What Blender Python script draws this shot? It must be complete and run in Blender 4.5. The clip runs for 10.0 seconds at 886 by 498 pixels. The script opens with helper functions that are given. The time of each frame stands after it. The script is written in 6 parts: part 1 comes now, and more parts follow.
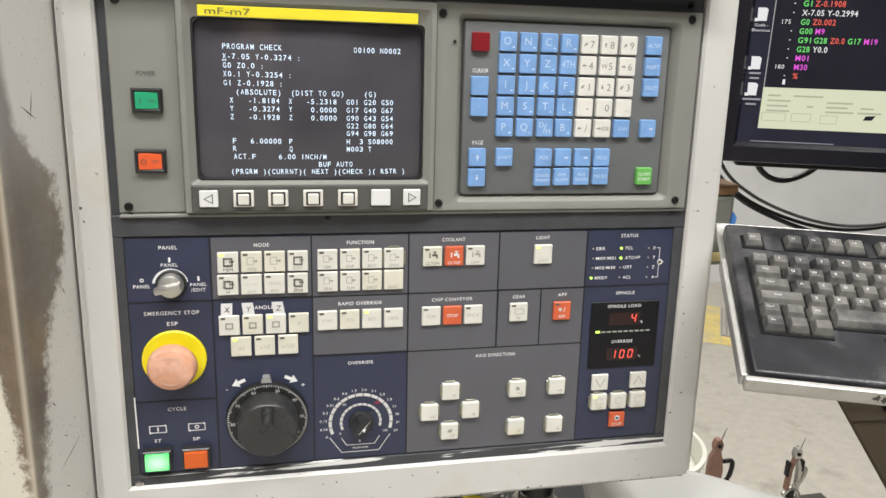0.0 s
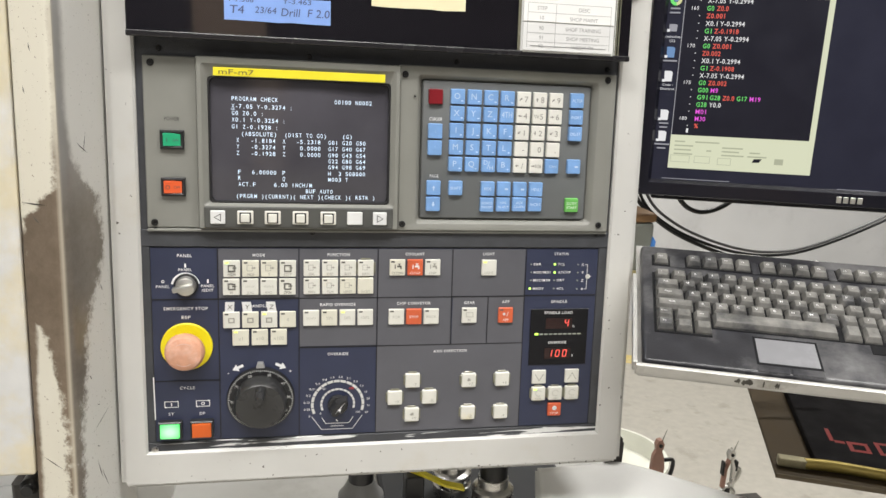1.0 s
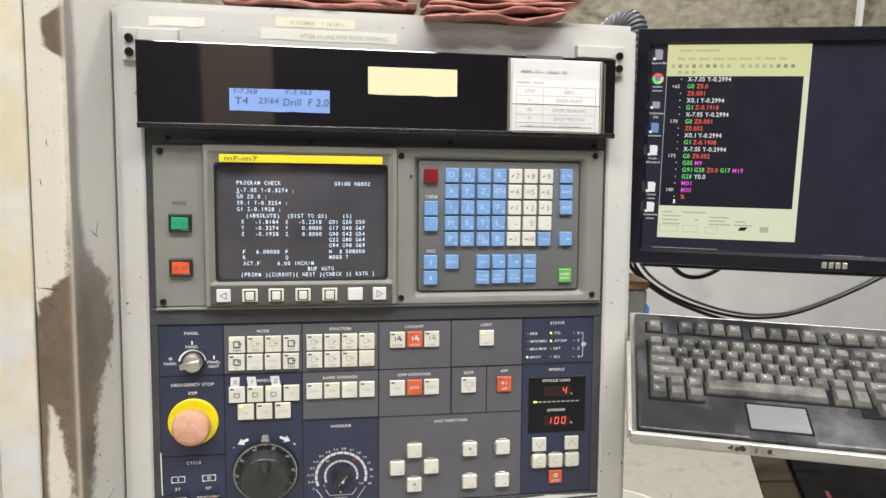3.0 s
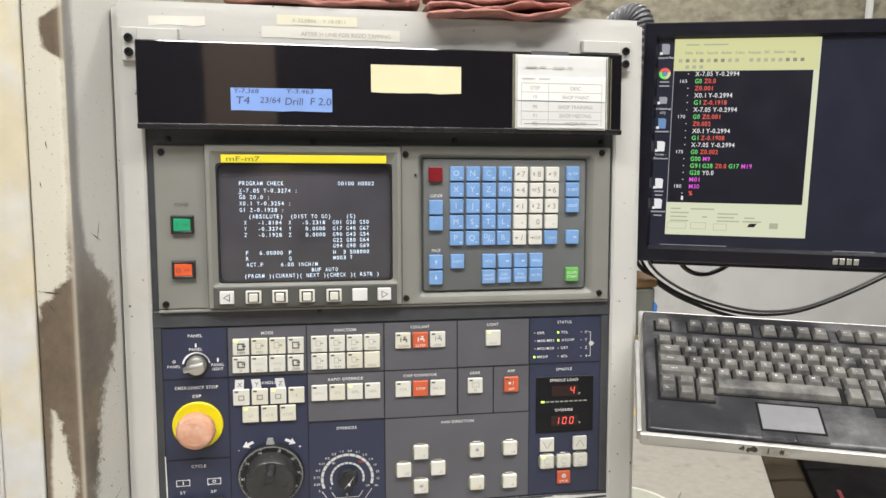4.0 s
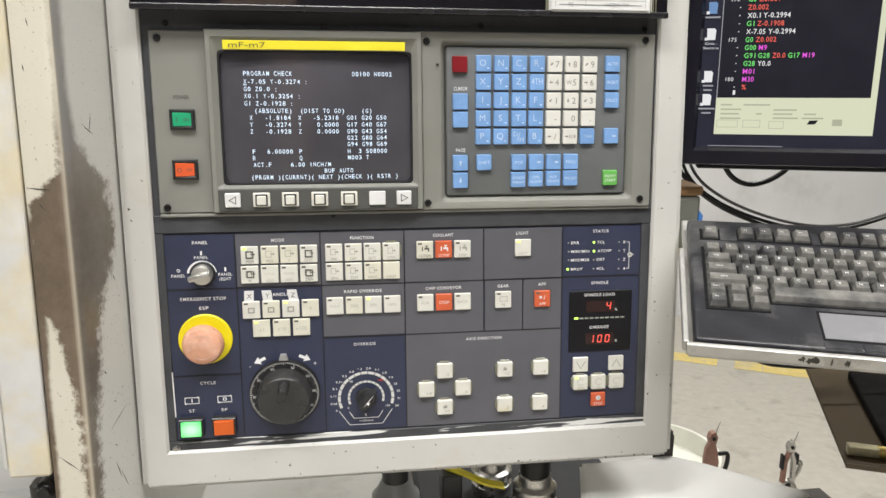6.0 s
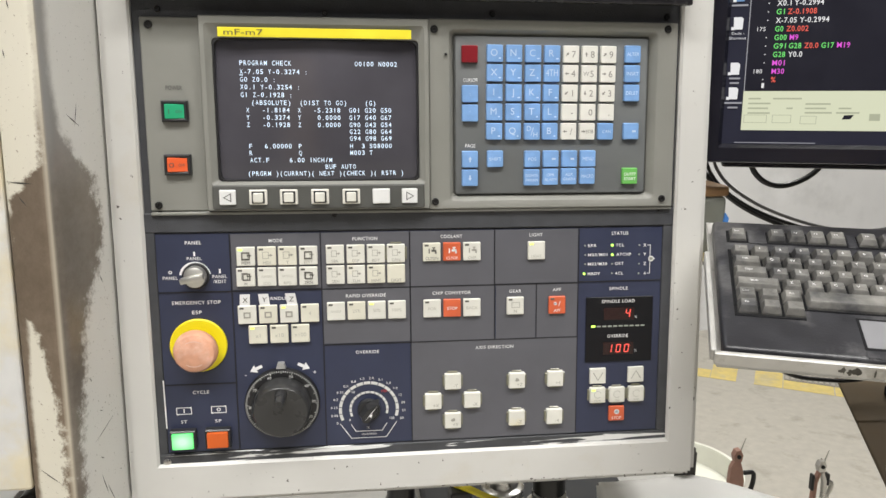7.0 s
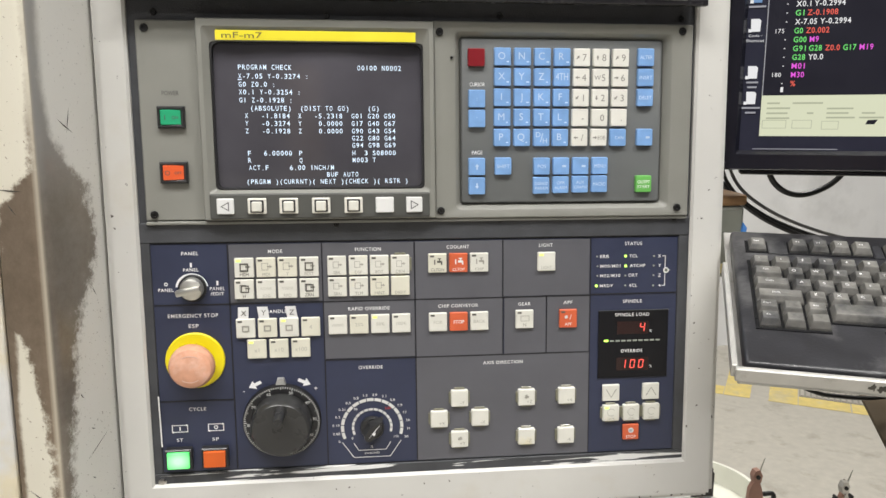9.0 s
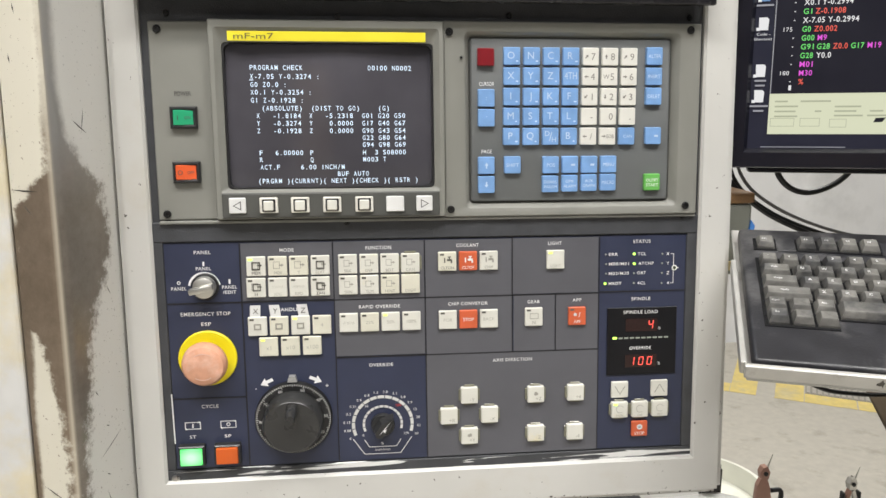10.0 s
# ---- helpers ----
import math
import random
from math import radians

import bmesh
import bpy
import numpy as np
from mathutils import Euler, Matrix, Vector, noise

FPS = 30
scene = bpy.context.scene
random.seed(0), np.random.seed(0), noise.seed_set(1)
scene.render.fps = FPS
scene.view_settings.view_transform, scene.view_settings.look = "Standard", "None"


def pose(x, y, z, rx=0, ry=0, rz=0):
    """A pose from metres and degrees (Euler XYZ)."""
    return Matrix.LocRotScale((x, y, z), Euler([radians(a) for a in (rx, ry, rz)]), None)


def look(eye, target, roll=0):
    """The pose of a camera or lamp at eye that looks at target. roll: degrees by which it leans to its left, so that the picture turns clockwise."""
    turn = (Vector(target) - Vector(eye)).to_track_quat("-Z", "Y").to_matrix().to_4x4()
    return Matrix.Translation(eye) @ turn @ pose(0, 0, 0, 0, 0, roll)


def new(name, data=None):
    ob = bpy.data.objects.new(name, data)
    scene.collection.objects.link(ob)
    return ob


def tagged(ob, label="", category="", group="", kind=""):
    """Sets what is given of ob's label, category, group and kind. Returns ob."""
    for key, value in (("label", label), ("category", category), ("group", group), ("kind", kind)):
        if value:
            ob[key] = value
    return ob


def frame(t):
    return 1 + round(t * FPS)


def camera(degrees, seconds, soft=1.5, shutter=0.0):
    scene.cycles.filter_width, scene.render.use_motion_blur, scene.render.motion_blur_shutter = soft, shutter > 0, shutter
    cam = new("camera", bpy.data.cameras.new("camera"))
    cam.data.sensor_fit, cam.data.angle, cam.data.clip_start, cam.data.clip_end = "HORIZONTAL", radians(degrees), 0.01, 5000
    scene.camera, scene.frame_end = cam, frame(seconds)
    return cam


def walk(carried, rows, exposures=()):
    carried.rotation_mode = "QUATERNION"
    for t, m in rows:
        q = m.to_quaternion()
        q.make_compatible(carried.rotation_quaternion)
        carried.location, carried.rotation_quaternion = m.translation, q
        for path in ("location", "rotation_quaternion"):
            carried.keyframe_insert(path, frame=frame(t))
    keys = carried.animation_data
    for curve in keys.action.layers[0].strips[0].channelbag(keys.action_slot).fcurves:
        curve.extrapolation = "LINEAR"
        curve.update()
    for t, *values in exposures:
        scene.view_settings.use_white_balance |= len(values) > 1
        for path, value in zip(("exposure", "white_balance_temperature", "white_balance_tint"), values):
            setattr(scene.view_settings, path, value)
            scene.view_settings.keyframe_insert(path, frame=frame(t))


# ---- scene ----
cam = camera(60.8, 10.0)
PATH = [
    (0, (-0.141, -0.684, 1.533), (0.262, 1.188, 0.956), 1.4),
    (0.5, (-0.122, -0.79, 1.55), (0.262, 1.1, 1.02), 2.0),
    (1, (-0.117, -0.861, 1.557), (0.253, 1.043, 1.071), 2.0),
    (1.5, (-0.115, -0.879, 1.559), (0.251, 1.038, 1.119), 1.7),
    (2, (-0.116, -0.89, 1.568), (0.245, 1.04, 1.187), 1.3),
    (2.5, (-0.112, -0.893, 1.577), (0.243, 1.046, 1.24), 0.9),
    (4, (-0.109, -0.878, 1.585), (0.231, 1.062, 1.235), 0.1),
    (4.5, (-0.111, -0.877, 1.571), (0.213, 1.058, 1.182), -0.1),
    (5, (-0.109, -0.858, 1.55), (0.197, 1.067, 1.104), -0.2),
    (5.5, (-0.105, -0.834, 1.531), (0.186, 1.086, 1.053), -0.3),
    (7, (-0.086, -0.769, 1.492), (0.15, 1.168, 1.054), -0.4),
    (7.5, (-0.082, -0.744, 1.482), (0.146, 1.2, 1.074), -0.3),
    (8, (-0.079, -0.741, 1.481), (0.145, 1.207, 1.087), -0.3),
    (8.5, (-0.08, -0.741, 1.48), (0.141, 1.208, 1.09), -0.4),
    (9, (-0.079, -0.741, 1.481), (0.133, 1.208, 1.083), -0.6),
    (9.5, (-0.082, -0.742, 1.483), (0.123, 1.206, 1.078), -0.7),
    (10, (-0.085, -0.746, 1.483), (0.115, 1.202, 1.079), -0.8),
]
walk(cam, [(t, look(eye, target, roll)) for t, eye, target, roll in PATH])

# ---- light ----
world = bpy.data.worlds.new("shop_air")
world.use_nodes = True
scene.world = world
bg = world.node_tree.nodes["Background"]
bg.inputs[0].default_value = (0.75, 0.78, 0.8, 1)
bg.inputs[1].default_value = 0.06


def lamp(x, y, z, sx, sy, watts, colour=(1.0, 0.985, 0.96)):
    data = bpy.data.lights.new("ceiling_lamp", "AREA")
    data.shape, data.size, data.size_y, data.energy, data.color = "RECTANGLE", sx, sy, watts, colour
    ob = new("ceiling_lamp", data)
    ob.location = (x, y, z)
    return ob


# the last one is added to brighten the far door mirrored in the cover
LAMPS = [(-1.5, -1.6), (1.5, -1.5), (-1.9, 0.9), (1.7, 1.5), (-0.1, -2.2), (-0.9, -5.9)]
for lx, ly in LAMPS:
    lamp(lx, ly, 4.33, 1.5, 0.42, 86)

# ---- materials ----


def link(nt, a, ao, b, bi):
    nt.links.new(a.outputs[ao], b.inputs[bi])


def mat(name, colour, rough=0.5, metal=0.0, var=0.1, scale=30.0, bump=0.0, bump_scale=400.0, emit=0.0, spec=0.5, own=False, stretch=(1, 1, 1), second=None, amount=0.0, coat=0.0):
    """A surface: base colour with grain at two scales, optional patches of a second colour, fine relief."""
    m = bpy.data.materials.new(name)
    m.use_nodes = True
    nt = m.node_tree
    b = nt.nodes["Principled BSDF"]
    b.inputs["Roughness"].default_value = rough
    b.inputs["Metallic"].default_value = metal
    b.inputs["Specular IOR Level"].default_value = spec
    b.inputs["Coat Weight"].default_value = coat
    tc = nt.nodes.new("ShaderNodeTexCoord")
    mp = nt.nodes.new("ShaderNodeMapping")
    mp.inputs["Scale"].default_value = stretch
    link(nt, tc, "Object", mp, "Vector")
    n1 = nt.nodes.new("ShaderNodeTexNoise")
    n1.inputs["Scale"].default_value, n1.inputs["Detail"].default_value = scale, 6
    link(nt, mp, "Vector", n1, "Vector")
    r = nt.nodes.new("ShaderNodeMapRange")
    r.inputs["From Min"].default_value, r.inputs["From Max"].default_value = 0.3, 0.7
    r.inputs["To Min"].default_value, r.inputs["To Max"].default_value = 1 - var, 1 + var
    link(nt, n1, "Fac", r, "Value")
    mul = nt.nodes.new("ShaderNodeVectorMath")
    mul.operation = "SCALE"
    link(nt, r, "Result", mul, "Scale")
    if second:
        n2 = nt.nodes.new("ShaderNodeTexNoise")
        n2.inputs["Scale"].default_value, n2.inputs["Detail"].default_value = scale * 0.3, 8
        n2.inputs["Roughness"].default_value = 0.65
        link(nt, mp, "Vector", n2, "Vector")
        cr = nt.nodes.new("ShaderNodeMapRange")
        cr.inputs["From Min"].default_value, cr.inputs["From Max"].default_value = 0.62 - amount * 0.3, 0.72 - amount * 0.2
        link(nt, n2, "Fac", cr, "Value")
        mx = nt.nodes.new("ShaderNodeMix")
        mx.data_type = "RGBA"
        mx.inputs["A"].default_value, mx.inputs["B"].default_value = (*colour, 1), (*second, 1)
        link(nt, cr, "Result", mx, "Factor")
        link(nt, mx, "Result", mul, 0)
    else:
        mul.inputs[0].default_value = colour
    link(nt, mul, "Vector", b, "Base Color")
    if rough < 0.9:
        r2 = nt.nodes.new("ShaderNodeMapRange")
        r2.inputs["From Min"].default_value, r2.inputs["From Max"].default_value = 0.3, 0.7
        r2.inputs["To Min"].default_value, r2.inputs["To Max"].default_value = rough * 0.85, min(1, rough * 1.2)
        link(nt, n1, "Fac", r2, "Value")
        link(nt, r2, "Result", b, "Roughness")
    if bump:
        n3 = nt.nodes.new("ShaderNodeTexNoise")
        n3.inputs["Scale"].default_value, n3.inputs["Detail"].default_value = bump_scale, 4
        link(nt, mp, "Vector", n3, "Vector")
        bp = nt.nodes.new("ShaderNodeBump")
        bp.inputs["Strength"].default_value, bp.inputs["Distance"].default_value = bump, 0.001
        link(nt, n3, "Fac", bp, "Height")
        link(nt, bp, "Normal", b, "Normal")
    if emit:
        b.inputs["Emission Color"].default_value = (*colour, 1)
        if own:
            nt.links.remove(b.inputs["Base Color"].links[0])
            b.inputs["Base Color"].default_value = (0.02, 0.02, 0.025, 1)
        b.inputs["Emission Strength"].default_value = emit
    return m


PAINT = mat("beige_paint", (0.565, 0.557, 0.530), 0.40, var=0.03, scale=12, bump=0.06, bump_scale=900, second=(0.53, 0.505, 0.45), amount=0.12)
BLACK = mat("black_wrinkle_paint", (0.05, 0.052, 0.058), 0.5, var=0.15, scale=60, bump=0.5, bump_scale=900)
OLIVE = mat("olive_grey_paint", (0.222, 0.221, 0.199), 0.45, var=0.04, scale=20, bump=0.12, bump_scale=1500)
NAVY = mat("navy_overlay", (0.028, 0.034, 0.068), 0.42, var=0.08, scale=25, bump=0.1, bump_scale=1200)
GREY = mat("grey_overlay", (0.098, 0.098, 0.112), 0.42, var=0.06, scale=25, bump=0.1, bump_scale=1200)
LINE = mat("black_line", (0.012, 0.012, 0.016), 0.5)
WHITE_INK = mat("white_ink", (0.80, 0.80, 0.80), 0.6, var=0.05)
DARK_INK = mat("dark_ink", (0.09, 0.09, 0.09), 0.6)
FAINT_INK = mat("faint_grey_ink", (0.42, 0.41, 0.36), 0.6)
PALE_INK = mat("pale_blue_ink", (0.55, 0.68, 0.85), 0.6)
RED_INK = mat("red_ink", (0.6, 0.05, 0.04), 0.6)
AGED = mat("yellowed_button_plastic", (0.65, 0.63, 0.53), 0.35, var=0.05, scale=60)
CREAM = mat("cream_button_plastic", (0.66, 0.65, 0.59), 0.35, var=0.04, scale=60, second=(0.70, 0.65, 0.48), amount=0.05)
WHITE_KEY = mat("white_key_plastic", (0.68, 0.67, 0.62), 0.4, var=0.03, scale=80)
KEY_INK = mat("blue_white_ink", (0.50, 0.62, 0.78), 0.6)
KEY_GREY = mat("grey_key_ink", (0.22, 0.21, 0.19), 0.6)
BLUE_KEY = mat("blue_key_plastic", (0.185, 0.345, 0.635), 0.42, var=0.10, scale=70)
RED_KEY = mat("dark_red_key_plastic", (0.20, 0.010, 0.016), 0.35, var=0.1)
GREEN_KEY = mat("green_key_plastic", (0.13, 0.42, 0.09), 0.4)
RED_BTN = mat("orange_red_button_plastic", (0.60, 0.115, 0.045), 0.4, var=0.08)
PAD = mat("blue_grey_key_plate", (0.118, 0.124, 0.124), 0.5, var=0.04, bump=0.1, bump_scale=1500)
RECESS = mat("dark_grey_recess", (0.075, 0.076, 0.07), 0.5)
YELLOW = mat("yellow_strip", (0.78, 0.68, 0.03), 0.45, var=0.04)
ESTOP_YELLOW = mat("yellow_plate", (0.78, 0.66, 0.01), 0.4, var=0.05)
SALMON = mat("faded_red_plastic", (0.64, 0.33, 0.215), 0.38, var=0.12, scale=90, second=(0.70, 0.43, 0.33), amount=0.3)
EMBOSS = mat("worn_pale_red", (0.68, 0.44, 0.35), 0.45, var=0.1, scale=90)
# glass colour lifted in place of the room's soft reflection
CRT_GLASS = mat("dark_tube_glass", (0.066, 0.063, 0.074), 0.10, var=0.25, scale=9, spec=0.6)
CRT_TEXT = mat("phosphor_text", (0.72, 0.86, 1.0), 0.6, emit=1.35, own=True)
SMOKE = mat("smoked_acrylic", (0.008, 0.007, 0.009), 0.04, var=0.1, spec=1.0)
SMOKE_EDGE = mat("smoked_acrylic_frame", (0.016, 0.015, 0.017), 0.25, var=0.1)
BLUE_TAPE = mat("blue_masking_tape", (0.22, 0.36, 0.74), 0.7, var=0.06, bump=0.2, bump_scale=700)
NOTE = mat("cream_note_paper", (0.76, 0.70, 0.46), 0.8, var=0.03)
PAPER = mat("white_paper", (0.80, 0.795, 0.775), 0.8, var=0.02)
CARD = mat("white_card", (0.68, 0.68, 0.67), 0.7, var=0.03)
LABEL = mat("yellowed_label_tape", (0.72, 0.69, 0.55), 0.5, var=0.04)
LABEL2 = mat("pale_label_tape", (0.70, 0.68, 0.62), 0.5, var=0.04)
CARD_INK = mat("grey_print", (0.30, 0.30, 0.30), 0.6)
PENCIL = mat("faint_pencil", (0.50, 0.50, 0.52), 0.7)
PEN = mat("ballpoint_ink", (0.06, 0.07, 0.16), 0.6)
STEEL = mat("machined_steel", (0.55, 0.54, 0.52), 0.28, metal=1.0, var=0.12, scale=50)
BOLT = mat("black_oxide_steel", (0.03, 0.03, 0.03), 0.35, metal=0.6)
DIAL_TICK = mat("dial_print", (0.62, 0.62, 0.60), 0.6)
KNOB = mat("satin_black_plastic", (0.030, 0.030, 0.030), 0.30, var=0.08, scale=60)
DIAL_RING = mat("matt_black_dial", (0.010, 0.010, 0.011), 0.5, var=0.2, scale=60)
DIAL_BLACK = mat("black_plastic", (0.022, 0.022, 0.023), 0.36, var=0.15, scale=90)
KEYSTEEL = mat("nickel", (0.62, 0.61, 0.57), 0.42, metal=1.0, var=0.06)
GREEN_LIT = mat("lit_green_lens", (0.08, 0.70, 0.14), 0.4, emit=0.55)
ORANGE_LENS = mat("orange_lens", (0.58, 0.10, 0.012), 0.35, emit=0.03)
GREEN_LENS = mat("green_rocker", (0.02, 0.34, 0.16), 0.35, var=0.05)
RED_ROCKER = mat("orange_rocker", (0.72, 0.11, 0.03), 0.35, var=0.05)
LED_GREEN = mat("green_led", (0.55, 1.0, 0.12), 0.4, emit=1.5)
LED_YELLOW = mat("yellow_led", (0.80, 0.88, 0.16), 0.4, emit=0.7)
LED_RED = mat("red_led", (1.0, 0.10, 0.07), 0.4, emit=1.7, own=True)
LED_OFF = mat("unlit_led", (0.30, 0.32, 0.28), 0.4)
DISPLAY = mat("display_window", (0.006, 0.006, 0.008), 0.35, spec=0.3)
GUARD = mat("clear_guard_plastic", (0.19, 0.185, 0.135), 0.18, var=0.15, scale=120)
MON_BLACK = mat("monitor_black_plastic", (0.007, 0.007, 0.012), 0.22, var=0.1, bump=0.05)
MON_SCREEN = mat("lcd_black", (0.018, 0.019, 0.034), 0.35, spec=0.25)
WIN = mat("lcd_pale_window", (0.90, 0.93, 0.66), 0.5, emit=0.72, own=True, var=0.02)
WIN_TOP = mat("lcd_yellow_bar", (0.86, 0.86, 0.42), 0.5, emit=0.72, own=True, var=0.02)
EDITOR = mat("lcd_editor", (0.012, 0.012, 0.02), 0.35, spec=0.25)
L_WHITE = mat("lcd_white", (0.95, 0.95, 0.95), 0.5, emit=0.8, own=True)
L_GREY = mat("lcd_grey", (0.6, 0.6, 0.66), 0.5, emit=0.5, own=True)
L_RED = mat("lcd_red", (1.0, 0.12, 0.07), 0.5, emit=0.8, own=True)
L_GREEN = mat("lcd_green", (0.18, 0.92, 0.18), 0.5, emit=0.8, own=True)
L_PINK = mat("lcd_magenta", (0.95, 0.10, 0.85), 0.5, emit=0.8, own=True)
L_BLUE = mat("lcd_blue", (0.16, 0.34, 0.65), 0.5, emit=0.7, own=True)
L_MENU = mat("lcd_menu_grey", (0.42, 0.43, 0.34), 0.5, emit=0.5, own=True)
L_DIM = mat("lcd_dim_text", (0.70, 0.73, 0.50), 0.5, emit=0.55, own=True)
KB_BODY = mat("grubby_black_keyboard", (0.019, 0.019, 0.023), 0.36, var=0.25, scale=26, bump=0.15, second=(0.115, 0.113, 0.115), amount=0.50)
KB_KEY = mat("grubby_grey_keycap", (0.165, 0.160, 0.148), 0.40, var=0.35, scale=70, second=(0.065, 0.065, 0.067), amount=0.55)
KB_WELL = mat("keyboard_well", (0.009, 0.009, 0.010), 0.8, spec=0.2)
PAD_GREY = mat("touchpad_grey", (0.19, 0.19, 0.20), 0.4, var=0.05, second=(0.25, 0.25, 0.26), amount=0.3)
TRAY = mat("worn_aluminium_tray", (0.50, 0.49, 0.465), 0.36, metal=0.4, var=0.10, scale=40, second=(0.26, 0.245, 0.21), amount=0.14)
CABLE = mat("black_cable", (0.015, 0.015, 0.016), 0.4)
GREY_CABLE = mat("grey_cable", (0.12, 0.12, 0.12), 0.45)
RAG = mat("red_shop_cloth", (0.42, 0.195, 0.165), 0.95, var=0.18, scale=25, bump=0.6, bump_scale=700, second=(0.34, 0.135, 0.11), amount=0.3)
FRAY = mat("frayed_cotton_edge", (0.60, 0.48, 0.42), 0.95, var=0.15, scale=200)
HOSE = mat("grey_corrugated_hose", (0.11, 0.11, 0.12), 0.4)
FLOOR = mat("worn_concrete_floor", (0.395, 0.372, 0.325), 0.55, var=0.09, scale=26.0, bump=0.15, bump_scale=60, second=(0.315, 0.295, 0.25), amount=0.22)
TAPE = mat("worn_yellow_floor_tape", (0.60, 0.475, 0.165), 0.6, var=0.12, scale=25, second=(0.48, 0.41, 0.23), amount=0.4)
WALL = mat("board_marked_concrete", (0.30, 0.275, 0.205), 0.8, var=0.30, scale=22, bump=0.6, bump_scale=60, stretch=(0.7, 1, 1.0), second=(0.13, 0.115, 0.085), amount=0.42)
WHITEWALL = mat("whitewashed_wall", (0.60, 0.60, 0.60), 0.7, var=0.06, scale=3, bump=0.2, bump_scale=30, second=(0.46, 0.46, 0.46), amount=0.2)
PLAIN = mat("shop_wall_paint", (0.06, 0.06, 0.075), 0.8, var=0.05, scale=1)
# board colour darkened to stand for the shade under the keyboard tray
BROWN = mat("brown_board", (0.075, 0.055, 0.032), 0.7, var=0.15, scale=12, bump=0.1, spec=0.2)
BRASS = mat("brass_tube", (0.30, 0.23, 0.06), 0.42, metal=0.6, var=0.1)
CASE = mat("black_case", (0.010, 0.009, 0.010), 0.8, var=0.2, bump=0.3, spec=0.12)
CASE_RED = mat("red_print", (0.30, 0.06, 0.055), 0.7, spec=0.2)
BUCKET = mat("white_pail_plastic", (0.72, 0.72, 0.64), 0.4, var=0.03)
COPPER = mat("copper_brown_grip", (0.36, 0.20, 0.15), 0.5, var=0.15, scale=60)
YTOOL = mat("yellow_painted_steel", (0.75, 0.64, 0.03), 0.4, var=0.08)
MACHINE = mat("machine_grey_paint", (0.56, 0.555, 0.53), 0.45, var=0.05, scale=8, second=(0.40, 0.39, 0.36), amount=0.12)
DARKTRAY = mat("dark_bench_mat", (0.03, 0.032, 0.036), 0.6, var=0.2)
BENCH = mat("grey_bench_steel", (0.30, 0.30, 0.29), 0.45, var=0.08, second=(0.2, 0.19, 0.18), amount=0.2)
RUST = mat("rough_grey_iron", (0.05, 0.045, 0.04), 0.7, var=0.3, scale=90, bump=0.8, bump_scale=300)
SPRAY = mat("spray_cap_grey", (0.24, 0.24, 0.235), 0.4, var=0.1)
BLUE_RAG = mat("blue_tape_scrap", (0.06, 0.22, 0.60), 0.8, var=0.1)
FIXTURE = mat("lamp_housing_white", (0.75, 0.75, 0.73), 0.5)
TUBE = mat("lit_lamp_diffuser", (1.0, 0.97, 0.92), 0.5, emit=6.0)


def chipped_paint():
    """Beige paint with sparse dark chips along its edges and faint yellowing."""
    m = PAINT.copy()
    m.name = "chipped_beige_paint"
    nt = m.node_tree
    b = nt.nodes["Principled BSDF"]
    src = b.inputs["Base Color"].links[0].from_socket
    tc = nt.nodes.new("ShaderNodeTexCoord")
    v = nt.nodes.new("ShaderNodeTexNoise")
    v.inputs["Scale"].default_value, v.inputs["Detail"].default_value = 170, 3
    link(nt, tc, "Object", v, "Vector")
    r = nt.nodes.new("ShaderNodeMapRange")
    r.inputs["From Min"].default_value, r.inputs["From Max"].default_value = 0.715, 0.735
    # knocks gather along the lower and outer edges of the frame
    sep = nt.nodes.new("ShaderNodeSeparateXYZ")
    link(nt, tc, "Object", sep, 0)

    def near(axis, at, width):
        d = nt.nodes.new("ShaderNodeMath")
        d.operation = "SUBTRACT"
        link(nt, sep, axis, d, 0)
        d.inputs[1].default_value = at
        a = nt.nodes.new("ShaderNodeMath")
        a.operation = "ABSOLUTE"
        link(nt, d, 0, a, 0)
        n = nt.nodes.new("ShaderNodeMapRange")
        n.inputs["From Min"].default_value, n.inputs["From Max"].default_value = width, 0.0
        n.inputs["To Max"].default_value = 0.12
        link(nt, a, 0, n, "Value")
        return n

    top = nt.nodes.new("ShaderNodeMath")
    top.operation = "MAXIMUM"
    link(nt, near("Z", 0.0, 0.012), "Result", top, 0)
    link(nt, near("X", 0.3025, 0.009), "Result", top, 1)
    add = nt.nodes.new("ShaderNodeMath")
    add.operation = "ADD"
    link(nt, v, "Fac", add, 0)
    link(nt, top, 0, add, 1)
    link(nt, add, 0, r, "Value")
    mx = nt.nodes.new("ShaderNodeMix")
    mx.data_type = "RGBA"
    mx.inputs["B"].default_value = (0.07, 0.06, 0.05, 1)
    nt.links.new(src, mx.inputs["A"])
    link(nt, r, "Result", mx, "Factor")
    link(nt, mx, "Result", b, "Base Color")
    return m


CHIPPED = chipped_paint()


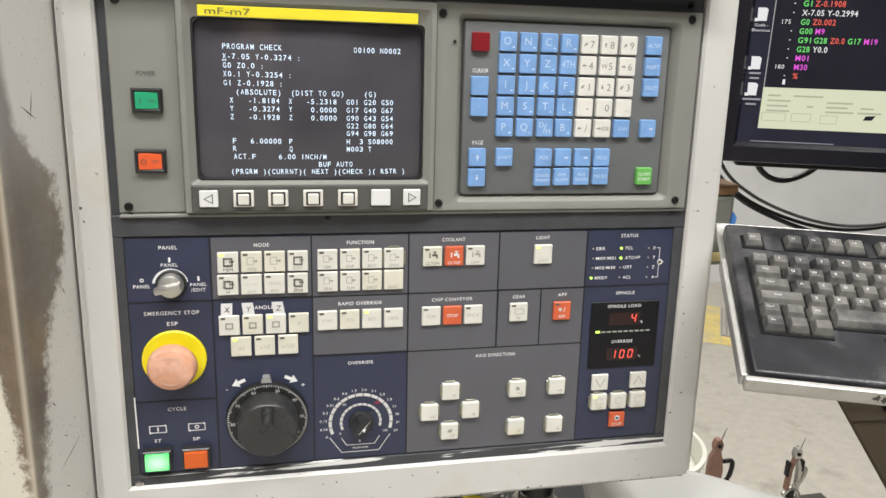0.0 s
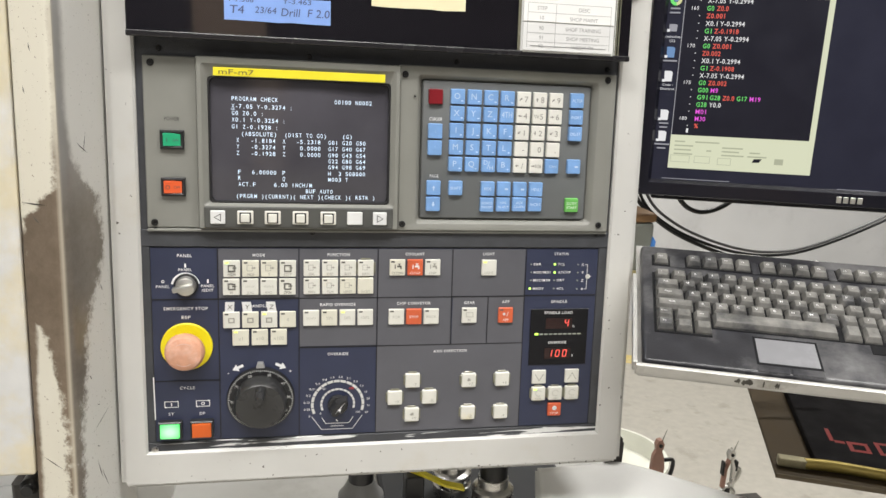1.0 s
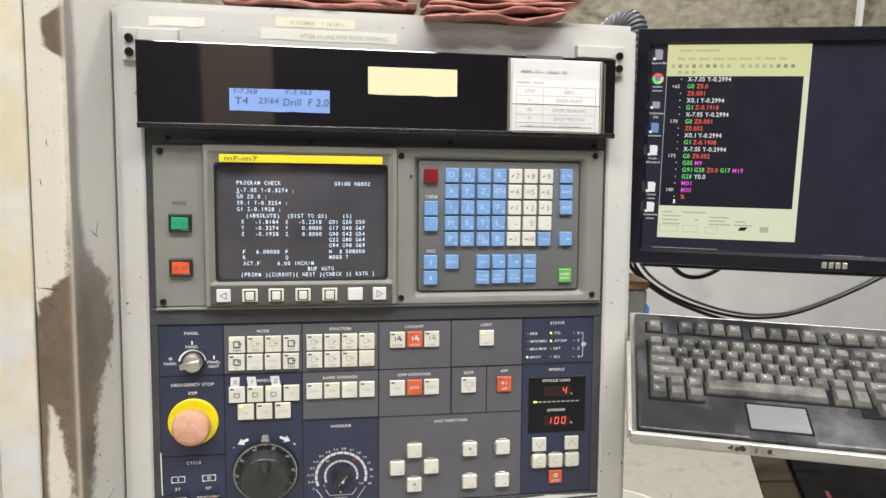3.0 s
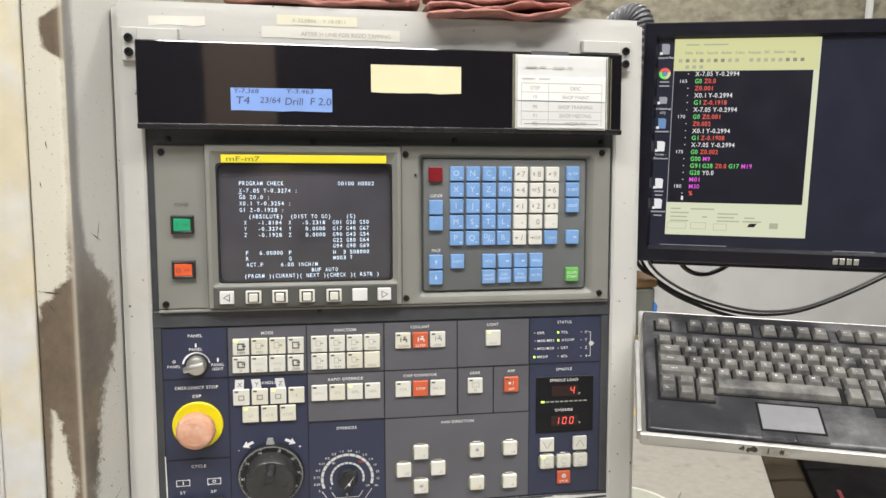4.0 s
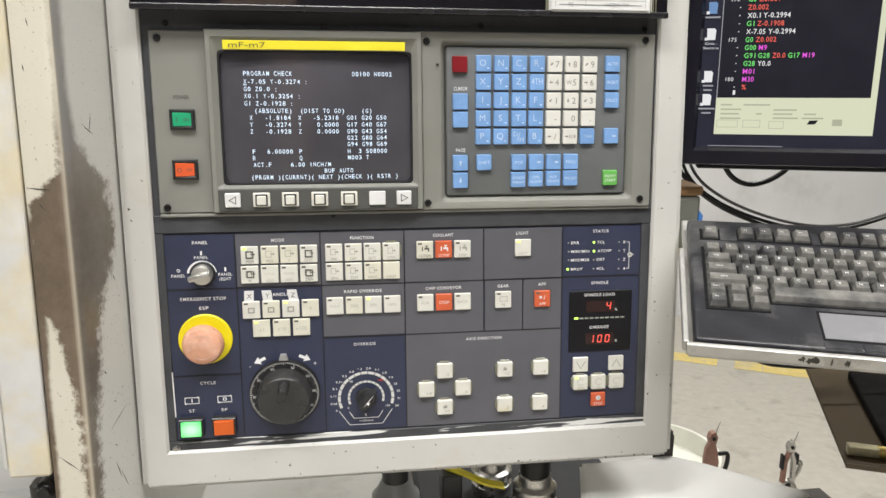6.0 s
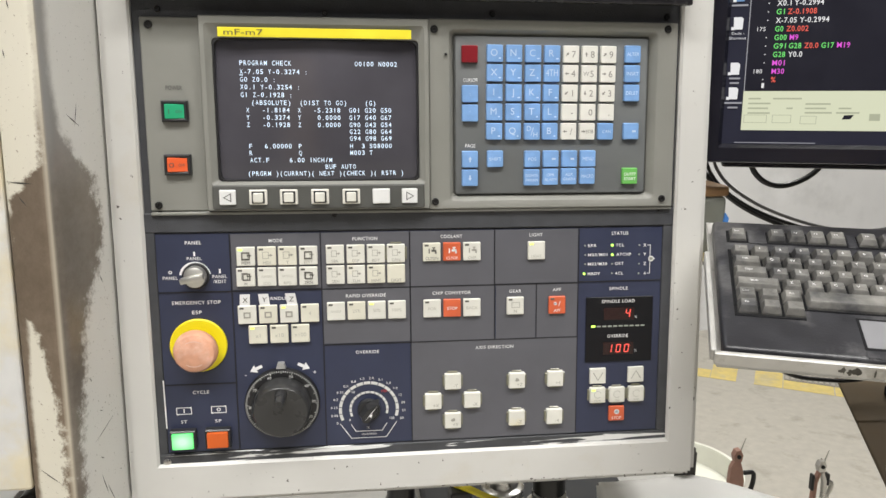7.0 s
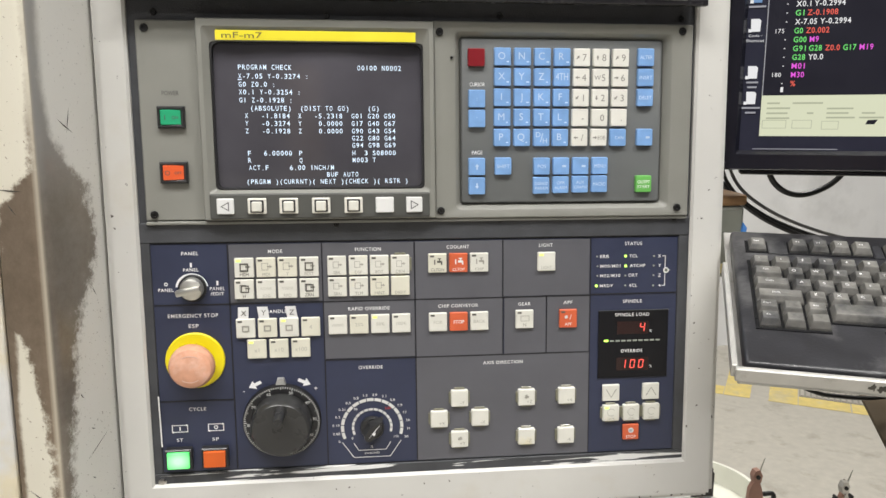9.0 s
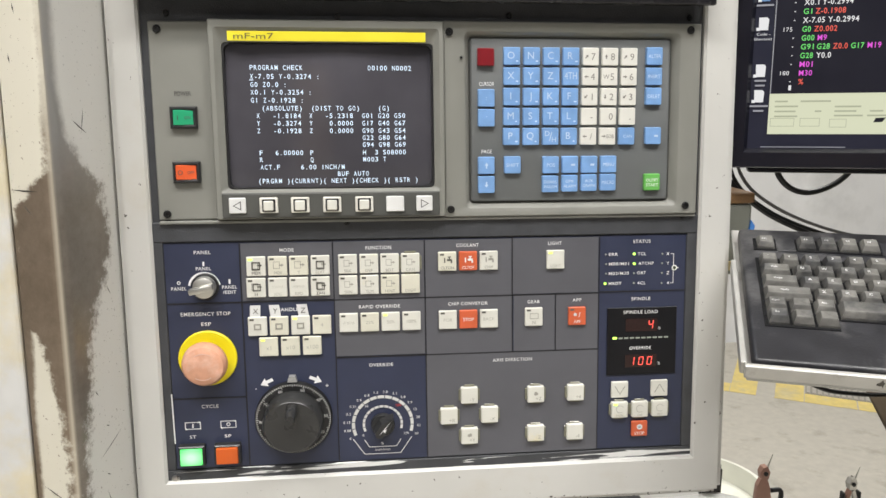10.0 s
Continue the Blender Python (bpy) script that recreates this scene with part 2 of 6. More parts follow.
def streaked_black():
    """Black paint worn through to bright metal in long smears."""
    m = BLACK.copy()
    m.name = "black_paint_worn_to_metal"
    nt = m.node_tree
    b = nt.nodes["Principled BSDF"]
    src = b.inputs["Base Color"].links[0].from_socket
    tc = nt.nodes.new("ShaderNodeTexCoord")
    mp = nt.nodes.new("ShaderNodeMapping")
    mp.inputs["Scale"].default_value = (8, 1, 190)
    mp.inputs["Rotation"].default_value = (0, 0.02, 0)
    link(nt, tc, "Object", mp, "Vector")
    v = nt.nodes.new("ShaderNodeTexNoise")
    v.inputs["Scale"].default_value, v.inputs["Detail"].default_value = 1.0, 5
    v.inputs["Distortion"].default_value = 0.6
    link(nt, mp, "Vector", v, "Vector")
    r = nt.nodes.new("ShaderNodeMapRange")
    r.inputs["From Min"].default_value, r.inputs["From Max"].default_value = 0.555, 0.575
    link(nt, v, "Fac", r, "Value")
    mx = nt.nodes.new("ShaderNodeMix")
    mx.data_type = "RGBA"
    mx.inputs["B"].default_value = (0.74, 0.74, 0.73, 1)
    nt.links.new(src, mx.inputs["A"])
    link(nt, r, "Result", mx, "Factor")
    link(nt, mx, "Result", b, "Base Color")
    return m


STREAK = streaked_black()


def worn_corner():
    """Cream paint worn to brown bare steel round the bend. The UV map holds: across (0 seam, 1 bend, 2 far edge) and height in metres."""
    m = bpy.data.materials.new("paint_worn_to_steel")
    m.use_nodes = True
    nt = m.node_tree
    b = nt.nodes["Principled BSDF"]
    uv = nt.nodes.new("ShaderNodeUVMap")
    sep = nt.nodes.new("ShaderNodeSeparateXYZ")
    link(nt, uv, "UV", sep, 0)
    tc = nt.nodes.new("ShaderNodeTexCoord")
    n1 = nt.nodes.new("ShaderNodeTexNoise")
    n1.inputs["Scale"].default_value, n1.inputs["Detail"].default_value, n1.inputs["Roughness"].default_value = 90, 10, 0.78
    link(nt, tc, "Object", n1, "Vector")
    n2 = nt.nodes.new("ShaderNodeTexNoise")
    n2.inputs["Scale"].default_value, n2.inputs["Detail"].default_value = 14, 4
    link(nt, tc, "Object", n2, "Vector")

    def ma(op, a, c, clamp=False):
        n = nt.nodes.new("ShaderNodeMath")
        n.operation, n.use_clamp = op, clamp
        for i, v in ((0, a), (1, c)):
            if isinstance(v, (int, float)):
                n.inputs[i].default_value = v
            else:
                nt.links.new(v, n.inputs[i])
        return n.outputs[0]

    def profile(points):
        """A value that changes with height, linear between the given (height, value) points."""
        cr = nt.nodes.new("ShaderNodeValToRGB")
        cr.color_ramp.interpolation = "EASE"
        lo, hi = 1.0, 1.8
        el = cr.color_ramp.elements
        while len(el) < len(points):
            el.new(0.5)
        for e, (h, v) in zip(el, sorted(points)):
            e.position, e.color = (h - lo) / (hi - lo), (v, v, v, 1)
        nt.links.new(ma("DIVIDE", ma("SUBTRACT", sep.outputs[1], lo), hi - lo), cr.inputs[0])
        return cr.outputs[0]

    jag = ma("ADD", ma("MULTIPLY", ma("SUBTRACT", n1.outputs[0], 0.5), 0.75), ma("MULTIPLY", ma("SUBTRACT", n2.outputs[0], 0.5), 0.25))
    jag = ma("MULTIPLY", jag, profile([(1.05, 1.0), (1.42, 1.0), (1.475, 0.25), (1.62, 0.2), (1.65, 0.6), (1.67, 0.6), (1.69, 0.2)]))
    across = sep.outputs[0]
    right = profile([(1.05, 0.14), (1.14, 0.24), (1.24, 0.40), (1.29, 0.58), (1.325, 0.84), (1.36, 0.95), (1.40, 0.86), (1.43, 0.52), (1.455, 0.28), (1.50, 0.20), (1.60, 0.22)])
    left = profile([(1.05, 0.12), (1.14, 0.17), (1.20, 0.24), (1.262, 0.50), (1.30, 1.1), (1.39, 1.0), (1.405, 0.55), (1.425, 0.14), (1.5, 0.07), (1.635, 0.06), (1.65, 0.55), (1.672, 0.62), (1.688, 0.08)])
    edge = profile([(1.05, 0.20), (1.20, 0.22), (1.27, 0.30), (1.36, 0.2), (1.40, 0.0), (1.5, 0.0)])
    d = ma("SUBTRACT", across, 1.0)
    mr = ma("MULTIPLY", ma("SUBTRACT", ma("ADD", right, jag), d), 8, True)
    isr = ma("GREATER_THAN", d, 0.0)
    ml = ma("MULTIPLY", ma("SUBTRACT", ma("ADD", left, jag), ma("MULTIPLY", d, -1.0)), 8, True)
    me = ma("MULTIPLY", ma("SUBTRACT", ma("ADD", edge, ma("MULTIPLY", jag, 0.3)), across), 9, True)
    lefts = ma("MULTIPLY", ma("MAXIMUM", ml, me), ma("SUBTRACT", 1.0, isr))
    bare = ma("ADD", ma("MULTIPLY", mr, isr), lefts, True)
    # scattered chips and scratches in the paint beside the bare steel
    n3 = nt.nodes.new("ShaderNodeTexNoise")
    n3.inputs["Scale"].default_value, n3.inputs["Detail"].default_value = 380, 5
    link(nt, tc, "Object", n3, "Vector")
    chip = ma("MULTIPLY", ma("SUBTRACT", n3.outputs[0], 0.668), 34, True)
    bare = ma("MAXIMUM", bare, ma("MULTIPLY", chip, 0.85))
    steel = nt.nodes.new("ShaderNodeMix")
    steel.data_type = "RGBA"
    steel.inputs["A"].default_value, steel.inputs["B"].default_value = (0.30, 0.27, 0.24, 1), (0.185, 0.162, 0.138, 1)
    grain = ma("ADD", ma("MULTIPLY", ma("SUBTRACT", n1.outputs[0], 0.5), 1.5), ma("ADD", ma("MULTIPLY", ma("SUBTRACT", n2.outputs[0], 0.5), 1.6), 0.5), True)
    nt.links.new(grain, steel.inputs["Factor"])
    paint = nt.nodes.new("ShaderNodeMix")
    paint.data_type = "RGBA"
    paint.inputs["A"].default_value, paint.inputs["B"].default_value = (0.68, 0.672, 0.65, 1), (0.66, 0.64, 0.59, 1)
    link(nt, n2, "Fac", paint, "Factor")
    side = nt.nodes.new("ShaderNodeMix")
    side.data_type = "RGBA"
    nt.links.new(isr, side.inputs["Factor"])
    side.inputs["A"].default_value, side.inputs["B"].default_value = (1.05, 0.92, 0.78, 1), (1.08, 1.06, 1.04, 1)
    tint = nt.nodes.new("ShaderNodeVectorMath")
    tint.operation = "MULTIPLY"
    link(nt, steel, "Result", tint, 0)
    link(nt, side, "Result", tint, 1)
    # the upper part of the bend is rubbed to pale steel
    pale = nt.nodes.new("ShaderNodeMix")
    pale.data_type = "RGBA"
    nt.links.new(ma("MULTIPLY", profile([(1.38, 0.0), (1.46, 0.75), (1.52, 0.9), (1.70, 0.9)]), isr), pale.inputs["Factor"])
    link(nt, tint, "Vector", pale, "A")
    pale.inputs["B"].default_value = (0.47, 0.46, 0.44, 1)
    # highlight of the bend painted as a narrow pale line on the bare steel
    bend_glint = nt.nodes.new("ShaderNodeMix")
    bend_glint.data_type = "RGBA"
    glint_mask = ma("SUBTRACT", 1.0, ma("MULTIPLY", ma("ABSOLUTE", ma("SUBTRACT", across, 0.985), 0.0), 22), True)
    nt.links.new(ma("MULTIPLY", glint_mask, 0.8), bend_glint.inputs["Factor"])
    link(nt, pale, "Result", bend_glint, "A")
    bend_glint.inputs["B"].default_value = (0.62, 0.57, 0.47, 1)
    aged = nt.nodes.new("ShaderNodeMix")
    aged.data_type = "RGBA"
    nt.links.new(isr, aged.inputs["Factor"])
    aged.inputs["A"].default_value, aged.inputs["B"].default_value = (0.96, 0.93, 0.83, 1), (1.0, 1.0, 1.0, 1)
    coat = nt.nodes.new("ShaderNodeVectorMath")
    coat.operation = "MULTIPLY"
    link(nt, paint, "Result", coat, 0)
    link(nt, aged, "Result", coat, 1)
    mx = nt.nodes.new("ShaderNodeMix")
    mx.data_type = "RGBA"
    nt.links.new(bare, mx.inputs["Factor"])
    link(nt, coat, "Vector", mx, "A")
    link(nt, bend_glint, "Result", mx, "B")
    link(nt, mx, "Result", b, "Base Color")
    nt.links.new(ma("MULTIPLY", bare, 0.55), b.inputs["Metallic"])
    b.inputs["Roughness"].default_value = 0.42
    bp = nt.nodes.new("ShaderNodeBump")
    bp.inputs["Strength"].default_value, bp.inputs["Distance"].default_value = 0.3, 0.0006
    nt.links.new(ma("SUBTRACT", 1.0, bare), bp.inputs["Height"])
    link(nt, bp, "Normal", b, "Normal")
    return m


WORN = worn_corner()


def stained_paint():
    """Door paint with a broad yellow-brown coolant stain."""
    m = mat("yellow_stained_door_paint", (0.585, 0.58, 0.565), 0.45, var=0.06, scale=36, second=(0.60, 0.54, 0.40), amount=0.75)
    return m


STAINED = stained_paint()


def lit_lens():
    """A green lens lit from behind, palest over its lamp."""
    m = GREEN_LIT.copy()
    m.name = "backlit_green_lens"
    nt = m.node_tree
    tc = nt.nodes.new("ShaderNodeTexCoord")
    off = nt.nodes.new("ShaderNodeVectorMath")
    off.operation = "DISTANCE"
    off.inputs[1].default_value = (0.5, 0.0, 0.5)
    link(nt, tc, "Generated", off, 0)
    cr = nt.nodes.new("ShaderNodeValToRGB")
    for e, (p, c) in zip(cr.color_ramp.elements, ((0.15, (0.70, 1.0, 0.74, 1)), (0.66, (0.06, 0.62, 0.12, 1)))):
        e.position, e.color = p, c
    nt.links.new(off.outputs["Value"], cr.inputs[0])
    b = nt.nodes["Principled BSDF"]
    nt.links.new(cr.outputs[0], b.inputs["Emission Color"])
    b.inputs["Emission Strength"].default_value = 0.9
    return m


GREEN_GLOW = lit_lens()

# ---- building helpers ----
ORG = {}


def thing(name, label, category, at=(0, 0, 0), group="", matrix=None, kind=""):
    ob = new(name)
    ob.empty_display_size = 0.05
    if matrix is not None:
        ob.matrix_world = matrix
        ORG[ob] = Vector((0, 0, 0))
    else:
        ob.location = at
        ORG[ob] = Vector(at)
    return tagged(ob, label, category, group, kind)


def skew(bm):
    """The panel face stands slightly out of square: it widens downwards and drops to its right."""
    for v in bm.verts:
        x, z = v.co.x, v.co.z
        v.co.x, v.co.z = x * (1 + 0.09 * (1.30 - z)), z - 0.015 * x


def part(name, bm, material, parent, label="", warp=False, smooth=False, category="", kind=""):
    if warp:
        skew(bm)
    o = ORG[parent] if parent else Vector((0, 0, 0))
    if o.length:
        bmesh.ops.translate(bm, verts=bm.verts, vec=-o)
    me = bpy.data.meshes.new(name)
    bm.to_mesh(me)
    bm.free()
    me.materials.append(material)
    if smooth:
        for p in me.polygons:
            p.use_smooth = True
        if smooth != "all":
            me.set_sharp_from_angle(angle=radians(35))
    ob = new(name, me)
    if parent:
        ob.parent = parent
    ORG[ob] = o
    return tagged(ob, label, category, "", kind)


def box(x0, x1, y0, y1, z0, z1, bevel=0.0, seg=1, bm=None):
    bm = bm or bmesh.new()
    got = bmesh.ops.create_cube(bm, size=1)["verts"]
    for v in got:
        v.co = Vector(((x0 + x1) / 2 + v.co.x * (x1 - x0), (y0 + y1) / 2 + v.co.y * (y1 - y0), (z0 + z1) / 2 + v.co.z * (z1 - z0)))
    if bevel:
        edges = list({e for v in got for e in v.link_edges})
        bmesh.ops.bevel(bm, geom=edges, offset=bevel, segments=seg, affect="EDGES", profile=0.5)
    return bm


def lathe(profile, n=32, axis="y", at=(0, 0, 0), bm=None):
    """Turns (radius, height) points round an axis; for "y" the height runs towards -y."""
    bm = bm or bmesh.new()
    rings = []
    for r, h in profile:
        ring = []
        for i in range(n):
            a = 2 * math.pi * i / n
            c, s = r * math.cos(a), r * math.sin(a)
            p = (c, -h, s) if axis == "y" else (c, s, h)
            ring.append(bm.verts.new(Vector(p) + Vector(at)))
        rings.append(ring)
    for a, b in zip(rings, rings[1:]):
        for i in range(n):
            j = (i + 1) % n
            bm.faces.new((a[i], a[j], b[j], b[i]))
    for ring, r in ((rings[0], profile[0][0]), (rings[-1], profile[-1][0])):
        if r > 1e-6:
            bm.faces.new(ring)
    bmesh.ops.recalc_face_normals(bm, faces=bm.faces)
    return bm


def prism(points, y0, y1, bm=None):
    """An outline in x, z drawn out from y0 to y1."""
    bm = bm or bmesh.new()
    a = [bm.verts.new((x, y0, z)) for x, z in points]
    b = [bm.verts.new((x, y1, z)) for x, z in points]
    n = len(points)
    bm.faces.new(a)
    bm.faces.new(b[::-1])
    for i in range(n):
        j = (i + 1) % n
        bm.faces.new((a[j], a[i], b[i], b[j]))
    bmesh.ops.recalc_face_normals(bm, faces=bm.faces)
    return bm


def tube(points, radius, n=8, bm=None):
    """A round bar along a line of points."""
    bm = bm or bmesh.new()
    pts = [Vector(p) for p in points]
    rings = []
    for i, p in enumerate(pts):
        d = (pts[min(i + 1, len(pts) - 1)] - pts[max(i - 1, 0)]).normalized()
        s = d.cross(Vector((0, 0, 1)) if abs(d.z) < 0.9 else Vector((0, 1, 0))).normalized()
        t = d.cross(s)
        rad = radius[i] if isinstance(radius, (list, tuple)) else radius
        rings.append([bm.verts.new(p + rad * (math.cos(2 * math.pi * k / n) * s + math.sin(2 * math.pi * k / n) * t)) for k in range(n)])
    for a, b in zip(rings, rings[1:]):
        for k in range(n):
            bm.faces.new((a[k], a[(k + 1) % n], b[(k + 1) % n], b[k]))
    bm.faces.new(rings[0][::-1])
    bm.faces.new(rings[-1])
    bmesh.ops.recalc_face_normals(bm, faces=bm.faces)
    return bm


def curve(points, steps=8):
    """A smooth line through points."""
    P = [Vector(p) for p in points]
    P = [2 * P[0] - P[1], *P, 2 * P[-1] - P[-2]]
    out = []
    for i in range(1, len(P) - 2):
        for k in range(steps):
            t = k / steps
            a, b, c, d = P[i - 1], P[i], P[i + 1], P[i + 2]
            out.append(0.5 * (2 * b + (c - a) * t + (2 * a - 5 * b + 4 * c - d) * t * t + (3 * b - a - 3 * c + d) * t ** 3))
    out.append(P[-2])
    return out


GLYPHS = {}


def glyph(text, fat=0.0):
    if (text, fat) not in GLYPHS:
        c = bpy.data.curves.new("writing", "FONT")
        c.body, c.resolution_u, c.offset = text, 3, fat
        c.space_character = 1.14 if fat else 1.0
        ob = bpy.data.objects.new("writing", c)
        me = ob.to_mesh()
        pts = [v.co.copy() for v in me.vertices]
        faces = [tuple(p.vertices) for p in me.polygons]
        ob.to_mesh_clear()
        bpy.data.objects.remove(ob)
        bpy.data.curves.remove(c)
        GLYPHS[text, fat] = pts, faces
    return GLYPHS[text, fat]


def write(bm, text, x, z, cap, y, width=None, align="C", top=False, lean=0.0, bold=0.0):
    """Adds writing of the given capital height; top: lies on a horizontal face, z is then its y and y its height."""
    pts, faces = glyph(text, 0.015 if bold == 0.0003 else 0.009 if bold == 0.00012 else 0.006 if bold else 0.0)
    if not pts:
        return bm
    x0, x1 = min(p.x for p in pts), max(p.x for p in pts)
    k = cap / 0.69
    kx = k if width is None else width / (x1 - x0)
    off = {"C": (x0 + x1) / 2, "L": x0, "R": x1}[align]
    made = []
    for p in pts:
        px, pz = x + (p.x - off) * kx + lean * p.y * k, z + (p.y - 0.345) * k
        made.append(bm.verts.new((px, pz, y) if top else (px, y, pz)))
    for f in faces:
        try:
            bm.faces.new([made[i] for i in f])
        except ValueError:
            pass
    return bm


def lettering(text, x, z, cap, y, material, parent, warp=True, name="lettering", **kw):
    bm = write(bmesh.new(), text, x, z, cap, y, **kw)
    return part(name, bm, material, parent, "", warp)

# ---- large structure ----
def slab(name, x0, x1, y0, y1, z0, z1, material, label, category):
    bm = box(x0, x1, y0, y1, z0, z1)
    return tagged(part(name, bm, material, None), label, category, "", "structure")


slab("floor", -6, 6, -7, 3.6, -0.1, 0, FLOOR, "worn beige concrete shop floor with scuffs", "floor")
slab("wall_north", -6, 6, 3.4, 3.6, 1.55, 4.6, WALL, "rough brown-grey board-marked concrete upper wall", "wall")
slab("wall_north_lower", -6, 6, 3.36, 3.6, 0, 1.55, WHITEWALL, "whitewashed lower wall with grey smears", "wall")
slab("wall_south", -6, 6, -7.2, -7, 0, 4.6, PLAIN, "plain grey painted shop wall", "wall")
slab("wall_east", 6, 6.2, -7, 3.6, 0, 4.6, PLAIN, "plain grey painted shop wall", "wall")
slab("wall_west", -6.2, -6, -7, 3.6, 0, 4.6, PLAIN, "plain grey painted shop wall", "wall")
slab("ceiling", -6.2, 6.2, -7.2, 3.6, 4.6, 4.7, FIXTURE, "white shop ceiling", "ceiling")
for lx, ly in LAMPS:
    f = thing("ceiling_light", "unseen white ceiling light with a bright flat diffuser", "ceiling light", (lx, ly, 4.6), "ceiling lights")
    part("housing", box(lx - 0.8, lx + 0.8, ly - 0.25, ly + 0.25, 4.42, 4.6, 0.01), FIXTURE, f)
    part("diffuser", box(lx - 0.76, lx + 0.76, ly - 0.21, ly + 0.21, 4.385, 4.418, 0.005), TUBE, f)

slab("door_1", -1.10, -0.42, -6.998, -6.95, 0, 2.40, mat("brown_door_paint", (0.55, 0.42, 0.33), 0.5), "closed brown door in the far shop wall", "door")

# yellow floor tape, worn, in strips
def tape_strip(a, b, w):
    a, b = Vector((*a, 0)), Vector((*b, 0))
    d = (b - a).normalized()
    s = Vector((-d.y, d.x, 0)) * w / 2
    bm = bmesh.new()
    lo = [bm.verts.new(p + Vector((0, 0, 0.001))) for p in (a - s, b - s, b + s, a + s)]
    hi = [bm.verts.new(v.co + Vector((0, 0, 0.001))) for v in lo]
    bm.faces.new(hi)
    for i in range(4):
        bm.faces.new((lo[i], lo[(i + 1) % 4], hi[(i + 1) % 4], hi[i]))
    bmesh.ops.recalc_face_normals(bm, faces=bm.faces)
    ob = part("floor_tape", bm, TAPE, None)
    tagged(ob, "worn yellow marking tape on the concrete floor", "floor tape", "floor tape strips")


def on_floor(along, off):
    """A floor point by its distance along the tape line and across it."""
    return (0.855 * along + 0.519 * off, -0.519 * along + 0.855 * off)


for a, b, w in (((-0.6, 3.198), (0.073, 3.198), 0.117), ((0.137, 3.139), (0.137, 3.70), 0.122), ((0.348, 3.139), (0.348, 3.70), 0.130), ((0.417, 3.198), (0.642, 3.198), 0.115), ((0.648, 3.198), (1.20, 3.198), 0.115), ((1.206, 3.198), (1.9, 3.198), 0.115)):
    tape_strip(on_floor(*a), on_floor(*b), w)
fm = thing("floor_mat", "grey ribbed rubber mat on the floor beside the tape", "floor mat", (*on_floor(0.75, 3.45), 0))
bm = bmesh.new()
for k in range(26):
    x0 = 0.425 + 0.026 * k
    quad = [on_floor(x0, 3.262), on_floor(x0 + 0.016, 3.262), on_floor(x0 + 0.016, 3.68), on_floor(x0, 3.68)]
    lo = [bm.verts.new((*q, 0.004)) for q in quad]
    hi = [bm.verts.new((*q, 0.009)) for q in quad]
    bm.faces.new(hi)
    for i in range(4):
        bm.faces.new((lo[i], lo[(i + 1) % 4], hi[(i + 1) % 4], hi[i]))
bmesh.ops.recalc_face_normals(bm, faces=bm.faces)
MATG = mat("grey_mat_rubber", (0.35, 0.33, 0.29), 0.7, var=0.15, scale=20)
part("ribs", bm, MATG, fm, "", kind="stuff")
bm = bmesh.new()
quad = [on_floor(0.42, 3.258), on_floor(1.11, 3.258), on_floor(1.11, 3.684), on_floor(0.42, 3.684)]
lo, hi = ([bm.verts.new((*q, z)) for q in quad] for z in (0.0, 0.004))
bm.faces.new(hi)
for i in range(4):
    bm.faces.new((lo[i], lo[(i + 1) % 4], hi[(i + 1) % 4], hi[i]))
part("base_sheet", bm, mat("dark_mat_rubber", (0.25, 0.235, 0.21), 0.8), fm)

# ---- machine column beside the pendant ----
column = thing("machine_column", "cream machine corner column worn to bare brown steel", "machine column", (-0.36, 0.0, 0.0))
bm = bmesh.new()
uvl = bm.loops.layers.uv.new("UVMap")
# folded sheet section: seam, front face, rounded bend, side face
sec = [(-0.393, 0.02, 0.0), (-0.393, -0.062, 0.0), (-0.391, -0.066, 0.03), (-0.3585, -0.0805, 0.86), (-0.3535, -0.0815, 0.95), (-0.3495, -0.0805, 1.0), (-0.3465, -0.077, 1.06), (-0.3445, -0.0715, 1.14), (-0.3265, -0.006, 2.0), (-0.3262, 0.09, 2.0)]
levels = [0.0, 0.4, 0.8, 1.0, 1.05] + [1.06 + 0.03 * i for i in range(20)] + [1.8, 2.2]
rows_ = [[bm.verts.new((x, y, z)) for x, y, _ in sec] for z in levels]
for r0, r1, z0, z1 in zip(rows_, rows_[1:], levels, levels[1:]):
    for i in range(len(sec) - 1):
        f = bm.faces.new((r0[i], r0[i + 1], r1[i + 1], r1[i]))
        for lp, (s, z) in zip(f.loops, ((sec[i][2], z0), (sec[i + 1][2], z0), (sec[i + 1][2], z1), (sec[i][2], z1))):
            lp[uvl].uv = (s, z)
for v in bm.verts:
    x, z = v.co.x, v.co.z
    zz = max(0.9, min(1.8, z))
    v.co.x = x * (1 + 0.09 * (1.30 - zz))
me_part = part("folded_sheet", bm, WORN, column, smooth=True)

def gouge(a, b, w, y):
    (x0, z0), (x1, z1) = a, b
    d = Vector((x1 - x0, 0, z1 - z0)).normalized()
    n = Vector((-d.z, 0, d.x)) * w
    bm = bmesh.new()
    A, B = Vector((x0, y, z0)), Vector((x1, y, z1))
    f = [A, (A + B) / 2 + n, B, (A + B) / 2 - n]
    vs = [bm.verts.new(p) for p in f]
    bm.faces.new(vs)
    return bm


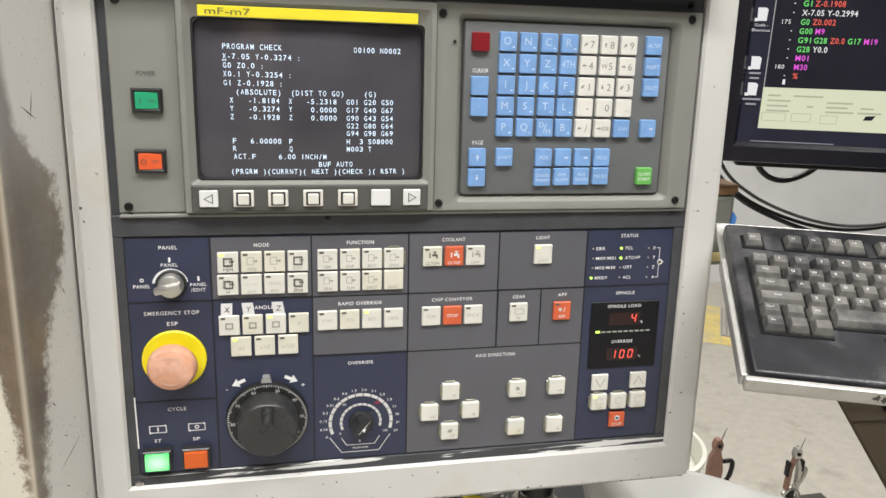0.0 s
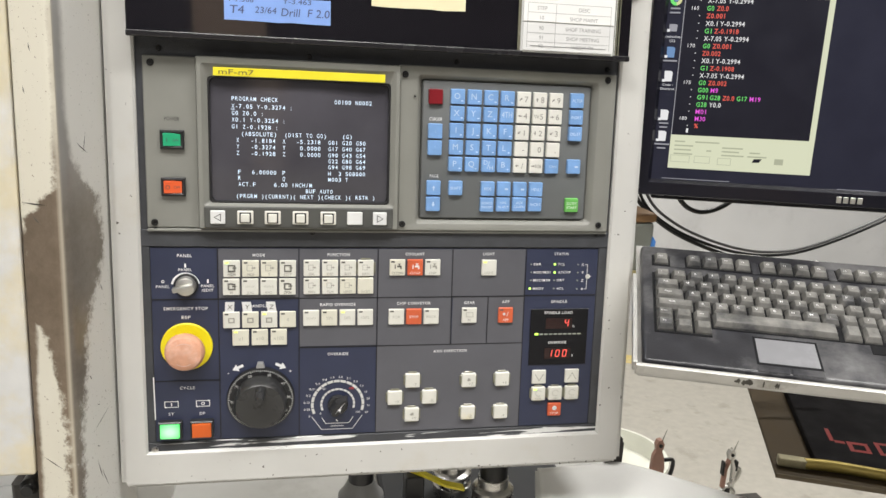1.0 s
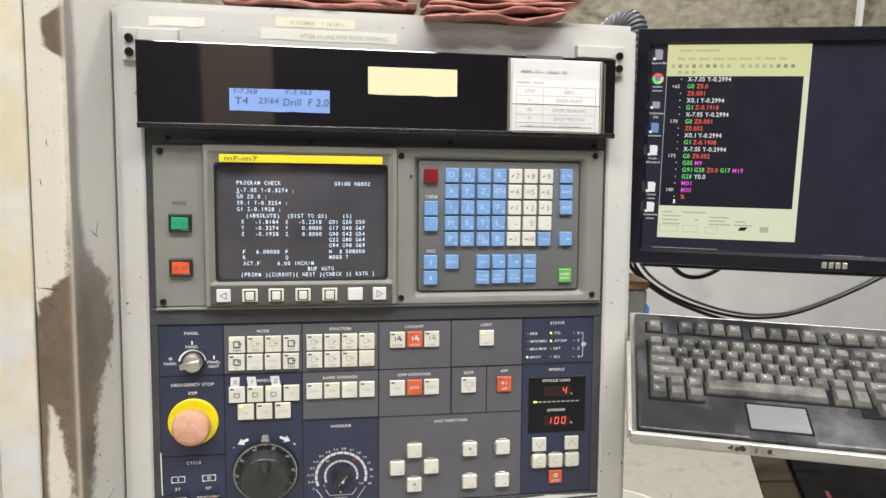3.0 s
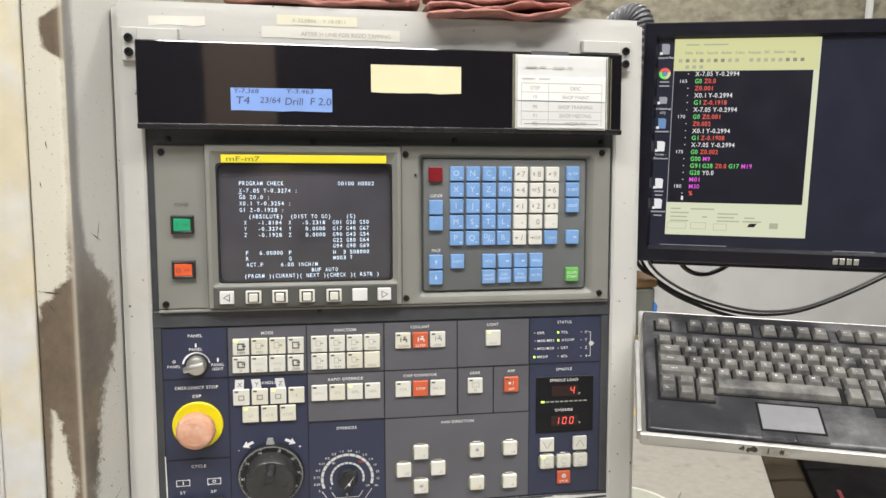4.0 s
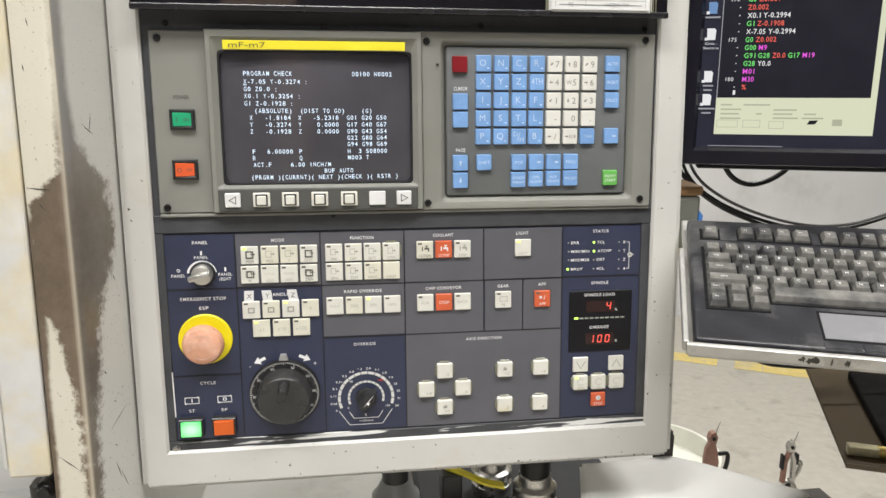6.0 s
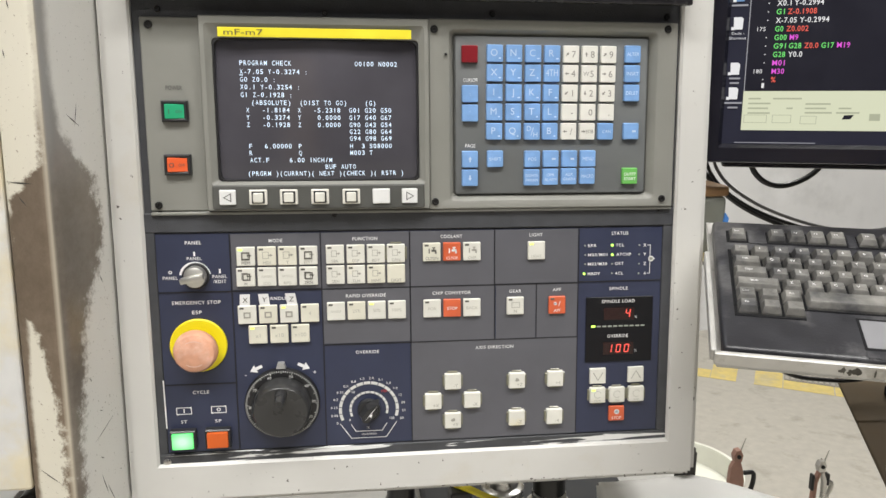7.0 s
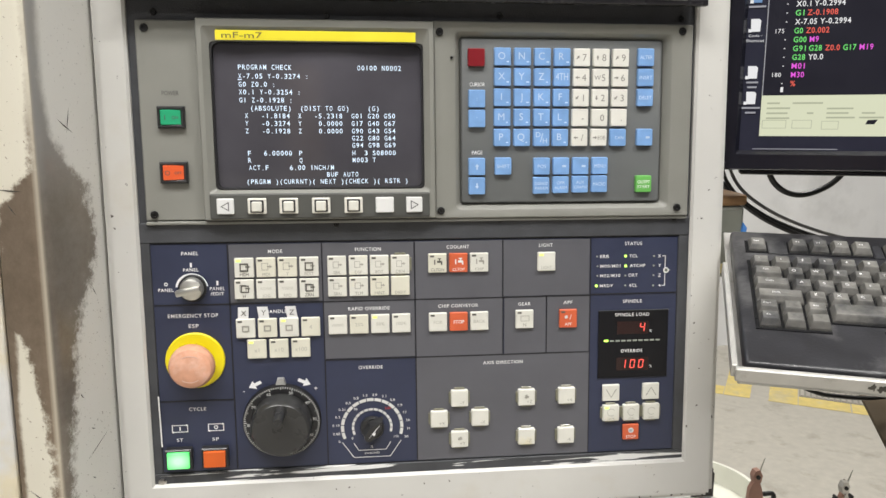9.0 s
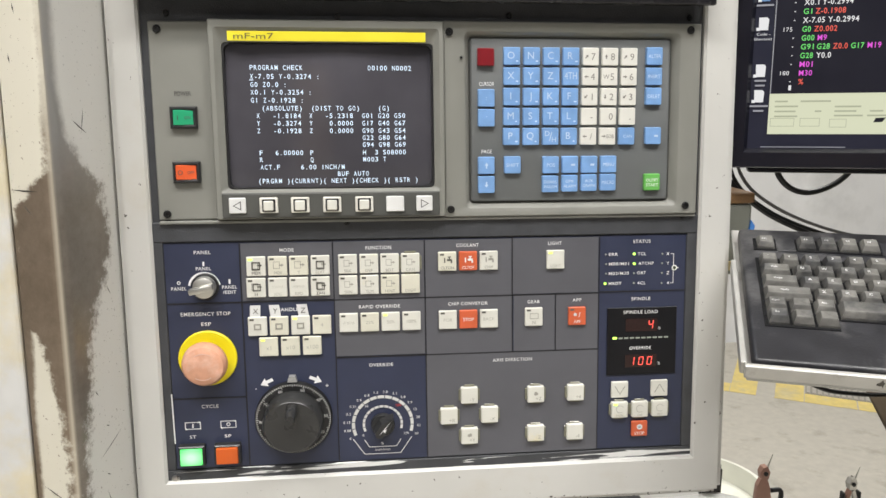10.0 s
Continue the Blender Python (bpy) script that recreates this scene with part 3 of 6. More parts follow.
door = thing("machine_door", "cream machine door edge with yellow coolant stains", "machine door", (-0.41, -0.02, 1.1))
part("door_panel", box(-0.434, -0.3938, -0.066, -0.02, 1.102, 2.1, 0.003, 2), STAINED, door, "", True)
part("door_return", box(-0.4385, -0.4345, -0.064, -0.02, 1.112, 2.1, 0.001), PAINT, door, "", True)
body = thing("machine_body", "pale grey machine enclosure behind the door", "machine", (-0.8, 0.5, 0))
part("side_panel", box(-2.2, -0.442, 0.04, 1.4, 0.0, 2.2, 0.01, 2), MACHINE, body)
part("cross_rail", box(-0.60, -0.385, -0.03, 0.03, 0.99, 1.045, 0.004), BENCH, body, "grey steel rail")
part("roller", lathe([(0.0, -0.03), (0.009, -0.03), (0.010, -0.025), (0.010, 0.02), (0.006, 0.024), (0.006, 0.030), (0, 0.030)], 20, at=(-0.414, -0.03, 1.085)), BOLT, body, "dark steel roller", smooth=True)
part("roller_bracket", box(-0.445, -0.395, -0.02, 0.0, 1.03, 1.075, 0.004), RUST, body, "black roller bracket")

# ---- pendant cabinet ----
pend = thing("control_pendant", "beige steel control pendant cabinet with chipped paint", "control cabinet", (0, 0.06, 1.04))
U0, U1, V0, V1 = -0.3235, 0.2965, 1.0415, 1.700
I0, I1, J0, J1 = -0.2945, 0.2618, 1.0868, 1.6575
part("shell", box(U0 + 0.002, U1 - 0.002, 0.012, 0.16, V0 + 0.002, V1 - 0.002, 0.004, 2), PAINT, pend, "", True)
# front frame as one rounded ring with an opening
bm = box(U0, U1, -0.006, 0.02, V0, V1)
bmesh.ops.bevel(bm, geom=[e for e in bm.edges], offset=0.007, segments=4, affect="EDGES")
cut = [(I0, J0), (I1, J0), (I1, J1), (I0, J1)]
front = [f for f in bm.faces if f.normal.y < -0.99]
f = max(front, key=lambda q: q.calc_area())
edges = list(f.edges)
outer = list(f.verts)
bm.faces.remove(f)
inn = [bm.verts.new((x, -0.006, z)) for x, z in cut]
inn2 = [bm.verts.new((x + (0.0025 if x < 0 else -0.0025), -0.0035, z + (0.0025 if z < 1.4 else -0.0025))) for x, z in cut]
inn3 = [bm.verts.new((v.co.x, 0.004, v.co.z)) for v in inn2]
out4 = [min(outer, key=lambda v: (v.co.x - x) ** 2 + (v.co.z - z) ** 2) for x, z in cut]
for a, b in ((out4, inn), (inn, inn2), (inn2, inn3)):
    for i in range(4):
        j = (i + 1) % 4
        bm.faces.new((a[i], a[j], b[j], b[i]))
bmesh.ops.recalc_face_normals(bm, faces=bm.faces)
part("front_frame", bm, CHIPPED, pend, "", True, smooth=True)

# hinge brackets of the cover, each with two socket screws
for side, b0, b1, tx0, tx1, sx in ((-1, -0.3115, -0.2935, -0.2945, -0.2515, -0.3035), (1, 0.2612, 0.2765, 0.2140, 0.2605, 0.2694)):
    zo = 0.003 if side > 0 else 0.0
    br = part("hinge_bracket", box(b0, b1, -0.012, -0.0055, 1.6365 + zo, 1.671 + zo, 0.0008), PAINT, pend, "", True)
    for dz in (1.6610, 1.6465):
        part("socket_screw", lathe([(0.0046, 0.0), (0.0046, 0.003), (0.0040, 0.0038), (0.0024, 0.0038), (0.0024, 0.0015), (0, 0.0015)], 16, at=(sx, -0.012, dz + zo - 0.001)), BOLT, br, "", True, True)
    part("cover_tab", box(tx0, tx1, -0.016, -0.0055, 1.6565 + zo, 1.6705 + zo, 0.0008), PAINT, pend, "", True)
# labels along the top of the frame
def sticker(name, x0, x1, z0, z1, material, parent, y, tilt=0.0, label="", ragged=0.0):
    n = 9
    rnd = random.Random(int(abs(x0) * 1e4))
    pts = [(x0 + (x1 - x0) * i / (n - 1), z0 + rnd.uniform(-ragged, ragged)) for i in range(n)]
    pts += [(x1, z1), (x0, z1)]
    cx = (x0 + x1) / 2
    pts = [(x, z + tilt * (x - cx)) for x, z in pts]
    return part(name, prism(pts, y, y - 0.0004), material, parent, label, True)


sticker("label_strip", -0.2835, -0.2235, 1.6745, 1.6845, LABEL2, pend, -0.006, 0.02, "worn blank pale label strip", 0.001)
s = sticker("label_strip", -0.1455, -0.0555, 1.6795, 1.690, LABEL, pend, -0.006, 0.0, "yellowed label strip with numbers", 0.0003)
lettering("X 22.0866    Y 18.1811", -0.099, 1.6846, 0.0037, -0.0067, FAINT_INK, s, width=0.06)
s = sticker("label_strip", -0.1625, -0.0062, 1.6655, 1.6775, LABEL2, pend, -0.006, 0.0, "pale label strip about rigid tapping", 0.0005)
lettering("AFTER H LINE FOR RIGID TAPPING", -0.0680, 1.6706, 0.0042, -0.0067, FAINT_INK, s, width=0.102)

# ---- smoked swing-up cover ----
cover = thing("smoked_cover", "dark smoked acrylic swing-up cover strip with notes stuck on", "cover", (0, -0.02, 1.57))
part("cover_sheet", box(-0.2955, 0.2610, -0.0225, -0.018, 1.5655, 1.6580, 0.0012, 2), SMOKE, cover, "", True)
part("cover_lip", box(-0.2950, 0.2605, -0.0178, -0.0075, 1.5665, 1.6520, 0.001), SMOKE_EDGE, cover, "", True)
part("cover_edge", box(-0.2953, 0.2608, -0.0262, -0.0228, 1.5657, 1.5720, 0.0012, 2), SMOKE_EDGE, cover, "", True)
part("notch", box(0.147, 0.193, -0.0240, -0.0228, 1.6535, 1.6592, 0.0004), GREY, cover, "grey plastic finger notch", True)
t = tagged(sticker("blue_tape_note", -0.1966, -0.0855, 1.5865, 1.6108, BLUE_TAPE, None, -0.0226, 0.006, "blue masking tape note with handwritten drill data", 0.0006), "", "note")
def scrawl(text, x, z, cap, parent, width=None, lean=0.12, ink=None, y=-0.0232):
    return lettering(text, x, z, cap, y, ink or PEN, parent, name="handwriting", width=width, lean=lean)
scrawl("Y-7.368", -0.1800, 1.6075, 0.0048, t, 0.027)
scrawl("Y-3.463", -0.1215, 1.6082, 0.0048, t, 0.030)
scrawl("T4", -0.1840, 1.5975, 0.0078, t, 0.015)
scrawl("23/64", -0.1540, 1.5982, 0.0062, t, 0.022)
scrawl("Drill", -0.1282, 1.5972, 0.0078, t, 0.019)
scrawl("F 2.0", -0.0985, 1.5975, 0.0078, t, 0.023)
tagged(sticker("cream_note", -0.0415, 0.0632, 1.6088, 1.6390, NOTE, None, -0.0226, 0.0, "blank cream paper note with a torn lower edge", 0.0006), "", "note")
card = thing("step_card_holder", "clear card holder with printed white step list", "card holder", (0.18, -0.024, 1.57))
for k, dx in enumerate((0.0, 0.003, 0.006)):
    part("sleeve", box(0.1245 + dx, 0.2440 - dx * 0.8, -0.0244 - k * 0.0012, -0.0234 - k * 0.0012, 1.5705, 1.6550 - dx * 0.2, 0.0004), CARD if k else GUARD, card, "", True)
for x in (0.2395, 0.2425, 0.2455):
    part("sleeve_edge", box(x, x + 0.0010, -0.0262, -0.0236, 1.5715, 1.6530, 0.0003), GUARD, card, "clear stiff sleeve edge", True)
part("card_sheet", box(0.1290, 0.2370, -0.0284, -0.0272, 1.5725, 1.6525, 0.0003), CARD, card, "", True)
cy = -0.0287
part("card_fold", box(0.1290, 0.2372, -0.0292, -0.0285, 1.6035, 1.6305, 0.0002), PAPER, card, "", True)
for z, y in ((1.6230, -0.0293), (1.6130, -0.0293), (1.6030, -0.0285), (1.5915, -0.0285), (1.5820, -0.0285)):
    part("table_rule", box(0.1340, 0.2330, y - 0.0001, y, z - 0.0002, z + 0.0002), CARD_INK, card, "", True)
for x in (0.1340, 0.1670, 0.2330):
    for z0, z1, y in ((1.6036, 1.6230, -0.0293), (1.5755, 1.6034, -0.0285)):
        part("table_rule", box(x - 0.0002, x + 0.0002, y - 0.0001, y, z0, z1), CARD_INK, card, "", True)
for a, b, z in (("STEP", "DESC", 1.6178), ("10", "SHOP MAINT", 1.6078), ("90", "SHOP TRAINING", 1.5968), ("91", "SHOP MEETING", 1.5868), ("92", "WEDM PM", 1.5778)):
    y = -0.02935 if z > 1.604 else -0.02855
    lettering(a, 0.1505, z, 0.0040, y, CARD_INK, card)
    lettering(b, 0.2005, z, 0.0040, y, CARD_INK, card)
part("pen_line", box(0.138, 0.229, -0.0287, -0.0286, 1.5772, 1.5778), DARK_INK, card, "pen stroke through the last row", True)
bm = bmesh.new()
for x0, x1, z in ((0.139, 0.152, 1.6410), (0.156, 0.164, 1.6412), (0.172, 0.186, 1.6408), (0.190, 0.196, 1.6412), (0.134, 0.150, 1.6280), (0.155, 0.168, 1.6278)):
    box(x0, x1, -0.0296, -0.0294, z - 0.0008, z + 0.0008, bm=bm)
part("faint_writing", bm, PENCIL, card, "", True)

# ---- black face plate of the pendant ----
face = thing("face_plate", "black wrinkle-finish steel face plate", "face plate", (0, 0.0, 1.09))
part("plate", box(-0.2942, 0.2615, 0.0005, 0.006, 1.0870, 1.62), BLACK, face, "", True)
part("lower_strip", box(-0.2940, 0.2610, -0.0022, 0.0004, 1.0872, 1.1000, 0.0006), STREAK, face, "black strip scraped to bright metal", True)
part("left_strip", box(-0.2940, -0.2835, -0.0018, 0.0004, 1.1002, 1.3480, 0.0006), BLACK, face, "", True)
part("right_strip", box(0.2485, 0.2612, -0.0018, 0.0004, 1.1002, 1.3480, 0.0006), BLACK, face, "", True)
part("upper_strip", box(-0.2940, 0.2612, -0.0026, 0.0004, 1.3405, 1.3600, 0.0008), BLACK, face, "", True)
# narrow white sliver on the left strip
part("white_edge_mark", prism([(-0.2845, 1.184), (-0.2832, 1.184), (-0.2826, 1.130), (-0.2838, 1.130)], -0.0019, -0.0022), PAPER, face, "thin white line along the strip's edge", True)

def screw(x, z, parent, r=0.0042, y=-0.004):
    part("screw", lathe([(r, 0.0), (r, 0.0012), (r * 0.8, 0.0022), (r * 0.5, 0.0022), (r * 0.45, 0.0012), (0, 0.0012)], 16, at=(x, y, z)), BOLT, parent, "", True, True)

for x, z in ((-0.2676, 1.5545), (0.2450, 1.5560), (-0.1044, 1.3570), (0.2425, 1.3585), (-0.276, 1.3600), (-0.108, 1.5535), (0.060, 1.3590), (0.060, 1.5560)):
    screw(x, z, face, 0.0030, -0.0026 if z < 1.4 else 0.0)
part("rivet", lathe([(0.004, 0), (0.004, 0.001), (0.002, 0.0018), (0, 0.0018)], 14, at=(-0.2848, -0.0022, 1.0915)), STEEL, face, "", True, True)

# ---- display and keypad unit ----
unit = thing("display_keypad_unit", "olive-grey display unit with tube screen and blue keypad", "control unit", (0, 0, 1.365))
YU = -0.0045
def ring(x0, x1, z0, z1, a0, a1, c0, c1, y_out, y_in, y_back, bm=None):
    """A plate x0..x1, z0..z1 with an opening a0..a1, c0..c1 whose edge slopes in to y_in."""
    bm = bm or bmesh.new()
    def loop(p0, p1, q0, q1, y):
        return [bm.verts.new((x, y, z)) for x, z in ((p0, q0), (p1, q0), (p1, q1), (p0, q1))]
    b = 0.0012
    L = [loop(x0, x1, z0, z1, y_back), loop(x0, x1, z0, z1, y_out + b), loop(x0 + b, x1 - b, z0 + b, z1 - b, y_out), loop(a0, a1, c0, c1, y_out), loop(a0 + 0.004, a1 - 0.004, c0 + 0.004, c1 - 0.004, y_in)]
    for p, q in zip(L, L[1:]):
        for i in range(4):
            j = (i + 1) % 4
            bm.faces.new((p[i], p[j], q[j], q[i]))
    bmesh.ops.recalc_face_normals(bm, faces=bm.faces)
    return bm


def rounded(specs, cap=True, n=5):
    """Joins rounded rectangles (x0, x1, z0, z1, corner radius, y) into one skin, closed at the last."""
    bm = bmesh.new()
    rings = []
    for x0, x1, z0, z1, r, y in specs:
        pts = []
        for cx, cz, a0 in ((x1 - r, z1 - r, 0), (x0 + r, z1 - r, 90), (x0 + r, z0 + r, 180), (x1 - r, z0 + r, 270)):
            for i in range(n):
                a = radians(a0 + 90 * i / (n - 1))
                pts.append((cx + r * math.cos(a), cz + r * math.sin(a)))
        rings.append([bm.verts.new((x, y, z)) for x, z in pts])
    for a, b in zip(rings, rings[1:]):
        for i in range(len(a)):
            j = (i + 1) % len(a)
            bm.faces.new((a[i], a[j], b[j], b[i]))
    if cap:
        bm.faces.new(rings[-1])
    bmesh.ops.recalc_face_normals(bm, faces=bm.faces)
    return bm


part("left_plate", box(-0.2842, -0.2285, YU, 0.0, 1.3625, 1.5475, 0.0012), OLIVE, unit, "", True)
part("screen_surround", rounded([(-0.2282, -0.0065, 1.3635, 1.5490, 0.0010, 0.0), (-0.2282, -0.0065, 1.3635, 1.5490, 0.0010, -0.0113), (-0.2272, -0.0075, 1.3645, 1.5480, 0.0010, -0.0125),
                                 (-0.2232, -0.0110, 1.3890, 1.5422, 0.0030, -0.0125), (-0.2225, -0.0117, 1.3897, 1.5415, 0.0030, -0.0118), (-0.2172, -0.0165, 1.3918, 1.5290, 0.0040, -0.0080), (-0.2168, -0.0169, 1.3922, 1.5286, 0.0040, -0.0020)], False), OLIVE, unit, "", True, smooth=True)
part("tube_mask", rounded([(-0.2168, -0.0169, 1.3922, 1.5286, 0.0040, -0.0070), (-0.2154, -0.0183, 1.3932, 1.5276, 0.0060, -0.0072), (-0.2148, -0.0189, 1.3937, 1.5270, 0.0065, -0.0020)], False), DIAL_BLACK, unit, "black rounded mask round the tube", True, smooth=True)
part("keypad_surround", rounded([(-0.0062, 0.2545, 1.3620, 1.5500, 0.0012, 0.0), (-0.0062, 0.2545, 1.3620, 1.5500, 0.0012, -0.0070), (-0.0052, 0.2535, 1.3630, 1.5490, 0.0012, -0.0080),
                                 (0.0140, 0.2336, 1.3704, 1.5410, 0.0050, -0.0080), (0.0145, 0.2331, 1.3709, 1.5405, 0.0050, -0.0076), (0.0188, 0.2268, 1.3750, 1.5362, 0.0035, -0.0016), (0.0192, 0.2264, 1.3754, 1.5358, 0.0035, 0.0)], False), OLIVE, unit, "", True, smooth=True)
part("lower_ledge", box(-0.2842, 0.2548, -0.006, 0.0, 1.3585, 1.3618, 0.0008), OLIVE, unit, "", True)
part("keypad_rim", box(0.0192, 0.2264, -0.0008, 0.0, 1.3754, 1.5358, 0.0003), RECESS, unit, "", True)
part("keypad_plate", rounded([(0.0208, 0.2238, 1.3770, 1.5342, 0.0030, -0.0008), (0.0208, 0.2238, 1.3770, 1.5342, 0.0030, -0.0041), (0.0216, 0.2230, 1.3778, 1.5334, 0.0030, -0.0048)]), PAD, unit, "", True, smooth=True)
for x, z in ((-0.2757, 1.5401), (-0.2762, 1.3687), (-0.0006, 1.5399), (-0.0008, 1.3700), (0.2431, 1.5437), (0.2426, 1.3707)):
    screw(x, z, unit, 0.0038, -0.0080 if x > -0.004 else YU)
screw(0.0110, 1.5165, unit, 0.0014, -0.0080)
# tube: bulged glass sunk in the surround
bm = bmesh.new()
nx, nz = 20, 14
ga0, ga1, gc0, gc1 = -0.2166, -0.0171, 1.3924, 1.5284
grid = []
for j in range(nz + 1):
    row = []
    for i in range(nx + 1):
        s, r = -1 + 2 * i / nx, -1 + 2 * j / nz
        row.append(bm.verts.new(((ga0 + ga1) / 2 + s * (ga1 - ga0) / 2, -0.0015 - 0.0055 * (1 - s * s * 0.6 - r * r * 0.4), (gc0 + gc1) / 2 + r * (gc1 - gc0) / 2)))
    grid.append(row)
for j in range(nz):
    for i in range(nx):
        bm.faces.new((grid[j][i], grid[j][i + 1], grid[j + 1][i + 1], grid[j + 1][i]))
tube_ob = part("tube_glass", bm, CRT_GLASS, unit, "", True, smooth="all")
part("yellow_strip", box(-0.2103, -0.0240, -0.0133, -0.0124, 1.5297, 1.5385, 0.0003), YELLOW, unit, "", True)
lettering("mF-m7", -0.1860, 1.5342, 0.0052, -0.0137, mat("worn_brown_ink", (0.16, 0.135, 0.05), 0.6), unit, width=0.0370)

# screen text, laid in columns
CX, CW, RZ, RH = -0.1926, 0.00392, 1.5062, 0.00707
def crt(row, col, text):
    bm = bmesh.new()
    for i, ch in enumerate(text):
        if ch != " ":
            x = CX + (col + i) * CW
            s = (x - (ga0 + ga1) / 2) / ((ga1 - ga0) / 2)
            z = RZ - row * RH
            r = (z - (gc0 + gc1) / 2) / ((gc1 - gc0) / 2)
            y = -0.0015 - 0.0055 * (1 - s * s * 0.6 - r * r * 0.4) - 0.0003
            write(bm, ch, x + CW / 2, z, 0.0044, y, width=0.0028 if ch not in ".:-/()IJ1" else None, bold=0.0001)
    part("screen_text", bm, CRT_TEXT, tube_ob, "", True)

for row, col, text in (
        (0, 0, "PROGRAM CHECK"), (0, 28.6, "O0100 N0002"), (1.15, 0, "X-7.05 Y-0.3274 :"), (2.2, 0, "G0 Z0.0 :"), (3.2, 0, "X0.1 Y-0.3254 :"), (4.25, 0, "G1 Z-0.1928 :"),
        (5.3, 2.6, "(ABSOLUTE)"), (5.3, 14.6, "(DIST TO GO)"), (5.3, 31, "(G)"),
        (6.3, 1.2, "X"), (6.3, 5.2, "-1.8184"), (6.3, 14, "X"), (6.3, 17.9, "-5.2318"), (6.3, 26.9, "G01 G20 G50"),
        (7.3, 1.2, "Y"), (7.3, 5.2, "-0.3274"), (7.3, 14, "Y"), (7.3, 18.9, "0.0000"), (7.3, 26.9, "G17 G40 G67"),
        (8.3, 1.2, "Z"), (8.3, 5.2, "-0.1928"), (8.3, 14, "Z"), (8.3, 18.9, "0.0000"), (8.3, 26.9, "G90 G43 G54"),
        (9.25, 26.9, "G22 G80 G64"), (10.2, 26.9, "G94 G98 G69"),
        (11.25, 1.5, "F"), (11.25, 5.4, "6.00000"), (11.25, 13.9, "P"), (11.25, 26.9, "H  3 S08000"),
        (12.2, 1.5, "R"), (12.2, 13.9, "Q"), (12.2, 26.9, "M003 T"),
        (13.2, 1.6, "ACT.F"), (13.2, 11.5, "6.00 INCH/M"), (14.15, 20.5, "BUF AUTO"),
        (15.1, 0.9, "(PRGRM )(CURRNT)( NEXT )(CHECK )( RSTR )")):
    crt(row, col, text)
bm = bmesh.new()
box(CX, CX + 0.0038, -0.0062, -0.0058, 1.4944, 1.4951, bm=bm)
part("screen_text", bm, CRT_TEXT, tube_ob, "", True)

# soft keys under the screen
part("soft_key_bar", box(-0.2225, -0.0125, -0.0150, -0.0115, 1.3650, 1.3892, 0.0014, 2), RECESS, unit, "", True)
for i, x in enumerate((-0.2078, -0.1782, -0.1484, -0.1177, -0.0867, -0.0566, -0.0279)):
    w = 0.0080 if i in (0, 6) else 0.0088
    k = part("soft_key", box(x - w, x + w, -0.0172, -0.0145, 1.3700, 1.3850, 0.0008), LABEL2 if i in (1, 2, 3, 4) else CARD, unit, "", True)
    if i in (1, 2, 3, 4):
        part("well", box(x - 0.0063, x + 0.0063, -0.0178, -0.0170, 1.3716, 1.3834, 0.0006), DIAL_BLACK, k, "", True)
        part("button_cap", box(x - 0.0048, x + 0.0048, -0.0215, -0.0176, 1.3728, 1.3822, 0.0008), CREAM, k, "", True)
    elif i != 5:
        s = 1 if i == 6 else -1
        o = [(x + s * 0.0045, 1.3775), (x - s * 0.0035, 1.3820), (x - s * 0.0035, 1.3730)]
        q = [(x + s * 0.0030, 1.3775), (x - s * 0.0026, 1.3806), (x - s * 0.0026, 1.3744)]
        bm = bmesh.new()
        A = [bm.verts.new((px, -0.0174, pz)) for px, pz in o]
        B = [bm.verts.new((px, -0.0174, pz)) for px, pz in q]
        for a in range(3):
            bm.faces.new((A[a], A[(a + 1) % 3], B[(a + 1) % 3], B[a]))
        part("arrow", bm, DARK_INK, k, "", True)

# power rocker switches
lettering("POWER", -0.2553, 1.4822, 0.0040, YU - 0.0004, RECESS, unit, width=0.0155)
for x0, x1, z0, z1, m, word in ((-0.2676, -0.2426, 1.4500, 1.4703, GREEN_LENS, "I"), (-0.2680, -0.2424, 1.3988, 1.4190, RED_ROCKER, "O")):
    sw = part("rocker_switch", ring(x0, x1, z0, z1, x0 + 0.0022, x1 - 0.0022, z0 + 0.0022, z1 - 0.0022, -0.0095, -0.006, YU), DIAL_BLACK, unit, "", True)
    bm = box(x0 + 0.0032, x1 - 0.0032, -0.0105, -0.005, z0 + 0.0032, z1 - 0.0032, 0.0006)
    for v in bm.verts:
        if v.co.y < -0.008 and v.co.x > (x0 + x1) / 2:
            v.co.y += 0.0022
    part("rocker", bm, m, sw, "", True)
    lettering(word, x0 + 0.0075, (z0 + z1) / 2, 0.0045, -0.0109, DARK_INK, sw)
    lettering("ON" if word == "I" else "OFF", x1 - 0.0085, (z0 + z1) / 2, 0.0026, -0.0100, DARK_INK, sw)

# keypad
def keycap(x, z, material, parent, w=0.0083, h=0.0084):
    y0, y1 = -0.0048, -0.0088
    bm = rounded([(x - w * k, x + w * k, z - h * k, z + h * k, 0.0011, y) for k, y in ((1.0, y0), (1.0, y1 + 0.0010), (0.97, y1 + 0.0003), (0.93, y1))], n=3)
    return part("key", bm, material, parent, "", True)


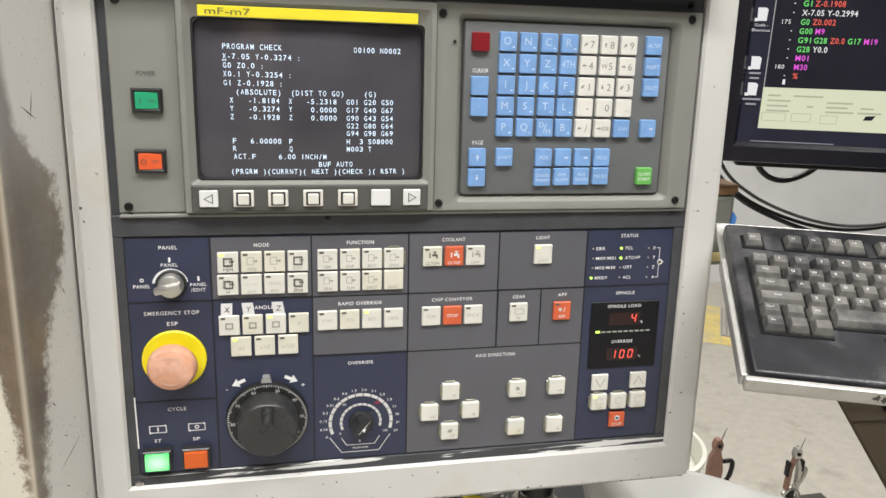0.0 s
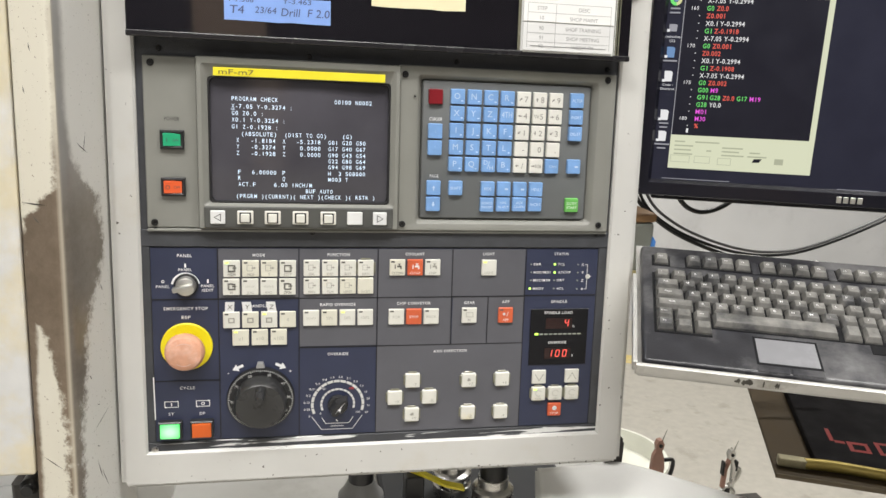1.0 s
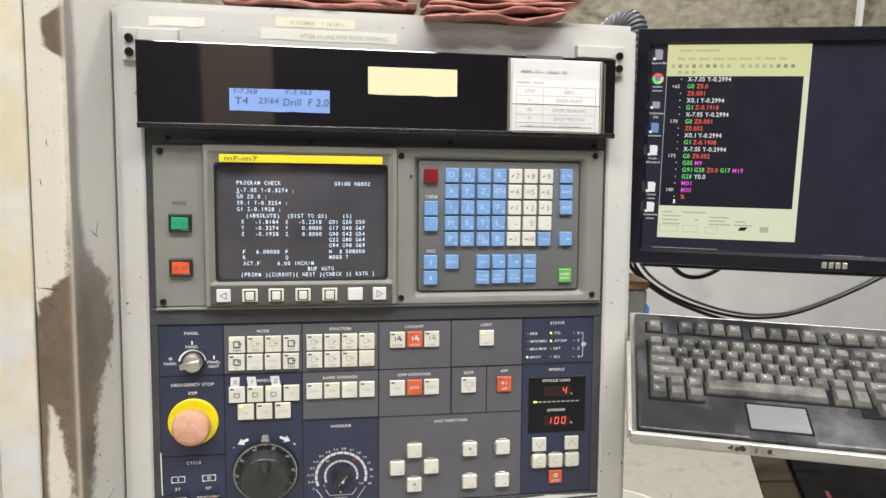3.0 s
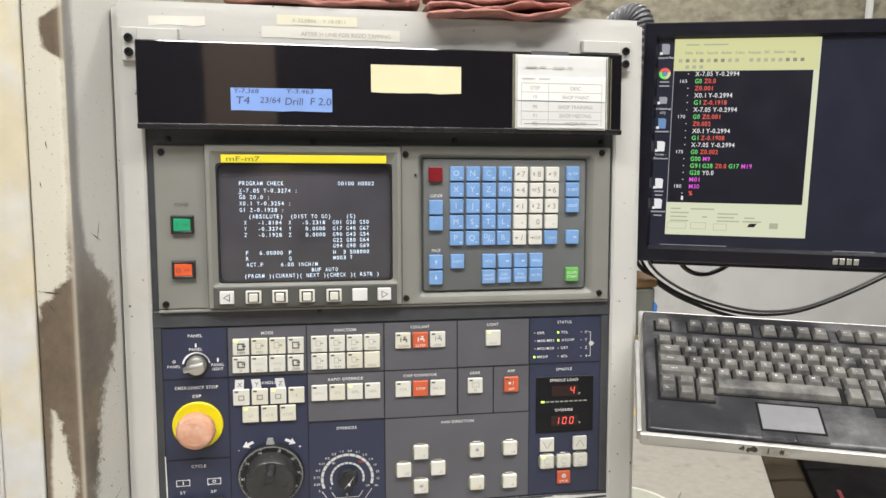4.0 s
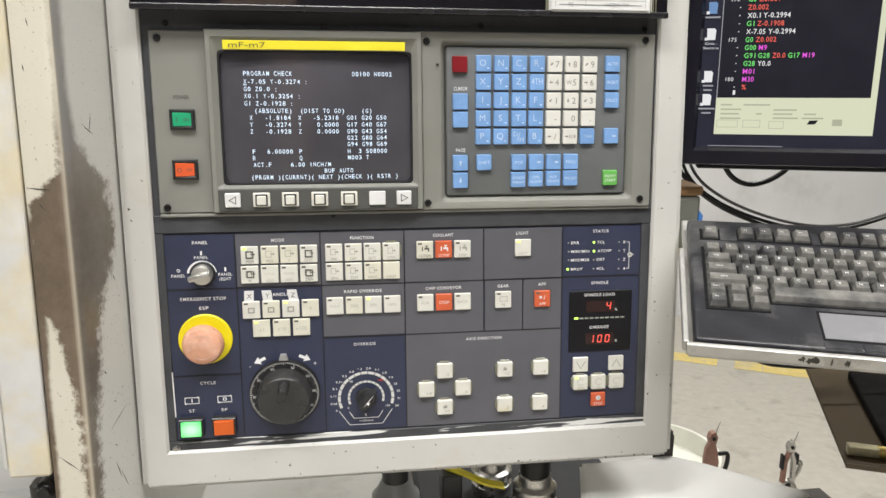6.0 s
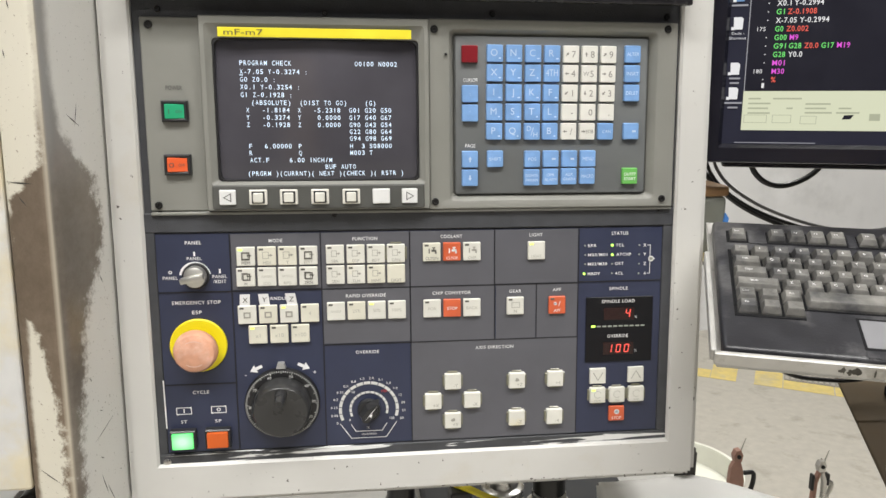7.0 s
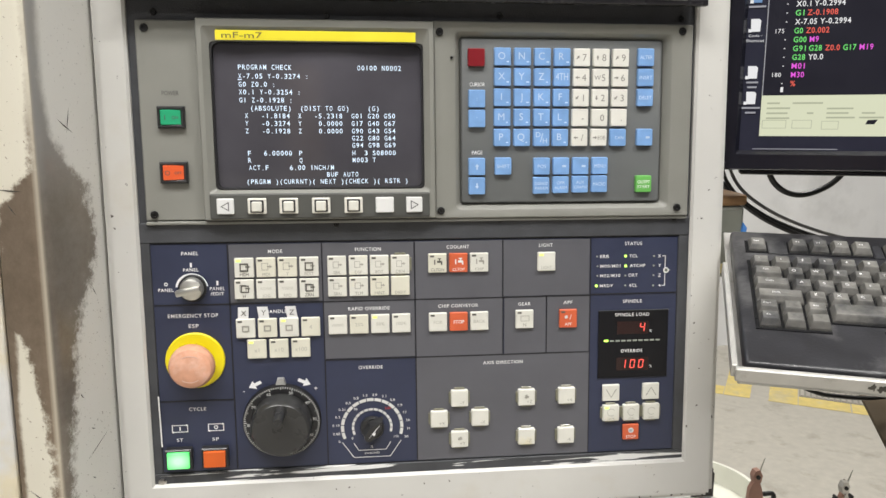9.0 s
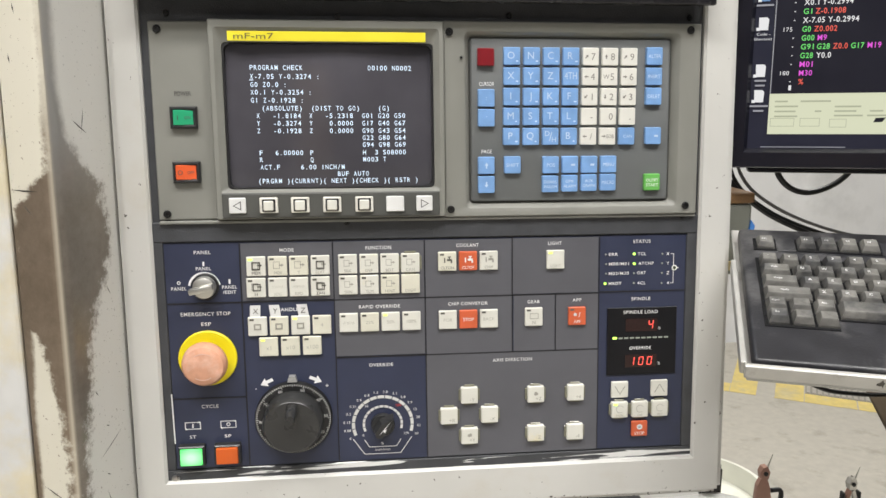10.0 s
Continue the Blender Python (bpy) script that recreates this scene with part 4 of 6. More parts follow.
KY = -0.00895
cols = [0.0612 + 0.01985 * i for i in range(7)]
rows5 = [1.5180, 1.4990, 1.4797, 1.4606, 1.4412]
blue = [["O", "N", "C", "R"], ["X", "Y", "Z", "4TH"], ["I", "J", "K", "F"], ["M", "S", "T", "L"], ["P", "Q", "D/H", "B"]]
white = [["7", "8", "9"], ["4", "5", "6"], ["1", "2", "3"], ["-", "0", "."], ["/", "EOB", None]]
arrows = [[45, 90, 45], [180, None, 0], [225, -90, 225], [None, None, None], [180, 0, None]]
def arrow(bm, x, z, s, deg, y):
    c, n = math.cos(radians(deg)), math.sin(radians(deg))
    pts = [(-s, 0.25 * s), (0, 0.25 * s), (0, 0.7 * s), (s, 0), (0, -0.7 * s), (0, -0.25 * s), (-s, -0.25 * s)]
    bm.faces.new([bm.verts.new((x + a * c - b * n, y, z + a * n + b * c)) for a, b in pts])
    return bm

bars = random.Random(5)
for r, z in enumerate(rows5):
    for c in range(7):
        x = cols[c] - 0.0004 * r * (1 if c > 2 else 0.4)
        if c < 4:
            k = keycap(x, z, BLUE_KEY, unit)
            t = blue[r][c]
            if t == "D/H":
                for ch, dx, dz in (("D", -0.0034, 0.0030), ("/", 0.0, 0.0), ("H", 0.0034, -0.0030)):
                    lettering(ch, x + dx, z + dz, 0.0050 if ch != "/" else 0.0085, KY, KEY_INK, k)
            else:
                lettering(t, x - (0.001 if len(t) == 1 else 0), z + 0.0008, 0.0066, KY, KEY_INK, k, width=None if len(t) == 1 else 0.0125)
            if len(t) == 1:
                bm = box(x + 0.0038, x + 0.0038 + bars.uniform(0.0015, 0.0028), KY, KY + 0.0001, z - 0.0052, z - 0.0040)
                part("lettering", bm, PALE_INK, k, "", True)
        else:
            t = white[r][c - 4]
            k = keycap(x, z, WHITE_KEY if t else BLUE_KEY, unit)
            if t:
                lettering(t, x + 0.0026, z, 0.0064 if len(t) == 1 else 0.0036, KY, KEY_GREY, k, width=0.0075 if len(t) > 1 else None)
                if arrows[r][c - 4] is not None:
                    part("arrow", arrow(bmesh.new(), x - 0.0040, z, 0.0022, arrows[r][c - 4], KY), KEY_GREY, k, "", True)
                elif t == "5":
                    lettering("W", x - 0.0035, z, 0.0042, KY, KEY_GREY, k)
            else:
                lettering("CAN", x + 0.001, z, 0.0030, KY, PALE_INK, k)
for x, z, m, t in ((0.0353, 1.5170, RED_KEY, ""), (0.0356, 1.4784, BLUE_KEY, ":"), (0.0356, 1.4594, BLUE_KEY, "'"), (0.0354, 1.4130, BLUE_KEY, "^"), (0.0353, 1.3940, BLUE_KEY, "v"),
                   (0.2062, 1.5188, BLUE_KEY, "ALTER"), (0.2062, 1.4995, BLUE_KEY, "INSRT"), (0.2061, 1.4802, BLUE_KEY, "DELET"), (0.2065, 1.4414, BLUE_KEY, "|"), (0.0617, 1.4133, BLUE_KEY, "SHIFT"),
                   (0.1008, 1.4131, BLUE_KEY, "POS"), (0.1206, 1.4132, BLUE_KEY, "|"), (0.1405, 1.4132, BLUE_KEY, "|"), (0.1604, 1.4133, BLUE_KEY, "MENU"),
                   (0.1004, 1.3940, BLUE_KEY, "DGNOS PARAM"), (0.1203, 1.3945, BLUE_KEY, "OPR ALARM"), (0.1402, 1.3949, BLUE_KEY, "AUX GRAPH"), (0.1601, 1.3952, BLUE_KEY, "MACRO"), (0.2065, 1.3948, GREEN_KEY, "OUTPT START")):
    k = keycap(x, z, m, unit)
    if t in ("^", "v"):
        bm = arrow(bmesh.new(), x, z, 0.0028, 90 if t == "^" else -90, KY)
        part("arrow", bm, KEY_INK, k, "", True)
    elif t == "|":
        part("lettering", box(x + 0.001, x + 0.005, KY, KY + 0.0001, z - 0.0010, z + 0.0010), KEY_INK, k, "", True)
    elif t:
        ws = t.split(" ")
        for i, w in enumerate(ws):
            lettering(w, x, z + (0.0022 - 0.0048 * i if len(ws) > 1 else 0), 0.0030 if len(ws) > 1 else 0.0034, KY, PALE_INK if m is BLUE_KEY else WHITE_INK, k, width=min(0.0128, 0.0028 * len(w)) if len(w) > 1 else None)
lettering("CURSOR", 0.0365, 1.4918, 0.0036, -0.0052, WHITE_INK, unit, width=0.0150)
lettering("PAGE", 0.0362, 1.4265, 0.0036, -0.0052, WHITE_INK, unit, width=0.0105)

# ---- operation panel below ----
op = thing("operation_panel", "navy and grey machine operation panel with cream push buttons", "control panel", (0, 0, 1.10))
part("navy_plate", box(-0.2830, 0.2480, -0.0008, 0.0004, 1.1015, 1.3388), NAVY, op, "", True)
for x0, x1, z0, z1 in ((-0.2095, -0.1203, 1.2795, 1.3380), (-0.1188, -0.0283, 1.2785, 1.3380), (-0.0268, 0.0620, 1.2788, 1.3380), (0.0634, 0.1537, 1.2792, 1.3380),
                       (-0.1188, -0.0283, 1.2180, 1.2773), (-0.0268, 0.0629, 1.2172, 1.2776), (0.0643, 0.1078, 1.2172, 1.2778), (0.1092, 0.1540, 1.2172, 1.2780), (-0.0275, 0.1545, 1.1018, 1.2160)):
    part("grey_field", box(x0, x1, -0.0012, -0.0004, z0, z1), GREY, op, "", True)
for x0, x1, z0, z1 in ((-0.2112, -0.2100, 1.1016, 1.3386), (-0.1201, -0.1190, 1.1016, 1.3386), (-0.0281, -0.0270, 1.1016, 1.3386), (0.0622, 0.0633, 1.2166, 1.3386), (0.1081, 0.1090, 1.2166, 1.2790), (0.1543, 0.1552, 1.1016, 1.3386),
                       (-0.2829, -0.1202, 1.2776, 1.2788), (-0.1189, 0.1542, 1.2776, 1.2787), (0.1553, 0.2479, 1.2786, 1.2796), (-0.1189, 0.1542, 1.2162, 1.2172), (-0.2829, -0.2113, 1.1776, 1.1786)):
    part("divider", box(x0, x1, -0.0015, -0.0002, z0, z1), LINE, op, "", True)

T = -0.0014
for text, x, z, cap, w in (("MODE", -0.1648, 1.3306, 0.0037, 0.0138), ("FUNCTION", -0.0739, 1.3312, 0.0037, 0.0255), ("COOLANT", 0.0165, 1.3320, 0.0037, 0.0230), ("LIGHT", 0.1074, 1.3322, 0.0037, 0.0143), ("STATUS", 0.2001, 1.3324, 0.0037, 0.0185),
                           ("PANEL", -0.2464, 1.3298, 0.0037, 0.0160), ("PANEL", -0.2461, 1.3135, 0.0035, 0.0145), ("PANEL", -0.2707, 1.2936, 0.0035, 0.0145), ("PANEL", -0.2218, 1.2942, 0.0035, 0.0145), ("/EDIT", -0.2221, 1.2890, 0.0035, 0.0128),
                           ("HANDLE", -0.1660, 1.2695, 0.0037, 0.0210), ("RAPID OVERRIDE", -0.0742, 1.2701, 0.0037, 0.0415), ("CHIP CONVEYOR", 0.0165, 1.2706, 0.0037, 0.0410), ("GEAR", 0.0853, 1.2706, 0.0037, 0.0130), ("APF", 0.1312, 1.2712, 0.0037, 0.0095), ("SPINDLE", 0.2003, 1.2707, 0.0037, 0.0205),
                           ("EMERGENCY STOP", -0.2464, 1.2672, 0.0040, 0.0480), ("ESP", -0.2464, 1.2567, 0.0038, 0.0095), ("CYCLE", -0.2470, 1.1692, 0.0038, 0.0165), ("ST", -0.2657, 1.1364, 0.0037, 0.0062), ("SP", -0.2310, 1.1359, 0.0037, 0.0065),
                           ("OVERRIDE", -0.0739, 1.2075, 0.0037, 0.0245), ("AXIS DIRECTION", 0.0628, 1.2081, 0.0037, 0.0415), ("ERR", 0.1696, 1.3192, 0.0034, 0.0095), ("TCL", 0.2004, 1.3192, 0.0034, 0.0090), ("M00/M01", 0.1758, 1.3089, 0.0034, 0.0215), ("ATCHP", 0.2050, 1.3089, 0.0034, 0.0165),
                           ("M02/M30", 0.1758, 1.2987, 0.0034, 0.0215), ("ORT", 0.2003, 1.2988, 0.0034, 0.0098), ("MRDY", 0.1720, 1.2879, 0.0034, 0.0140), ("4CL", 0.2005, 1.2878, 0.0034, 0.0090), ("X", 0.2285, 1.3187, 0.0036, None), ("Y", 0.2288, 1.3085, 0.0036, None), ("Z", 0.2290, 1.2981, 0.0036, None), ("4", 0.2293, 1.2871, 0.0036, None),
                           ("-", -0.2009, 1.1868, 0.0050, None), ("+", -0.1297, 1.1869, 0.0050, None), ("inch/min", -0.0743, 1.1129, 0.0028, 0.0155), ("%", -0.0747, 1.1200, 0.0030, None)):
    lettering(text, x, z, cap * 0.92, T, WHITE_INK, op, width=w, bold=0.00012)


yellowed = random.Random(11)


def button(x, z, material=CREAM, w=0.0093, h=0.0098, led=None, lines=(), ink=FAINT_INK, guard=False, top=-0.0042):
    if guard:
        g = part("guard", box(x - w - 0.0022, x + w + 0.0022, -0.0034, -0.0012, z - h * 0.72, z + h * 0.72, 0.0005), GUARD, op, "clear yellowish guard", True)
        part("guard_foot", box(x - w * 0.62, x + w * 0.62, -0.0029, -0.0010, z - h - 0.0026, z + h + 0.0020, 0.0005), GUARD, g, "", True)
    if material is CREAM and not guard and yellowed.random() < 0.33:
        material = AGED
    b = part("push_button", box(x - w, x + w, top, -0.0010, z - h, z + h, 0.0007), material, op, "", True)
    if led:
        part("led", box(x - w + 0.0018, x - w + 0.0060, top - 0.0003, top, z + h - 0.0036, z + h - 0.0016), led, b, "", True)
    for text, dx, dz, cap in lines:
        if text.startswith("#"):
            icon(text, x + dx, z + dz, cap, b, ink, top - 0.00015)
        else:
            lettering(text, x + dx, z + dz, cap, top - 0.00015, ink, b)
    return b


def frame_of(bm, x, z, w, h, t, y):
    for a, b, c, d in ((x - w, x + w, z + h - t, z + h), (x - w, x + w, z - h, z - h + t), (x - w, x - w + t, z - h + t, z + h - t), (x + w - t, x + w, z - h + t, z + h - t)):
        bm.faces.new([bm.verts.new(p) for p in ((a, y, c), (b, y, c), (b, y, d), (a, y, d))])
    return bm


def icon(kind, x, z, s, parent, ink, y):
    bm = bmesh.new()
    if kind == "#page":
        frame_of(bm, x - 0.001, z, s * 0.8, s * 0.9, 0.0005, y)
        arrow(bm, x + s * 0.9, z, s * 0.6, 0, y)
    elif kind == "#smear":
        rnd = random.Random(int(x * 9000))
        n = 11
        bm.faces.new([bm.verts.new((x + s * rnd.uniform(0.6, 1.15) * math.cos(6.283 * i / n), y, z + s * rnd.uniform(0.55, 1.1) * math.sin(6.283 * i / n))) for i in range(n)])
    elif kind == "#wave":
        pts = [(x + s * (i / 6 - 1), z + (0.0013 if i % 2 else -0.0013)) for i in range(13)]
        for (a, b), (c, d) in zip(pts, pts[1:]):
            bm.faces.new([bm.verts.new(p) for p in ((a, y, b - 0.0003), (c, y, d - 0.0003), (c, y, d + 0.0003), (a, y, b + 0.0003))])
    elif kind == "#tap":
        for a, b, c, d in ((-s, -s * 0.7, -s * 0.6, s * 0.6), (-s * 0.3, s * 0.9, -s * 0.2, s * 0.35), (s * 0.15, s * 0.45, s * 0.2, s * 0.8), (-s * 0.1, s * 0.7, s * 0.7, s * 0.95), (s * 0.6, s, -s * 0.7, s * 0.1)):
            bm.faces.new([bm.verts.new(p) for p in ((x + a, y, z + c), (x + b, y, z + c), (x + b, y, z + d), (x + a, y, z + d))])
    elif kind == "#turn":
        for i in range(9):
            a0, a1 = 0.5 + i * 0.55, 0.5 + (i + 0.95) * 0.55
            bm.faces.new([bm.verts.new((x + r * math.cos(a), y, z + r * math.sin(a))) for r, a in ((s, a0), (s * 0.86, a0), (s * 0.86, a1), (s, a1))])
    part("icon", bm, ink, parent, "", True)


SMUDGE = mat("worn_ink", (0.11, 0.105, 0.09), 0.6)
MIDINK = mat("mid_grey_ink", (0.33, 0.32, 0.28), 0.6)
mx_ = [-0.1950, -0.1740, -0.1533, -0.1322]
fx_ = [-0.1050, -0.0838, -0.0630, -0.0422]
names1 = ["MEM", "MDI", "T", "EDIT"]
for i in range(4):
    b = button(mx_[i], 1.3150, led=LED_GREEN if i == 0 else SMUDGE, lines=[("#page", 0, 0.001, 0.0040), (names1[i], 0, -0.0068, 0.0030)], ink=MIDINK if i else SMUDGE)
    if i in (0, 3):
        part("icon", frame_of(bmesh.new(), mx_[i], 1.3155, 0.0042, 0.0042, 0.0013, -0.0048), SMUDGE, b, "", True)
    b = button(mx_[i] - 0.0008 + 0.0001 * i, 1.2933, led=SMUDGE, lines=[("#wave", 0, 0.0005, 0.0055) if i in (1, 2) else ("#page", 0, 0.001, 0.0040), (["H", "JOG", "RPD", "ZRN"][i], 0, -0.0068, 0.0030)], ink=FAINT_INK if i in (1, 2) else SMUDGE)
    if i in (0, 3):
        part("icon", frame_of(bmesh.new(), mx_[i], 1.2937, 0.0040, 0.0038, 0.0012, -0.0048), SMUDGE, b, "", True)
    b = button(fx_[i], 1.3154, led=SMUDGE, guard=(i == 3), lines=[("#page", 0, 0.001, 0.0036), (["SBK", "DSP", "BDT", "DRN"][i], 0, -0.0068, 0.0030)], ink=MIDINK)
    button(fx_[i], 1.2937, led=None if i == 3 else SMUDGE, lines=[("#page" if i < 3 else "#1", 0, 0.001, 0.0036)][: 1 if i < 3 else 0] + [(["SRN", "TLM", "HINT", "DIGIT"][i], 0, -0.0068, 0.0030)], ink=MIDINK)
    hb = button(-0.1961 + 0.0212 * i, 1.2532, led=LED_YELLOW if i == 2 else SMUDGE, lines=[("4", 0, 0, 0.004)] if i == 3 else [], ink=FAINT_INK)
    if i < 3:
        part("icon", frame_of(bmesh.new(), -0.1961 + 0.0212 * i, 1.2530, 0.0036, 0.0032, 0.0014, -0.0047), MIDINK, hb, "", True)
    button(-0.1056 + 0.0212 * i, 1.2543, led=LED_YELLOW if i == 2 else SMUDGE, lines=[("#wave", 0, 0, 0.0055)] if i == 0 else [(("", "25%", "50%", "100%")[i], 0, 0, 0.0034)], ink=MIDINK if i == 0 else FAINT_INK)
for i, t in enumerate(("x1", "x10", "x100")):
    button(-0.1861 + 0.0216 * i, 1.2314, led=LED_YELLOW if i == 0 else SMUDGE, lines=[(t, 0, -0.001, 0.0042)], ink=FAINT_INK)
for x, t, tilt in ((-0.1979, "X", 0.05), (-0.1786, "Y", -0.12), (-0.1511, "Z", -0.16)):
    pts = [(x - 0.0052, 1.2628), (x + 0.0050, 1.2628), (x + 0.0050, 1.2748), (x - 0.0052, 1.2748)]
    pts = [(a + tilt * (c - 1.2688), c) for a, c in pts]
    k = part("white_tape_tag", prism(pts, -0.0020, -0.0025), CARD, op, "scrap of white tape lettered by hand", True)
    lettering(t, x, 1.2688, 0.0052, -0.0029, SMUDGE, k, lean=0.1)
for i, t in enumerate(("CLTON", "CLTOF", "CHIP")):
    button(-0.0046 + 0.0213 * i, 1.3160, RED_BTN if i == 1 else CREAM, led=None if i == 1 else SMUDGE, lines=[("#tap", 0.0008, 0.0012, 0.0042), (t, 0, -0.0066, 0.0028)], ink=WHITE_INK if i == 1 else SMUDGE if i == 0 else MIDINK)
for i, t in enumerate(("FOR", "STOP", "BACK")):
    button(-0.0047 + 0.0213 * i, 1.2543, RED_BTN if i == 1 else CREAM, led=None if i == 1 else SMUDGE, lines=[(t, 0, 0, 0.0033)], ink=WHITE_INK if i == 1 else FAINT_INK)
button(0.1076, 1.3155, led=LED_YELLOW, lines=[("LIGHT", 0, -0.0060, 0.0028)], ink=FAINT_INK)
b = button(0.0850, 1.2548, led=SMUDGE, lines=[("N", 0, -0.0058, 0.0034)], ink=MIDINK)
part("icon", frame_of(bmesh.new(), 0.0852, 1.2560, 0.0045, 0.0030, 0.0005, -0.0047), MIDINK, b, "", True)
b = button(0.1310, 1.2543, RED_BTN, led=SMUDGE, lines=[("APF", 0, -0.0058, 0.0032)], ink=WHITE_INK)
bm = lathe([(0.0018, 0), (0.0018, 0.0002), (0.0010, 0.0002), (0.0010, 0)], 12, at=(0.1288, -0.0043, 1.2562))
write(bm, "/", 0.1332, 1.2562, 0.0052, -0.0047, bold=0.0002)
part("icon", bm, WHITE_INK, b, "", True)
for x, z, t in ((0.0167, 1.1712, "-Y"), (-0.0047, 1.1488, "+X"), (0.0379, 1.1487, "-X"), (0.0165, 1.1254, "+Y"), (0.0871, 1.1694, "+Z"), (0.1298, 1.1697, "+4"), (0.0872, 1.1251, "-Z"), (0.1294, 1.1247, "-4")):
    b = button(x, z, w=0.0088, h=0.0090, lines=[(t, 0.003, -0.0045, 0.0036)], ink=MIDINK, guard=True, top=-0.0060)
    if t in ("+Y", "+Z"):
        icon("#smear", x, z + 0.0012, 0.0026, b, MIDINK, -0.0065)
for x, z, t, m in ((0.1784, 1.1702, "V", CREAM), (0.2220, 1.1704, "A", CREAM), (0.1783, 1.1476, "NOR", CREAM), (0.2005, 1.1474, "ORI", CREAM), (0.2226, 1.1476, "REV", CREAM), (0.2009, 1.1243, "STOP", RED_BTN)):
    if t in "VA":
        b = button(x, z, w=0.0092, h=0.0092)
        bm = bmesh.new()
        s = 1 if t == "V" else -1
        for k in (-1, 1):
            bm.faces.new([bm.verts.new((x + a, -0.0046, z + c)) for a, c in ((k * 0.0050, s * 0.0045), (k * 0.0058, s * 0.0040), (0, -s * 0.0055), (0, -s * 0.0042))])
        part("icon", bm, MIDINK, b, "", True)
    elif t == "STOP":
        b = button(x, z, m, w=0.0088, h=0.0088, lines=[(t, 0, -0.0052, 0.0032)], ink=WHITE_INK)
        part("icon", lathe([(0.0030, 0), (0.0030, 0.0003), (0.0016, 0.0003), (0.0016, 0)], 16, at=(x, -0.0043, z + 0.0022)), WHITE_INK, b, "", True)
    else:
        button(x, z, w=0.0088, h=0.0090, led=LED_GREEN if t == "NOR" else None, guard=True, top=-0.0058, lines=[("#turn", 0, 0.001, 0.0044), (t, 0, -0.0062, 0.0024)], ink=FAINT_INK)

# spindle display window
dw = part("display_window", box(0.1640, 0.2398, -0.0022, -0.0008, 1.1862, 1.2612, 0.0004), DISPLAY, op, "", True)
D = -0.00265
lettering("SPINDLE LOAD", 0.2000, 1.2565, 0.0035, D, WHITE_INK, dw, width=0.0370, bold=0.0001)
lettering("OVERRIDE", 0.2003, 1.2165, 0.0035, D, WHITE_INK, dw, width=0.0235, bold=0.0001)
lettering("%", 0.2205, 1.2379, 0.0030, D, WHITE_INK, dw)
lettering("%", 0.2212, 1.1986, 0.0030, D, WHITE_INK, dw)
SEGS = {"0": "abcdef", "1": "bc", "4": "fgbc"}
def seven(x, z, ch, w=0.0022, h=0.0043):
    bm = bmesh.new()
    t = 0.00048
    geo = {"a": (-w + t, w - t, h - t, h + t), "g": (-w + t, w - t, -t, t), "d": (-w + t, w - t, -h - t, -h + t), "f": (-w - t, -w + t, 0.0004, h), "b": (w - t, w + t, 0.0004, h), "e": (-w - t, -w + t, -h, -0.0004), "c": (w - t, w + t, -h, -0.0004)}
    for s in SEGS[ch]:
        a, b, c, d = geo[s]
        k = 0.12
        bm.faces.new([bm.verts.new((x + px + k * pz, D, z + pz)) for px, pz in ((a, c), (b, c), (b, d), (a, d))])
    return part("digit", bm, LED_RED, dw, "", True)
part("digit_window", box(0.184, 0.2185, -0.0025, -0.0021, 1.2350, 1.2490), mat("dark_red_filter", (0.02, 0.006, 0.006), 0.2), dw, "", True)
part("digit_window", box(0.184, 0.2185, -0.0025, -0.0021, 1.1948, 1.2090), mat("dark_red_filter", (0.02, 0.006, 0.006), 0.2), dw, "", True)
seven(0.2114, 1.2425, "4")
for x, ch in ((0.1914, "1"), (0.2013, "0"), (0.2106, "0")):
    seven(x, 1.2019, ch)
for i in range(10):
    x = 0.1724 + 0.00623 * i
    part("bar_led", box(x - 0.0022, x + 0.0022, D, -0.0021, 1.2270, 1.2286 if i else 1.2292), LED_GREEN if i == 0 else LED_OFF, dw, "", True)
for x, z in ((0.1919, 1.3192), (0.1922, 1.3087), (0.1611, 1.2880)):
    part("status_led", lathe([(0.0013, 0), (0.0013, 0.001), (0.0008, 0.0014), (0, 0.0014)], 12, at=(x, -0.0010, z)), LED_GREEN, op, "", True, True)
for x, z in ((0.1621, 1.3089), (0.1621, 1.2987), (0.1922, 1.2985), (0.1922, 1.2879), (0.1615, 1.3192), (0.2225, 1.3187), (0.2225, 1.3085), (0.2225, 1.2981), (0.2225, 1.2871)):
    part("status_led", lathe([(0.0009, 0), (0.0009, 0.0008), (0, 0.0010)], 8, at=(x, -0.0010, z)), LED_OFF, op, "", True, True)
bm = bmesh.new()
for a, b, c, d in ((0.2345, 0.2360, 1.2868, 1.3190), (0.2315, 0.2345, 1.3184, 1.3190), (0.2315, 0.2345, 1.2868, 1.2874), (0.2330, 0.2405, 1.3031, 1.3038)):
    b = a + 0.0006 if b - a < 0.002 else b
    bm.faces.new([bm.verts.new(p) for p in ((a, T, c), (b, T, c), (b, T, d), (a, T, d))])
part("bracket_mark", bm, WHITE_INK, op, "", True)
part("target_mark", lathe([(0.0030, 0), (0.0030, 0.0003), (0.0020, 0.0003), (0.0020, 0)], 16, at=(0.2358, -0.0015, 1.3035)), WHITE_INK, op, "", True)

